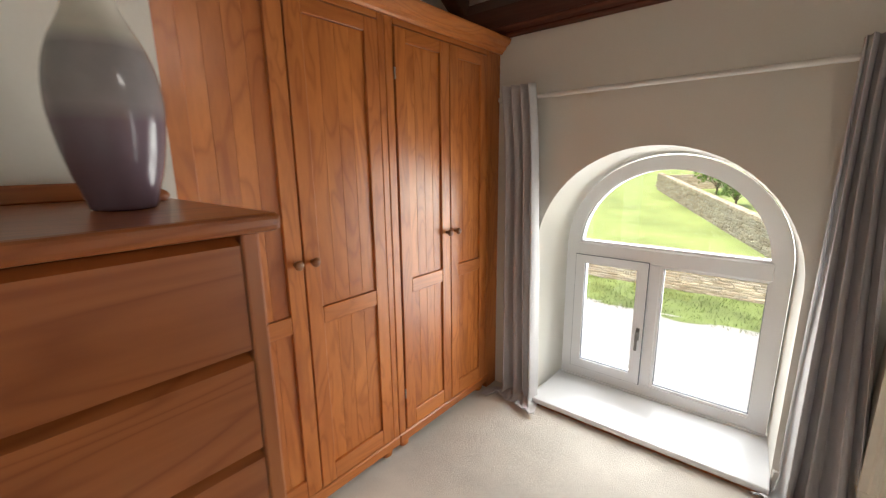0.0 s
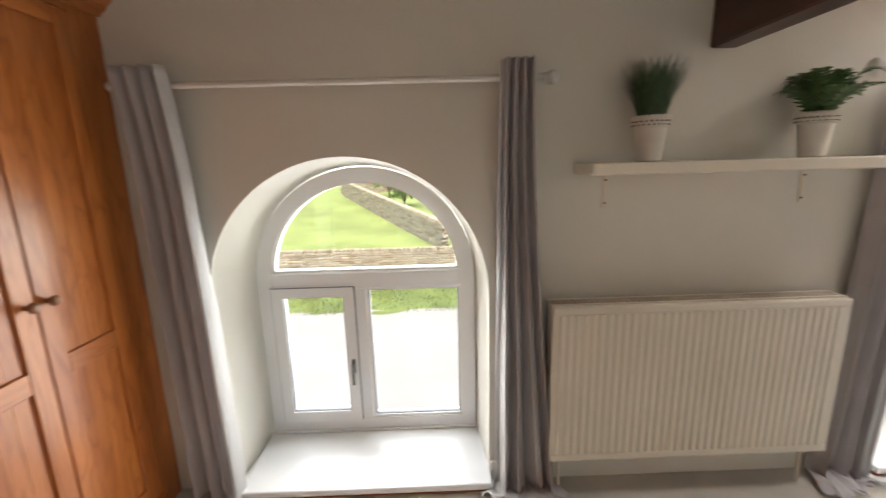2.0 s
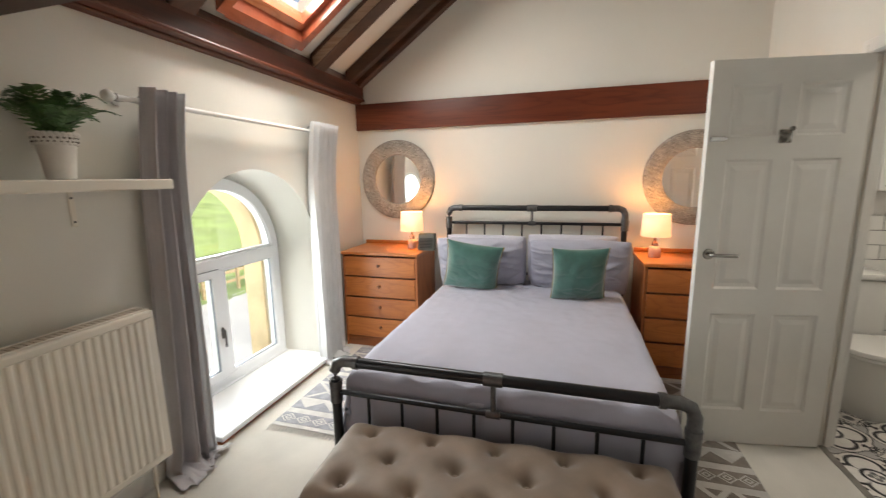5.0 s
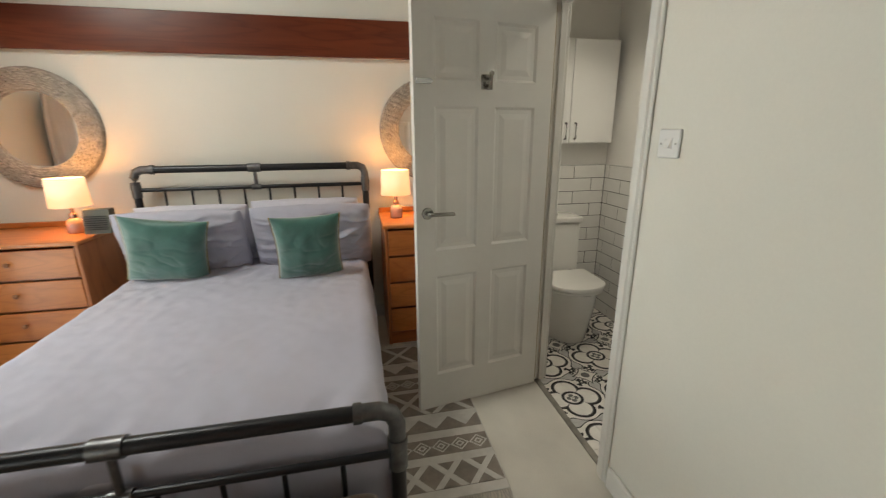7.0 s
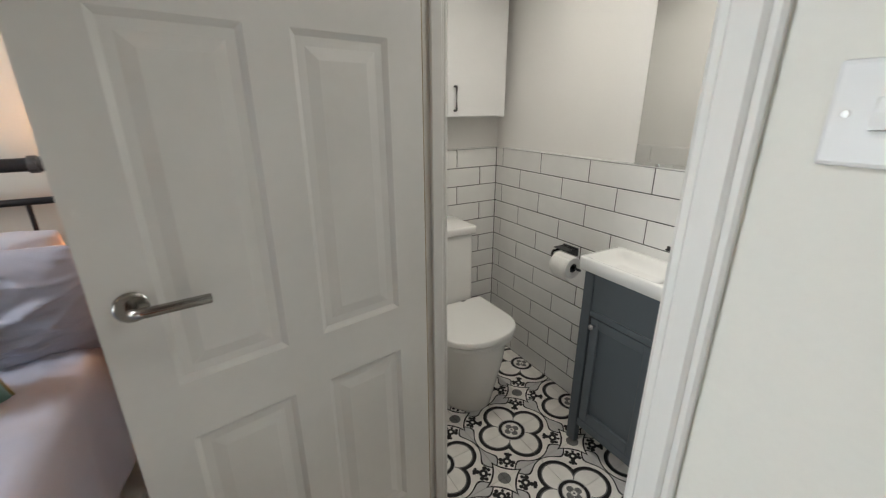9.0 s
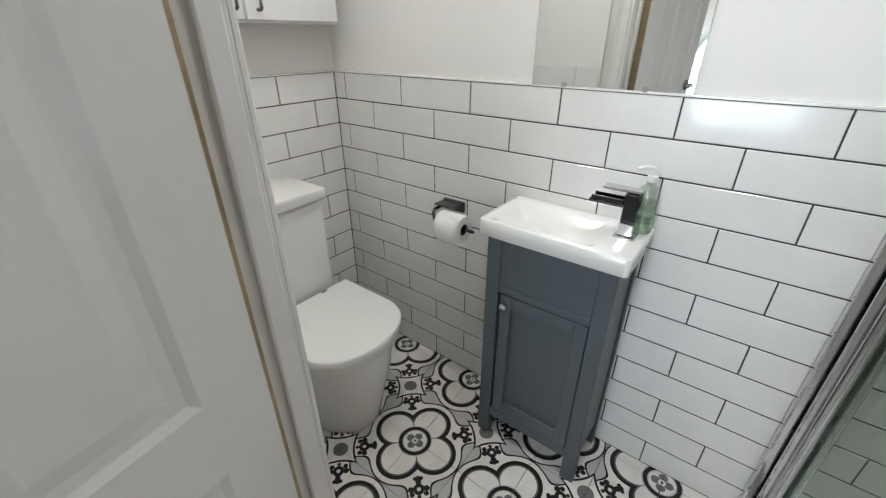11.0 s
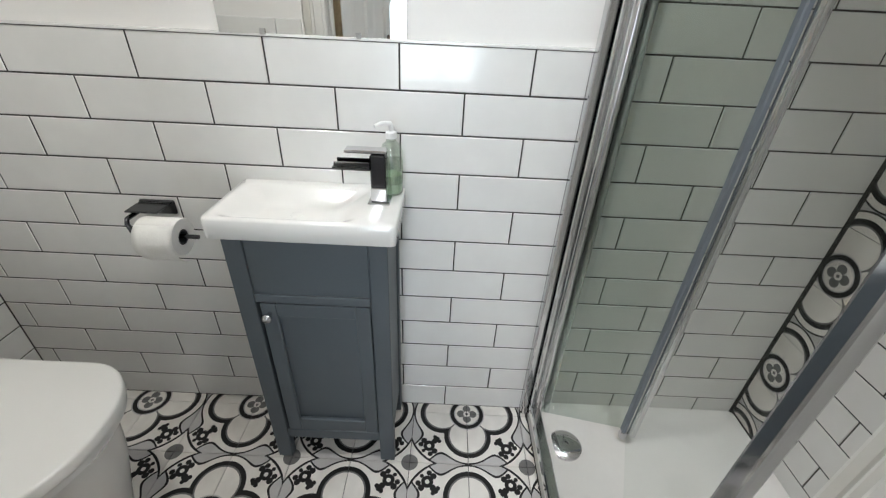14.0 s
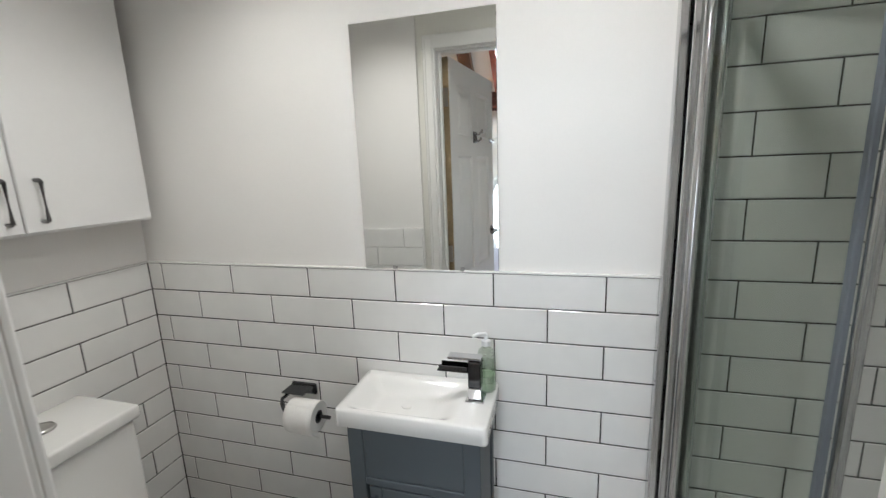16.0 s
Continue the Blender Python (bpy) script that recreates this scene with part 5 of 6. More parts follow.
for x in (-0.17, 0.17):
    for y in (-0.58, 0.58):
        part("foot", lathe(B(), [(0.018, 0), (0.022, 0.04)], 12, (x, y, 0)), BLACK, bench)


# ---- bedside chests ----
def bedside(y0, y1, label):
    c = thing("bedside_chest", label, "chest of drawers", (3.70, 0, 0), group="bedside chests")
    dep, h = 0.50, 0.872
    for a, b in ((y0, y0 + 0.02), (y1 - 0.02, y1)):
        part("side_panel", box(B(), 0.004, dep, a, b, 0.0, h - 0.026, 0.003), CHEST_V, c)
    part("back_panel", box(B(), dep - 0.01, dep, y0 + 0.02, y1 - 0.02, 0.05, h - 0.026), CHEST_V, c)
    part("top", box(B(), -0.012, dep, y0 - 0.012, y1 + 0.012, h - 0.026, h, 0.007, 2), PINE_H, c)
    part("upstand", box(B(), dep - 0.016, dep, y0 - 0.008, y1 + 0.008, h, h + 0.035, 0.006, 2), PINE_H, c)
    part("plinth", box(B(), 0.02, 0.034, y0 + 0.02, y1 - 0.02, 0.0, 0.085), CHEST_H, c)
    z = h - 0.034
    for k in range(4):
        hh = 0.183
        d = part("drawer", box(B(), 0.012, 0.3, y0 + 0.022, y1 - 0.022, z - hh + 0.016, z - 0.012), CHEST_H, c)
        part("drawer_front", box(B(), 0.0, 0.0115, y0 + 0.0215, y1 - 0.0215, z - hh + 0.006, z - 0.006, 0.003), PINE_H, d)
        part("shadow_rail", box(B(), 0.006, 0.25, y0 + 0.02, y1 - 0.02, z - hh, z - hh + 0.004), CHEST_H, c)
        bm = lathe(B(), [(0.008, 0), (0.007, 0.008), (0.013, 0.013), (0.014, 0.019), (0.008, 0.023)], 14, (0.0, (y0 + y1) / 2, z - hh / 2 + 0.01), Matrix.Rotation(radians(-90), 3, "Y"))
        part("knob", bm, KNOB_WOOD, d, smooth=60)
        z -= hh + 0.004
    return c


bedside(1.905, 2.61, "honey pine bedside chest with four drawers, by the window")
bedside(-0.56, 0.155, "honey pine bedside chest with four drawers, behind the door")


def table_lamp(x, y):
    lp = thing("table_lamp", "lit table lamp with blush base and cream drum shade", "table lamp", (x, y, 0.8725), group="bedside lamps")
    part("base", lathe(B(), [(0.040, 0.0), (0.044, 0.004), (0.044, 0.055), (0.036, 0.082), (0.020, 0.092)], 28), PINK_GLASS, lp, "blush glazed bottle base", 50)
    part("neck", lathe(B(), [(0.021, 0.092), (0.022, 0.118), (0.012, 0.122), (0.011, 0.158)], 20), COPPER, lp, "copper neck", 50)
    bm = B()
    bmesh.ops.create_cone(bm, cap_ends=False, segments=40, radius1=0.104, radius2=0.096, depth=0.170, matrix=Matrix.Translation((0, 0, 0.250)))
    sd = part("shade", bm, SHADE, lp, "cream cloth drum shade, glowing", 180)
    sm = sd.modifiers.new("thickness", "SOLIDIFY")
    sm.thickness = 0.002
    bm = B()
    bmesh.ops.create_uvsphere(bm, u_segments=14, v_segments=8, radius=0.026, matrix=Matrix.Translation((0, 0, 0.215)))
    part("bulb", bm, BULB, lp, smooth=180)
    lamp("table_lamp_light", "POINT", 1.5, pose(x, y, 0.8725 + 0.315), (1.0, 0.43, 0.12), radius=0.04)
    lamp("table_lamp_light", "POINT", 0.45, pose(x, y, 0.8725 + 0.20), (1.0, 0.43, 0.12), radius=0.03)


table_lamp(3.955, 2.035)
table_lamp(3.955, 0.050)
rd = thing("radio", "small dark bedside radio with a sloping front", "radio", (3.93, 1.885, 0.8725))
part("case", prism(B(), [(-0.05, 0), (0.04, 0), (0.04, 0.145), (-0.025, 0.145)], -0.07, 0.07), RADIO, rd)
bm = B()
for k in range(7):
    z = 0.025 + k * 0.013
    box(bm, -0.0535 + 0.0016 * k * 1.4, -0.048 + 0.0016 * k * 1.4, -0.058, 0.058, z, z + 0.005)
part("grille", bm, BLACK, rd)


def round_mirror(y, z):
    m = thing("round_mirror", "round wall mirror with wide carved whitewashed frame", "mirror", (X1 - 0.001, y, z), group="round mirrors")
    turn = Matrix.Rotation(radians(-90), 3, "Y")
    n, bm = 96, B()
    prof = [(0.232, 0.0), (0.230, 0.022), (0.245, 0.030), (0.285, 0.036), (0.33, 0.034), (0.358, 0.026), (0.370, 0.012), (0.370, 0.0)]
    rings = []
    for k, (r, h) in enumerate(prof):
        ring = []
        for i in range(n):
            a = 2 * math.pi * i / n
            hh = h + (0.005 * math.sin(i * 2.9 + k * 1.7) + 0.004 * noise.noise(Vector((i * 0.7, k * 2.0, y))) if 1 < k < 6 else 0)
            ring.append(bm.verts.new(turn @ Vector((r * math.cos(a), r * math.sin(a), hh))))
        rings.append(ring)
    for a, b in zip(rings, rings[1:]):
        for i in range(n):
            j = (i + 1) % n
            bm.faces.new((a[i], a[j], b[j], b[i]))
    bmesh.ops.recalc_face_normals(bm, faces=bm.faces)
    part("frame", bm, DRIFT_DARK, m, smooth=50)
    bm, rg = B(), random.Random(int(y * 100))
    for ring in range(9):
        r0 = 0.242 + 0.0142 * ring
        count = int(2 * math.pi * r0 / 0.034)
        for k in range(count):
            a = 2 * math.pi * (k + 0.5 * (ring % 2) + rg.uniform(-0.15, 0.15)) / count
            r = r0 + rg.uniform(-0.003, 0.003)
            lift = 0.028 + 0.010 * math.sin(math.pi * (ring + 0.6) / 9.5)
            tl = Matrix.Rotation(a + 1.57 + rg.uniform(-0.35, 0.35), 4, "Z") @ Matrix.Diagonal((rg.uniform(0.014, 0.022), rg.uniform(0.0042, 0.0062), 0.006, 1))
            bmesh.ops.create_uvsphere(bm, u_segments=6, v_segments=4, radius=1, matrix=turn.to_4x4() @ Matrix.Translation((r * math.cos(a), r * math.sin(a), lift)) @ tl)
    part("carving", bm, DRIFT, m, "whitewashed strokes of carved relief", 180)
    part("glass", lathe(B(), [(0.2325, 0.008), (0.2325, 0.014)], 64, (0, 0, 0), turn), MIRROR, m)


round_mirror(2.262, 1.49)
round_mirror(-0.245, 1.47)


# ---- rugs ----
def rug(x0, x1, y0, y1, dark, label, start=0.045):
    r = thing("rug", label, "rug", (0, 0, 0), group="bedside rugs")
    part("base", box(B(), x0, x1, y0, y1, 0.001, 0.009, 0.003), RUG_PALE, r)
    ln = x1 - x0

    def flat(name, shapes, z, material):
        bm = B()
        for sh in shapes:
            bm.faces.new([bm.verts.new((x0 + p, q, z)) for p, q in sh])
        bmesh.ops.recalc_face_normals(bm, faces=bm.faces)
        part(name, bm, material, r)

    def band(a, b, material):
        part("band", box(B(), x0 + a, x0 + b, y0 + 0.006, y1 - 0.006, 0.0092, 0.0106), material, r)

    def diamonds(a, b, n, material):
        w, h, out = (y1 - y0 - 0.02) / n, (b - a) / 2, []
        for i in range(n):
            ym, xm = y0 + 0.01 + (i + 0.5) * w, (a + b) / 2
            for s0, s1 in ((1.0, 0.78), (0.5, 0.26)):
                o = [(xm - h * s0, ym), (xm, ym - w / 2 * s0), (xm + h * s0, ym), (xm, ym + w / 2 * s0)]
                q = [(xm - h * s1, ym), (xm, ym - w / 2 * s1), (xm + h * s1, ym), (xm, ym + w / 2 * s1)]
                out += [(o[k], o[(k + 1) % 4], q[(k + 1) % 4], q[k]) for k in range(4)]
        flat("diamond_band", out, 0.0112, material)

    def triangles(a, b, n, material):
        w = (y1 - y0 - 0.02) / n
        flat("triangle_band", [((a, y0 + 0.01 + i * w), (a, y0 + 0.01 + (i + 1) * w), (b, y0 + 0.01 + (i + 0.5) * w)) for i in range(n)], 0.0114, material)

    def lattice(a, b, n, material):
        w, t, out = (y1 - y0 - 0.02) / n, 0.036, []
        for i in range(n):
            ya, yb = y0 + 0.01 + i * w, y0 + 0.01 + (i + 1) * w
            out += [((a, ya), (a, ya + t), (b, yb), (b, yb - t)), ((a, yb), (a, yb - t), (b, ya), (b, ya + t))]
        flat("lattice_band", out[::2], 0.0114, material)
        flat("lattice_band", out[1::2], 0.0118, material)

    if start > 0.2:
        band(0.05, 0.19, dark)
        lattice(0.05, 0.19, 6, RUG_PALE)
    a = start
    while a + 0.10 < ln:
        band(a - 0.012, a + 0.097, dark)
        diamonds(a, a + 0.085, 10, RUG_PALE)
        if a + 0.5 < ln:
            band(a + 0.150, a + 0.245, dark)
            triangles(a + 0.245, a + 0.165, 6, RUG_PALE)
            band(a + 0.285, a + 0.485, dark)
            lattice(a + 0.285, a + 0.485, 4, RUG_PALE)
        a += 0.53
    rg = random.Random(int(y0 * 100) + 7)
    for xe, s in ((x0, -1), (x1, 1)):
        bm, y = B(), y0 + 0.004
        while y < y1:
            tube(bm, [(xe, y, 0.006), (xe + s * 0.02, y + rg.uniform(-0.004, 0.004), 0.005), (xe + s * rg.uniform(0.035, 0.055), y + rg.uniform(-0.008, 0.008), 0.003)], 0.0022, 4)
            y += 0.011
        tagged(part("fringe", bm, RUG_PALE, r, "cream knotted fringe"), kind="stuff")


rug(2.45, 3.66, 1.30, 2.44, RUG_GREY, "pale grey and cream woven rug with fringe, by the window")
rug(2.36, 3.66, -0.24, 0.70, RUG_MID, "cream and taupe patterned woven rug beside the bed", 0.25)


# ---- shower room things ----
wc = thing("toilet", "white close-coupled toilet with closed soft-edged lid", "toilet", (0, -1.145, 0))


def dish(x0, x1, w, n=40, sq=2.15):
    """D-shaped outline (x, y): square at x1, rounded at x0."""
    out = []
    for i in range(n + 1):
        a = math.pi * i / n - math.pi / 2
        c, s = math.cos(a), math.sin(a)
        out.append((x1 - 0.24 - (x1 - 0.24 - x0) * abs(c) ** (2 / sq), w * math.copysign(abs(s) ** (2 / sq), s)))
    return [(x1, -w)] + out + [(x1, w)]


def loft(bm, loops):
    rows = [[bm.verts.new(p) for p in lp] for lp in loops]
    for a, b in zip(rows, rows[1:]):
        for i in range(len(a)):
            j = (i + 1) % len(a)
            bm.faces.new((a[i], a[j], b[j], b[i]))
    bm.faces.new(rows[0])
    bm.faces.new(rows[-1])
    bmesh.ops.recalc_face_normals(bm, faces=bm.faces)
    return bm


lv = []
for z, x0, w in ((0.0, 3.432, 0.158), (0.015, 3.424, 0.163), (0.10, 3.404, 0.170), (0.20, 3.376, 0.180), (0.29, 3.352, 0.188), (0.35, 3.345, 0.192), (0.392, 3.343, 0.193)):
    lv.append([(x, y, z) for x, y in dish(x0, 3.99, w)])
part("pan", loft(B(), lv), CERAMIC, wc, smooth=50)
part("seat", loft(B(), [[(x, y, z) for x, y in dish(3.343 + d, 3.738, 0.195 - d)] for z, d in ((0.394, 0.004), (0.396, 0.001), (0.413, 0.001), (0.4145, 0.004))]), CERAMIC, wc, smooth=50)
part("lid", loft(B(), [[(x, y, z) for x, y in dish(3.338 + d, 3.736, 0.198 - d)] for z, d in ((0.4185, 0.003), (0.420, 0.0), (0.443, 0.0), (0.4475, 0.003), (0.449, 0.009))]), CERAMIC, wc, smooth=50)
for y in (-0.08, 0.08):
    part("hinge", tube(B(), [(3.732, y - 0.012, 0.443), (3.732, y + 0.012, 0.443)], 0.010, 10), CHROME, wc, smooth=50)
part("cistern", box(B(), 3.757, 3.992, -0.158, 0.160, 0.395, 0.805, 0.022, 4), CERAMIC, wc, smooth=50)
cl = part("cistern_lid", box(B(), 3.742, 3.994, -0.164, 0.168, 0.808, 0.85, 0.009, 3), CERAMIC, wc, smooth=50)
part("flush_button", lathe(B(), [(0.032, 0.85), (0.032, 0.856), (0.028, 0.859), (0.027, 0.856), (0.0, 0.856)][:-1], 24, (3.885, 0.0, 0)), STEEL, wc, "chrome dual flush button", 40)

vu = thing("vanity_unit", "blue-grey painted vanity cupboard with one shaker door", "vanity unit", (2.725, -1.61, 0))
VW, VD, VH = 0.375, 0.225, 0.812
for x in (0.0, VW - 0.045):
    for y in (0.004, VD - 0.03):
        part("leg", box(B(), x, x + 0.045, y, y + 0.03, 0.0, VH, 0.002), VANITY, vu)
for x in (0.006, VW - 0.018):
    part("side_panel", box(B(), x, x + 0.012, 0.034, VD - 0.03, 0.10, VH), VANITY, vu)
part("back_panel", box(B(), 0.045, VW - 0.045, 0.006, 0.016, 0.10, VH), VANITY, vu)
part("top_rail", box(B(), 0.0455, VW - 0.0455, VD - 0.026, VD - 0.004, 0.66, VH, 0.002), VANITY, vu)
part("mid_rail", box(B(), 0.0455, VW - 0.0455, VD - 0.028, VD - 0.001, 0.635, 0.659, 0.002), VANITY, vu)
part("bottom_rail", box(B(), 0.0455, VW - 0.0455, VD - 0.026, VD - 0.004, 0.095, 0.135, 0.002), VANITY, vu)
part("floor_board", box(B(), 0.046, VW - 0.046, 0.018, VD - 0.03, 0.10, 0.115), VANITY, vu)
vd = part("door", box(B(), 0.048, VW - 0.054, VD - 0.022, VD - 0.014, 0.139, 0.631), VANITY, vu)
for a, b in ((0.048, 0.086), (VW - 0.092, VW - 0.054)):
    part("stile", box(B(), a, b, VD - 0.0135, VD - 0.001, 0.139, 0.631, 0.002), VANITY, vd)
for a, b in ((0.139, 0.190), (0.592, 0.631)):
    part("rail", box(B(), 0.0865, VW - 0.0925, VD - 0.0135, VD - 0.0015, a, b, 0.002), VANITY, vd)
part("knob", lathe(B(), [(0.006, 0), (0.005, 0.010), (0.012, 0.016), (0.014, 0.021), (0.010, 0.027), (0.002, 0.029)], 18, (VW - 0.075, VD - 0.001, 0.602), Matrix.Rotation(radians(-90), 3, "X")), CHROME, vd, "faceted chrome knob", 60)

bs = thing("basin", "small rectangular white ceramic basin on the vanity", "basin", (2.705, -1.6095, 0.8125))
BWD, BDP = 0.425, 0.235


def rrect(x0, x1, y0, y1, r, z, n=6):
    out = []
    for cx, cy, a0 in ((x1 - r, y1 - r, 0), (x0 + r, y1 - r, 90), (x0 + r, y0 + r, 180), (x1 - r, y0 + r, 270)):
        for i in range(n + 1):
            a = radians(a0 + 90 * i / n)
            out.append((cx + r * math.cos(a), cy + r * math.sin(a), z))
    return out


loops = [rrect(0.01, BWD - 0.01, 0.004, BDP - 0.01, 0.012, 0.0), rrect(0, BWD, 0.001, BDP, 0.014, 0.006), rrect(0, BWD, 0.001, BDP, 0.014, 0.050), rrect(0.003, BWD - 0.003, 0.003, BDP - 0.003, 0.012, 0.055)]
for k in range(13):
    f = k / 12
    d, sink = 0.075 * f ** 1.25, 0.040 * (0.5 - 0.5 * math.cos(math.pi * min(1.0, f * 1.12)))
    loops.append(rrect(0.082 + 1.5 * d, BWD - 0.014 - 1.1 * d, 0.022 + 0.95 * d, BDP - 0.014 - 0.95 * d, 0.03 - 0.012 * f, 0.055 - sink))
part("bowl", loft(B(), loops), CERAMIC, bs, smooth=60)
part("waste", lathe(B(), [(0.016, 0.0135), (0.015, 0.0165), (0.010, 0.017)], 20, (0.255, 0.118, 0)), CERAMIC, bs, "white ceramic waste cover", 40)
tp = thing("basin_tap", "square chrome waterfall basin tap with flat lever", "tap", (2.757, -1.505, 0.868))
part("foot", box(B(), -0.026, 0.026, -0.026, 0.026, 0, 0.006, 0.002), CHROME, tp)
part("pillar", box(B(), -0.0185, 0.0185, -0.0185, 0.0185, 0.006, 0.040, 0.002), CHROME, tp)
# body and spout take darker chrome to paint in dark reflections
part("body", box(B(), -0.018, 0.018, -0.018, 0.018, 0.0405, 0.118, 0.003), DARK_CHROME, tp)
bm = box(B(), 0.0182, 0.105, -0.017, 0.017, 0.083, 0.088, 0.001)
box(bm, 0.0182, 0.100, -0.017, -0.013, 0.088, 0.100, 0.001)
box(bm, 0.0182, 0.100, 0.013, 0.017, 0.088, 0.100, 0.001)
part("spout", bm, DARK_CHROME, tp)
part("lever", box(B(), -0.019, 0.075, -0.017, 0.017, 0.121, 0.128, 0.002), CHROME, tp)
sb = thing("soap_bottle", "clear pump bottle of green hand soap", "soap bottle", (2.735, -1.562, 0.868))
part("bottle", lathe(B(), [(0.024, 0), (0.027, 0.004), (0.027, 0.105), (0.022, 0.122), (0.012, 0.130), (0.012, 0.138)], 24), SOAP_GLASS, sb, smooth=50)
part("soap", lathe(B(), [(0.022, 0.004), (0.0245, 0.007), (0.0245, 0.05)], 24), SOAP, sb, "green liquid soap", 50)
part("label", lathe(B(), [(0.0272, 0.03), (0.0275, 0.03), (0.0275, 0.085), (0.0272, 0.085)], 24), SOAP_GLASS, sb)
bm = lathe(B(), [(0.013, 0.138), (0.013, 0.152), (0.006, 0.155), (0.005, 0.17)], 16)
tube(bm, [(0, 0, 0.172), (0.02, 0.015, 0.175), (0.034, 0.026, 0.17)], 0.005, 8)
part("pump", bm, PLASTIC, sb, smooth=50)

rh = thing("toilet_roll_holder", "smoked chrome wall holder for the toilet roll", "toilet roll holder", (0, YB, 0))
part("back_plate", box(B(), 3.335, 3.43, 0.0015, 0.011, 0.755, 0.795, 0.003), DARK_CHROME, rh)
part("flap", box(B(), 3.34, 3.425, 0.010, 0.075, 0.787, 0.792, 0.002), DARK_CHROME, rh)
bm = tube(B(), [(3.415, 0.01, 0.775), (3.415, 0.085, 0.775), (3.412, 0.094, 0.765), (3.405, 0.095, 0.742), (3.38, 0.095, 0.737), (3.235, 0.095, 0.737)], 0.006, 10)
part("arm", bm, DARK_CHROME, rh, smooth=50)
tr = thing("toilet_roll", "white toilet paper roll with a loose end", "toilet roll", (3.325, YB + 0.095, 0.735))
turn = Matrix.Rotation(radians(90), 3, "Y")
part("paper", lathe(B(), [(0.0215, 0.001), (0.0215, -0.05), (0.048, -0.05), (0.050, -0.047), (0.050, 0.047), (0.048, 0.05), (0.0215, 0.05), (0.0215, 0.002)], 36, (0, 0, 0), turn), PAPER, tr, smooth=40)
# tube is black to put in the dark of its hollow
part("core", lathe(B(), [(0.0165, -0.010), (0.0165, -0.049), (0.0205, -0.049), (0.0205, 0.049), (0.0165, 0.049), (0.0165, 0.010)], 24, (0, 0, 0), turn), BLACK, tr)
bm = B()
rows = []
for i in range(10):
    a = radians(60 - i * 16)
    r = 0.0512 + 0.0006 * i
    rows.append([bm.verts.new((-0.048 + 0.096 * j / 6, r * math.cos(a), r * math.sin(a) - (0.004 * (i - 6) if i > 6 else 0) - (0.006 * abs(j - 3) / 3 if i == 9 else 0))) for j in range(7)])
for a, b in zip(rows, rows[1:]):
    for j in range(6):
        bm.faces.new((a[j], a[j + 1], b[j + 1], b[j]))
part("loose_sheet", bm, PAPER, tr, smooth=180).modifiers.new("thickness", "SOLIDIFY").thickness = 0.0008

cb = thing("wall_cabinet", "white two-door bathroom wall cabinet with bar handles", "cabinet", (3.89, 0, 0))
part("body", box(B(), 0.012, XR - 3.89 - 0.001, -1.577, -0.86, 1.370, 2.075, 0.002), CABINET, cb)
for a, b, k in ((-1.566, -1.217, -1.257), (-1.213, -0.861, -1.180)):
    d = part("door", box(B(), -0.006, 0.0115, a, b, 1.376, 2.070, 0.003), CABINET, cb)
    bm = tube(B(), [(0.0, k, 1.405), (-0.022, k, 1.405), (-0.028, k, 1.407), (-0.028, k, 1.512), (-0.024, k, 1.515), (0.0, k, 1.515)], 0.0055, 8)
    part("handle", bm, DARK_STEEL, d, "brushed steel bar handle", 50)

wm = thing("wall_mirror", "frameless rectangular bathroom mirror on the wall", "mirror", (2.702, YB - 0.0065, 1.208), 0.5)
part("glass", box(B(), 0, 0.412, 0.0, 0.006, 0, 0.70, 0.001), MIRROR, wm)
for x in (0.10, 0.31):
    part("clip", box(B(), x, x + 0.012, 0.0062, 0.009, 0.0, 0.012), CHROME, wm)

# ---- shower enclosure ----
tray = thing("shower_tray", "white stone-resin shower tray with chrome waste", "shower tray", (0, 0, 0))
part("tray", loft(B(), [rrect(XS + 0.001, 2.262, YB + 0.001, YP - 0.014, 0.02, 0.0), rrect(XS + 0.001, 2.262, YB + 0.001, YP - 0.014, 0.02, 0.038), rrect(XS + 0.005, 2.258, YB + 0.005, YP - 0.018, 0.018, 0.042),
                        rrect(XS + 0.06, 2.205, YB + 0.06, YP - 0.07, 0.03, 0.042), rrect(XS + 0.075, 2.19, YB + 0.075, YP - 0.085, 0.03, 0.028), rrect(1.85, 1.95, -1.3, -1.2, 0.03, 0.024)]), TRAY, tray, smooth=40)
part("waste", lathe(B(), [(0.055, 0.026), (0.055, 0.034), (0.048, 0.040), (0.010, 0.042), (0.008, 0.037)], 32, (2.160, -1.446, 0)), CHROME, tray, "round chrome waste cover", 40)
en = thing("shower_enclosure", "chrome-framed folding glass shower door, folded open", "shower enclosure", (0, 0, 0))
for xa, xb, ya, yb in ((2.266, 2.288, YB + 0.001, YB + 0.03), (2.225, 2.264, YB + 0.001, YB + 0.048), (2.186, 2.223, YB + 0.001, YB + 0.034)):
    part("wall_profile", box(B(), xa, xb, ya, yb, 0.043 if xb < 2.262 else 0.004, 1.96, 0.005, 2), CHROME, en)
part("wall_profile", tube(B(), [(2.236, YB + 0.056, 0.05), (2.236, YB + 0.056, 1.95)], 0.013, 14), CHROME, en, smooth=50)
part("wall_profile", tube(B(), [(2.203, YB + 0.044, 0.05), (2.203, YB + 0.044, 1.95)], 0.010, 14), CHROME, en, smooth=50)
part("front_profile", box(B(), 2.225, 2.264, YP - 0.05, YP - 0.013, 0.043, 1.96, 0.005, 2), CHROME, en)
for z in (0.043, 1.93):
    part("track", box(B(), 2.228, 2.262, YB + 0.05, YP - 0.052, z, z + 0.03, 0.004), CHROME, en)
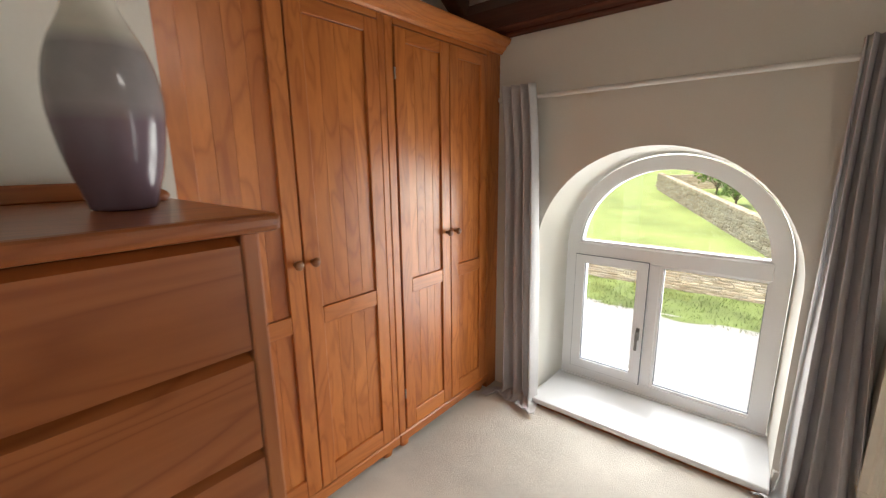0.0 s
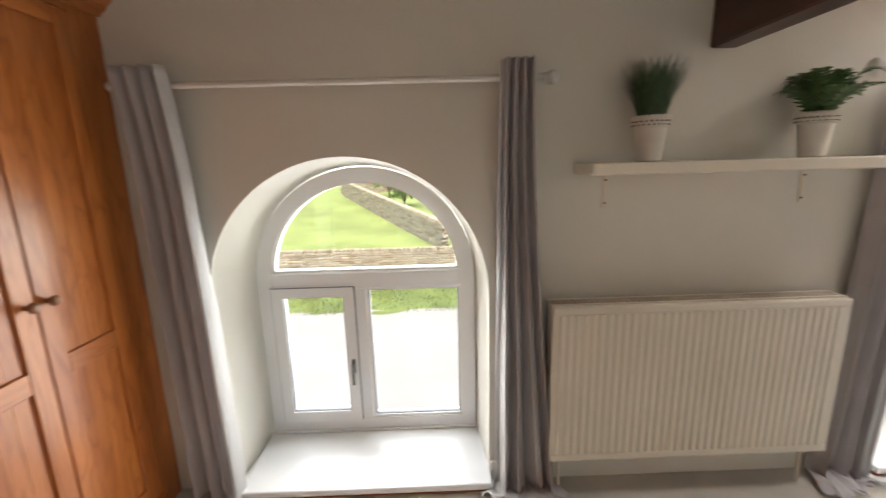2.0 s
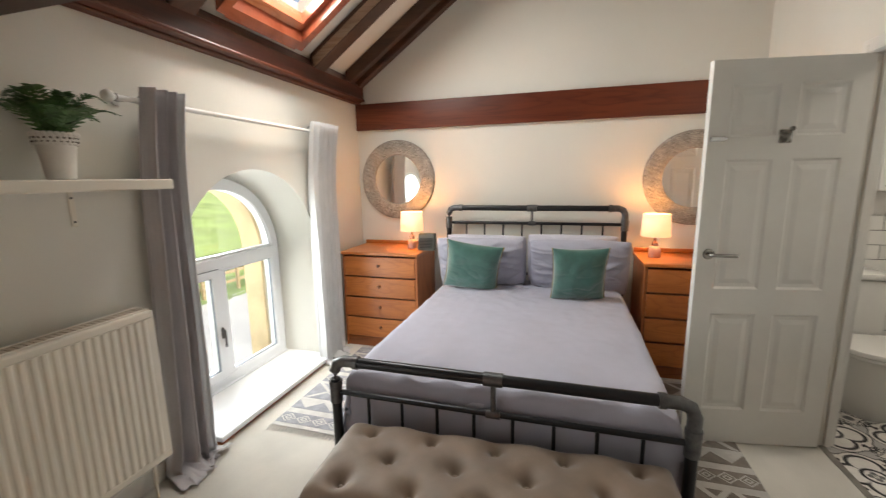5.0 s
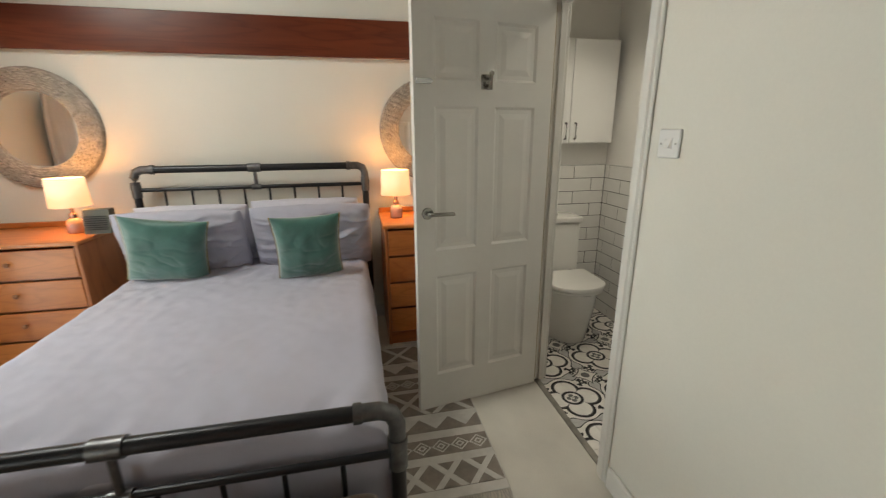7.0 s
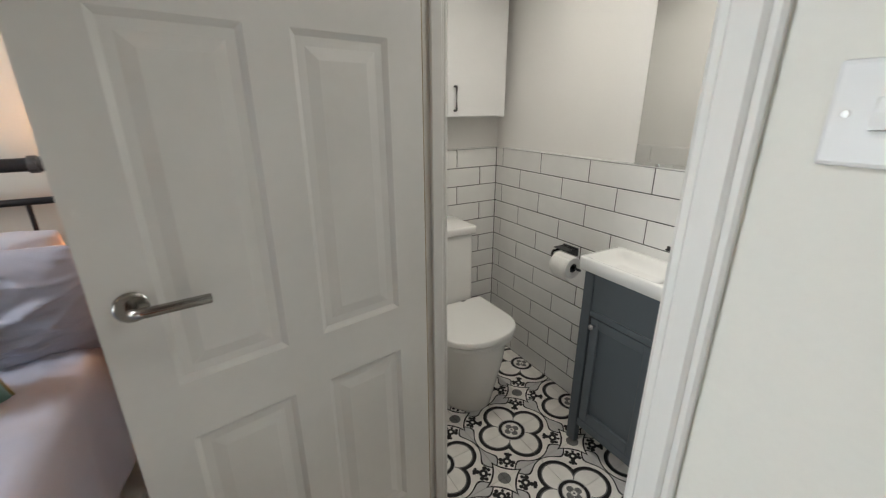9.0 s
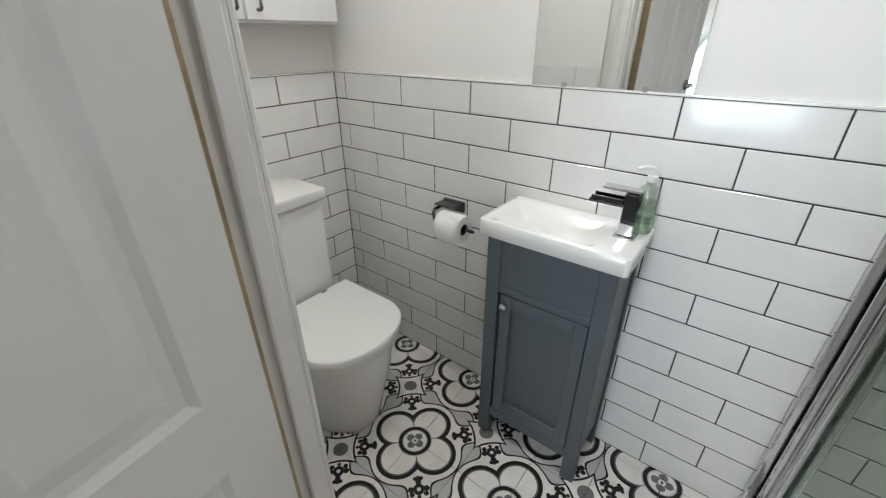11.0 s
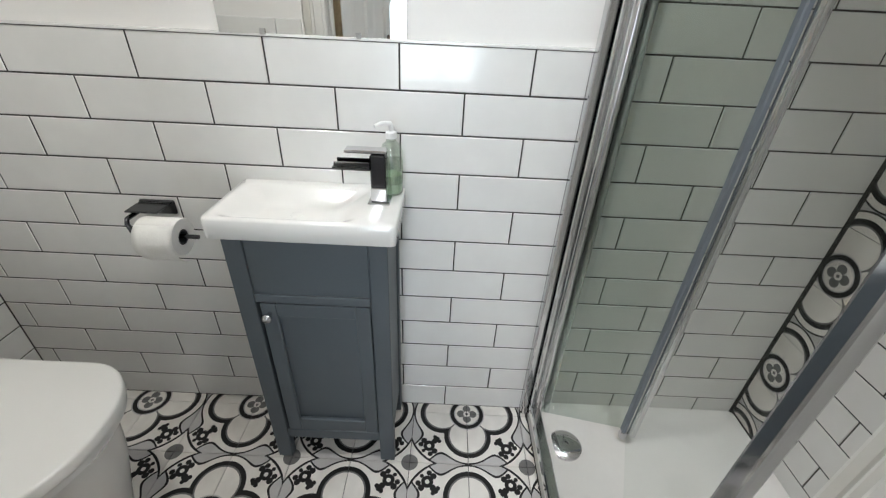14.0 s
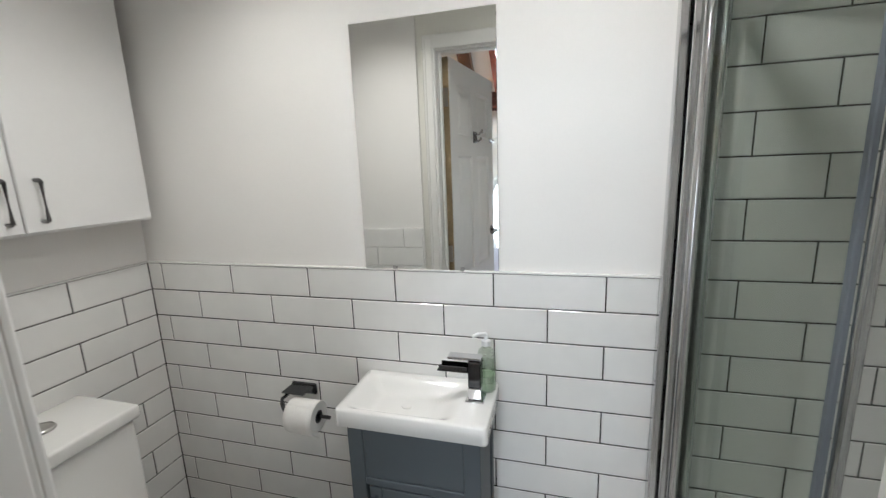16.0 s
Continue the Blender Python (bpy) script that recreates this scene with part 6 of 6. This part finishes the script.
for xa, ya, xb, yb in ((2.232, -1.545, 1.962, -1.492), (1.955, -1.470, 2.168, -0.935)):
    d = Vector((xb - xa, yb - ya, 0))
    nrm = Vector((-d.y, d.x, 0)).normalized() * 0.003
    bm = B()
    prism(bm, [(xa + nrm.x, ya + nrm.y), (xb + nrm.x, yb + nrm.y), (xb - nrm.x, yb - nrm.y), (xa - nrm.x, ya - nrm.y)], 0.075, 1.90, "z")
    gp = part("glass_leaf", bm, SHOWER_GLASS if xa > 2 else CLEAR_GLASS, en, "pale green clear safety glass")
    gp.visible_shadow = False
    e = d.normalized()
    bm = B()
    prism(bm, [(xa + nrm.x, ya + nrm.y), (xb + nrm.x, yb + nrm.y), (xb - nrm.x, yb - nrm.y), (xa - nrm.x, ya - nrm.y)], 1.90, 1.925, "z")
    part("top_rail", bm, CHROME, gp)
for x, y in ((1.957, -1.483),):
    part("hinge_seal", box(B(), x - 0.003, x + 0.012, y - 0.010, y + 0.010, 0.07, 1.925, 0.003), SEAL, en, "grey rubber hinge seal")
    part("hinge_profile", tube(B(), [(x - 0.019, y + 0.012, 0.07), (x - 0.019, y + 0.012, 1.925)], 0.014, 14), CHROME, en, smooth=50)
    part("roller", lathe(B(), [(0.014, 0.04), (0.016, 0.055), (0.010, 0.068)], 14, (x, y, 0)), CHROME, en, smooth=50)
part("edge_profile", box(B(), 2.174, 2.200, -0.935, -0.905, 0.075, 1.925, 0.006, 2), CHROME, en)
part("edge_seal", box(B(), 2.160, 2.173, -0.945, -0.918, 0.075, 1.925, 0.003), SEAL, en, "grey rubber edge seal")
mx = thing("shower_valve", "chrome round shower control on the tiled wall", "shower valve", (1.835, YB + 0.003, 1.79))
turn = Matrix.Rotation(radians(-90), 3, "X")
part("plate", lathe(B(), [(0.040, 0), (0.040, 0.006), (0.034, 0.010)], 28, (0, 0, 0), turn), CHROME, mx, smooth=40)
part("knob", lathe(B(), [(0.018, 0.010), (0.018, 0.038), (0.014, 0.042)], 24, (0, 0, 0), turn), CHROME, mx, smooth=40)


# ---- wall and floor tiles ----
TH, TL, GR = 0.1003, 0.3044, 0.0039
TILES = {}


def tile_mesh(w, h):
    """A glazed tile lying in x and z, with softened edges, its back at y = 0."""
    key = (round(w, 3), round(h, 3))
    if key not in TILES:
        bm, t, c = B(), 0.007, 0.0016
        rows = [[bm.verts.new((x, y, z)) for x, z in ((-w / 2 + d, -h / 2 + d), (w / 2 - d, -h / 2 + d), (w / 2 - d, h / 2 - d), (-w / 2 + d, h / 2 - d))] for y, d in ((0, 0), (t - c, 0), (t, c))]
        for a, b in zip(rows, rows[1:]):
            for i in range(4):
                bm.faces.new((a[i], a[(i + 1) % 4], b[(i + 1) % 4], b[i]))
        bm.faces.new(rows[-1])
        bmesh.ops.recalc_face_normals(bm, faces=bm.faces)
        TILES[key] = mesh_of("tile", bm, TILE)
    return TILES[key]


def tile_run(wall, lo, hi, z_top, rows, first, place):
    """Half-bond courses from z_top down; place maps (along, z) to a pose."""
    for r in range(rows):
        z1 = z_top - r * TH
        z0 = max(z1 - TH, 0.001)
        if z1 - z0 < 0.02:
            continue
        start = first + (TL / 2 if r % 2 else 0)
        a = start - math.ceil((start - lo) / TL) * TL
        while a < hi:
            s, e = max(a, lo), min(a + TL, hi)
            if e - s > 0.012:
                ob = new("tile", tile_mesh(e - s - GR, z1 - z0 - GR))
                ob.parent = wall
                ob.matrix_basis = place((s + e) / 2, (z0 + z1) / 2) @ pose(0, 0, 0, random.uniform(-0.15, 0.15), 0, random.uniform(-0.12, 0.12))
            a += TL


def grout_sheet(name, x0, x1, y0, y1, z0, z1, parent):
    part(name, box(B(), x0, x1, y0, y1, z0, z1), GROUT, parent)


grout_sheet("grout", 2.275, XR + 0.006, YB - 0.0078, YB - 0.0008, 0, ZT - 0.0005, back)
grout_sheet("grout", XS - 0.006, 2.275, YB - 0.0078, YB - 0.0008, 0, 2.379, back)
grout_sheet("grout", XR + 0.0008, XR + 0.0078, YB, YP - 0.013, 0, ZT - 0.0005, side)
grout_sheet("grout", XS - 0.0078, XS - 0.0008, YB, YP - 0.013, 0, 2.379, shw)
tile_run(back, 2.285, XR, ZT, 13, 2.4145, lambda a, z: pose(a, YB - 0.006, z))
tile_run(back, XS + 0.008, 2.282, ZT + 11 * TH, 24, 2.4145 + TL / 2, lambda a, z: pose(a, YB - 0.006, z))
tile_run(side, YB + 0.0006, YP - 0.014, ZT, 13, -1.345, lambda a, z: pose(XR + 0.006, a, z, 0, 0, 90))
tile_run(shw, YB + 0.148, YP - 0.014, ZT + 11 * TH, 24, -1.45, lambda a, z: pose(XS - 0.006, a, z, 0, 0, -90))
tile_run(front, 3.195, XR - 0.008, ZT, 13, 3.30, lambda a, z: pose(a, YP - 0.013, z, 0, 0, 180))
part("tile_trim", box(B(), 2.285, XR - 0.002, YB - 0.0078, YB + 0.0025, ZT, ZT + 0.006, 0.001), TILE, back)
part("tile_trim", box(B(), XR - 0.0025, XR + 0.0078, YB + 0.003, YP - 0.014, ZT, ZT + 0.006, 0.001), TILE, side)

PT = 0.1915


def slab_mesh(w, d, t, material):
    bm = box(B(), -w / 2, w / 2, -d / 2, d / 2, 0, t, 0.0008)
    return mesh_of("tile", bm, material)


floor_tile = slab_mesh(PT - 0.0022, PT - 0.0022, 0.0075, FLOOR_PRINT)
CX, CY = 3.25, -1.19
for i in range(-10, 6):
    for j in range(-4, 5):
        x, y = CX + (i + 0.5) * PT, CY + (j + 0.5) * PT
        xa, xb, ya, yb = max(x - PT / 2, 2.264), min(x + PT / 2, XR + 0.004), max(y - PT / 2, YB - 0.004), min(y + PT / 2, Y0 - 0.042)
        if xb - xa < 0.01 or yb - ya < 0.01:
            continue
        full = xb - xa > PT - 1e-4 and yb - ya > PT - 1e-4
        ob = new("tile", floor_tile if full else slab_mesh(xb - xa - 0.0022, yb - ya - 0.0022, 0.0075, FLOOR_PRINT))
        ob.parent = fl
        ob.location = ((xa + xb) / 2, (ya + yb) / 2, -0.0075)
for k in range(12):
    z0, z1 = 0.045 + k * PT, min(0.045 + (k + 1) * PT, 2.37)
    if z1 - z0 < 0.02:
        break
    ob = new("border_tile", mesh_of("border_tile", box(B(), 0, 0.007, YB + 0.006, YB + 0.143, z0 + 0.001, z1 - 0.001, 0.0008), STRIP_PRINT))
    ob.parent = shw
    ob.location = (XS - 0.006, 0, 0)


# ---- outside ----
GZ = -2.60
for cx in (WIN[0][0] + 0.013, WIN[1][0] + 0.012):
    o = [(cx - 1.25, -2.6)] + [(cx - 1.25 * math.cos(math.pi * i / 28), 1.2 + 1.25 * math.sin(math.pi * i / 28)) for i in range(29)] + [(cx + 1.25, -2.6)]
    bm = ring_prism(B(), o, arch(cx, 0.61 if cx < 1 else 0.545, 0.953, -0.30), 3.162, 3.34)
    structure("outer_reveal", bm, COTSWOLD, "honey limestone outer reveal of the window", 35)


def lie(x, y):
    """Height of the land: level lane, then a lawn that climbs away to the skyline."""
    if y < 11.2:
        return GZ
    if y < 14.4:
        return GZ + 0.10 * (y - 11.2) / 3.2
    t = (y - 14.4) / 26.0
    return GZ + 0.10 + 0.95 + 2.3 * min(1, t) ** 1.1 + 0.10 * math.sin(x * 0.22) * min(1, t) + (0.035 * (y - 40.4) if y > 40.4 else 0)


def land(name, x0, x1, y0, y1, nx, ny, lift, material, label):
    bm = B()
    g = [[bm.verts.new((x0 + (x1 - x0) * i / nx, y0 + (y1 - y0) * j / ny, lie(x0 + (x1 - x0) * i / nx, y0 + (y1 - y0) * j / ny) + lift + 0.03 * noise.noise(Vector((i * 0.6, j * 0.6, 0))) * (lift > 0.01))) for j in range(ny + 1)] for i in range(nx + 1)]
    for i in range(nx):
        for j in range(ny):
            bm.faces.new((g[i][j], g[i + 1][j], g[i + 1][j + 1], g[i][j + 1]))
    return structure(name, bm, material, label, 180)


bm = B()
far = [(-400, -400), (400, -400), (400, 400), (-400, 400)]
bm.faces.new([bm.verts.new((x, y, GZ - 0.03)) for x, y in far])
structure("ground", bm, LAWN, "level grassy ground round the house")
land("road", -60, 60, 3.4, 12.2, 30, 6, 0.0, ROAD, "pale sunlit gravel lane past the house")
bm = B()
g = []
for i in range(241):
    x = -40 + i / 3
    edge = 11.85 + 0.10 * math.sin(x * 0.9) + 0.08 * noise.noise(Vector((x * 1.7, 0, 0)))
    g.append([bm.verts.new((x, edge + (14.45 - edge) * j / 10, GZ + 0.012 + 0.08 * (j / 10) ** 0.7 + (0.05 * noise.noise(Vector((x * 2, j * 0.8, 1))) if j else 0))) for j in range(11)])
for i in range(240):
    for j in range(10):
        bm.faces.new((g[i][j], g[i + 1][j], g[i + 1][j + 1], g[i][j + 1]))
structure("verge", bm, VERGE, "rough grass verge between lane and wall", 180)
bm = B()
rg = random.Random(11)
for k in range(5200):
    x, y = rg.uniform(-9, 6), rg.uniform(11.9, 14.4)
    a, h = rg.uniform(0, 6.28), rg.uniform(0.04, 0.14)
    z = GZ + 0.012 + 0.08 * max(0.0, (y - 11.9) / 2.5) ** 0.7
    w, c, s = rg.uniform(0.006, 0.02), math.cos(a), math.sin(a)
    dx, dy = rg.uniform(-0.08, 0.08), rg.uniform(-0.08, 0.08)
    bm.faces.new([bm.verts.new((x - w * c, y - w * s, z - 0.02)), bm.verts.new((x + w * c, y + w * s, z - 0.02)), bm.verts.new((x + dx, y + dy, z + h))])
solid("verge_grass", bm, VERGE, "tufts of rough grass on the verge", "grass", kind="stuff")
land("lawn", -70, 60, 14.9, 75, 60, 48, 0.0, LAWN, "bright mown lawn rising behind the wall")


def stone_block(sx, sy, sz, rg):
    bm = B()
    bmesh.ops.create_cube(bm, size=1)
    for v in bm.verts:
        v.co = Vector((v.co.x * sx * rg.uniform(0.86, 1.0), v.co.y * sy * rg.uniform(0.8, 1.0), v.co.z * sz * rg.uniform(0.82, 1.0)))
    bmesh.ops.bevel(bm, geom=list(bm.edges), offset=min(sz, sy) * 0.14, segments=1, affect="EDGES")
    return bm


rg = random.Random(5)
BLOCKS = [mesh_of("stone", stone_block(l, 0.30, h, rg), STONE) for l in (0.20, 0.28, 0.38, 0.50) for h in (0.075, 0.075)]
LENS = [0.20, 0.20, 0.28, 0.28, 0.38, 0.38, 0.50, 0.50]


def dry_wall(name, label, p0, p1, height, parts_between, base):
    """A dry-stone wall in courses with upright cope stones; the stretch named is built of single stones."""
    w = thing(name, label, "wall", kind="structure")
    p0, p1 = Vector(p0), Vector(p1)
    d = p1 - p0
    ln, yaw = d.length, math.degrees(math.atan2(d.y, d.x))
    rest, made = B(), 0
    core = B()
    for i in range(24):
        a, b = p0 + d * (i / 24), p0 + d * ((i + 1) / 24)
        n = Vector((-d.y, d.x)).normalized() * 0.11
        za, zb = base(a.x, a.y), base(b.x, b.y)
        lo = [core.verts.new((q.x, q.y, z - 0.3)) for q, z in ((a - n, za), (b - n, zb), (b + n, zb), (a + n, za))]
        hi = [core.verts.new((q.x, q.y, z + height - 0.02)) for q, z in ((a - n, za), (b - n, zb), (b + n, zb), (a + n, za))]
        core.faces.new(hi)
        for k in range(4):
            core.faces.new((lo[k], lo[(k + 1) % 4], hi[(k + 1) % 4], hi[k]))
    part("core", core, STONE, w)
    course = 0
    z = 0.0
    while z < height - 0.02:
        s = rg.uniform(-0.3, 0)
        while s < ln:
            k = rg.randrange(8)
            q = p0 + d * ((s + LENS[k] / 2) / ln)
            zz = base(q.x, q.y) + z + 0.04 + rg.uniform(-0.008, 0.008)
            m = pose(q.x, q.y, zz, rg.uniform(-3, 3), rg.uniform(-2.5, 2.5), yaw + rg.uniform(-4, 4))
            if parts_between[0] < q.x < parts_between[1] and made < 290:
                ob = new("stone", BLOCKS[k])
                ob.parent = w
                ob.matrix_basis = m
                made += 1
            else:
                n0 = len(rest.verts)
                me = BLOCKS[k]
                vs = [rest.verts.new(m @ v.co) for v in me.vertices]
                for f in me.polygons:
                    rest.faces.new([vs[i] for i in f.vertices])
            s += LENS[k] + 0.012
        z += 0.082
        course += 1
    s = 0.0
    while s < ln:
        q = p0 + d * (s / ln)
        t = rg.uniform(0.04, 0.09)
        bm = stone_block(t, 0.32, rg.uniform(0.14, 0.20), rg)
        m = pose(q.x, q.y, base(q.x, q.y) + height + 0.06, 0, rg.uniform(-14, 14), yaw + rg.uniform(-6, 6))
        vs = {v: rest.verts.new(m @ v.co) for v in bm.verts}
        for f in bm.faces:
            rest.faces.new([vs[v] for v in f.verts])
        bm.free()
        s += t + 0.015
    tagged(part("stone_courses", rest, STONE, w), kind="stuff")


dry_wall("dry_stone_wall", "weathered honey-grey dry-stone wall along the lane", (-13, 14.62), (9, 14.62), 1.18, (-4.6, 0.6), lambda x, y: GZ + 0.06)
dry_wall("garden_wall", "grey dry-stone wall climbing across the lawn", (0.4, 15.4), (-6.0, 29.0), 0.95, (5, 6), lambda x, y: lie(x, y) - 0.05)
dry_wall("garden_wall", "grey dry-stone wall behind the lawn", (-6.0, 29.0), (9.0, 34.0), 0.8, (50, 60), lambda x, y: lie(x, y) - 0.05)


def shrub(name, label, x, y, r, h, material, seed, n=420):
    rr = random.Random(seed)
    z = lie(x, y)
    t = thing(name, label, "shrub", (x, y, z), group="garden shrubs")
    bm = tube(B(), [(0, 0, -0.1), (0.03, 0.02, h * 0.3), (0.08, -0.03, h * 0.6)], 0.05, 7)
    for k in range(6):
        a = k * 1.05
        tube(bm, [(0.02, 0.01, h * 0.2), (r * 0.35 * math.cos(a), r * 0.35 * math.sin(a), h * 0.5), (r * 0.6 * math.cos(a), r * 0.6 * math.sin(a), h * 0.75)], 0.02, 5)
    part("trunk", bm, BARK, t)
    bm = B()
    for k in range(n):
        a, b, q = rr.uniform(0, 6.283), rr.uniform(-0.4, 1.4), rr.uniform(0.45, 1.0) ** 0.5
        lump = 0.75 + 0.4 * noise.noise(Vector((math.cos(a) * 2, math.sin(a) * 2, b * 2 + seed)))
        p = Vector((r * q * lump * math.cos(a) * math.cos(b), r * q * lump * math.sin(a) * math.cos(b), h * 0.5 + h * 0.5 * q * lump * math.sin(b)))
        sz = rr.uniform(0.06, 0.16)
        u, v = Vector((rr.gauss(0, 1), rr.gauss(0, 1), rr.gauss(0, 1))).normalized(), Vector((rr.gauss(0, 1), rr.gauss(0, 1), rr.gauss(0, 1))).normalized()
        bm.faces.new([bm.verts.new(p - u * sz), bm.verts.new(p + v * sz * 0.6), bm.verts.new(p + u * sz), bm.verts.new(p - v * sz * 0.6)])
    tagged(part("crown", bm, material, t), kind="stuff")


for x, y, r, h, m, s in ((-1.6, 24.0, 1.0, 1.5, BUSH, 1), (-2.8, 27.5, 1.3, 1.9, BUSH, 2), (0.2, 23.5, 1.1, 1.4, BUSH_RED, 3), (1.4, 25.0, 1.3, 1.7, BUSH_RED, 4), (-3.4, 30.5, 1.3, 1.6, BUSH, 5), (2.2, 21.0, 1.0, 1.3, BUSH, 6), (3.8, 23.0, 1.4, 1.9, BUSH, 7)):
    shrub("shrub", "leafy green shrub behind the garden wall" if m is BUSH else "russet twiggy shrub behind the garden wall", x, y, r, h, m, s)
gate = thing("garden_gate", "small weathered timber gate beside the wall", "gate", (0.95, 17.2, lie(1.0, 17.2)))
for x in (0.0, 0.9):
    part("post", box(B(), x - 0.06, x + 0.06, -0.06, 0.06, -0.2, 1.15, 0.01), plain("weathered_timber", (0.38, 0.34, 0.28), 0.9, var=0.2, fine=40, bump=0.4), gate)
for z in (0.25, 0.55, 0.85):
    part("rail", box(B(), 0.06, 0.84, -0.02, 0.02, z, z + 0.09, 0.006), COTSWOLD, gate)
fence = thing("fence", "pale timber post-and-rail fence beyond the lane", "fence", (6.5, 12.6, GZ))
for k in range(7):
    part("post", box(B(), k * 1.6 - 0.05, k * 1.6 + 0.05, -0.05, 0.05, -0.2, 1.15, 0.008), COTSWOLD, fence)
for z in (0.35, 0.7, 1.0):
    part("rail", box(B(), -0.1, 9.7, 0.052, 0.09, z, z + 0.10, 0.006), COTSWOLD, fence)
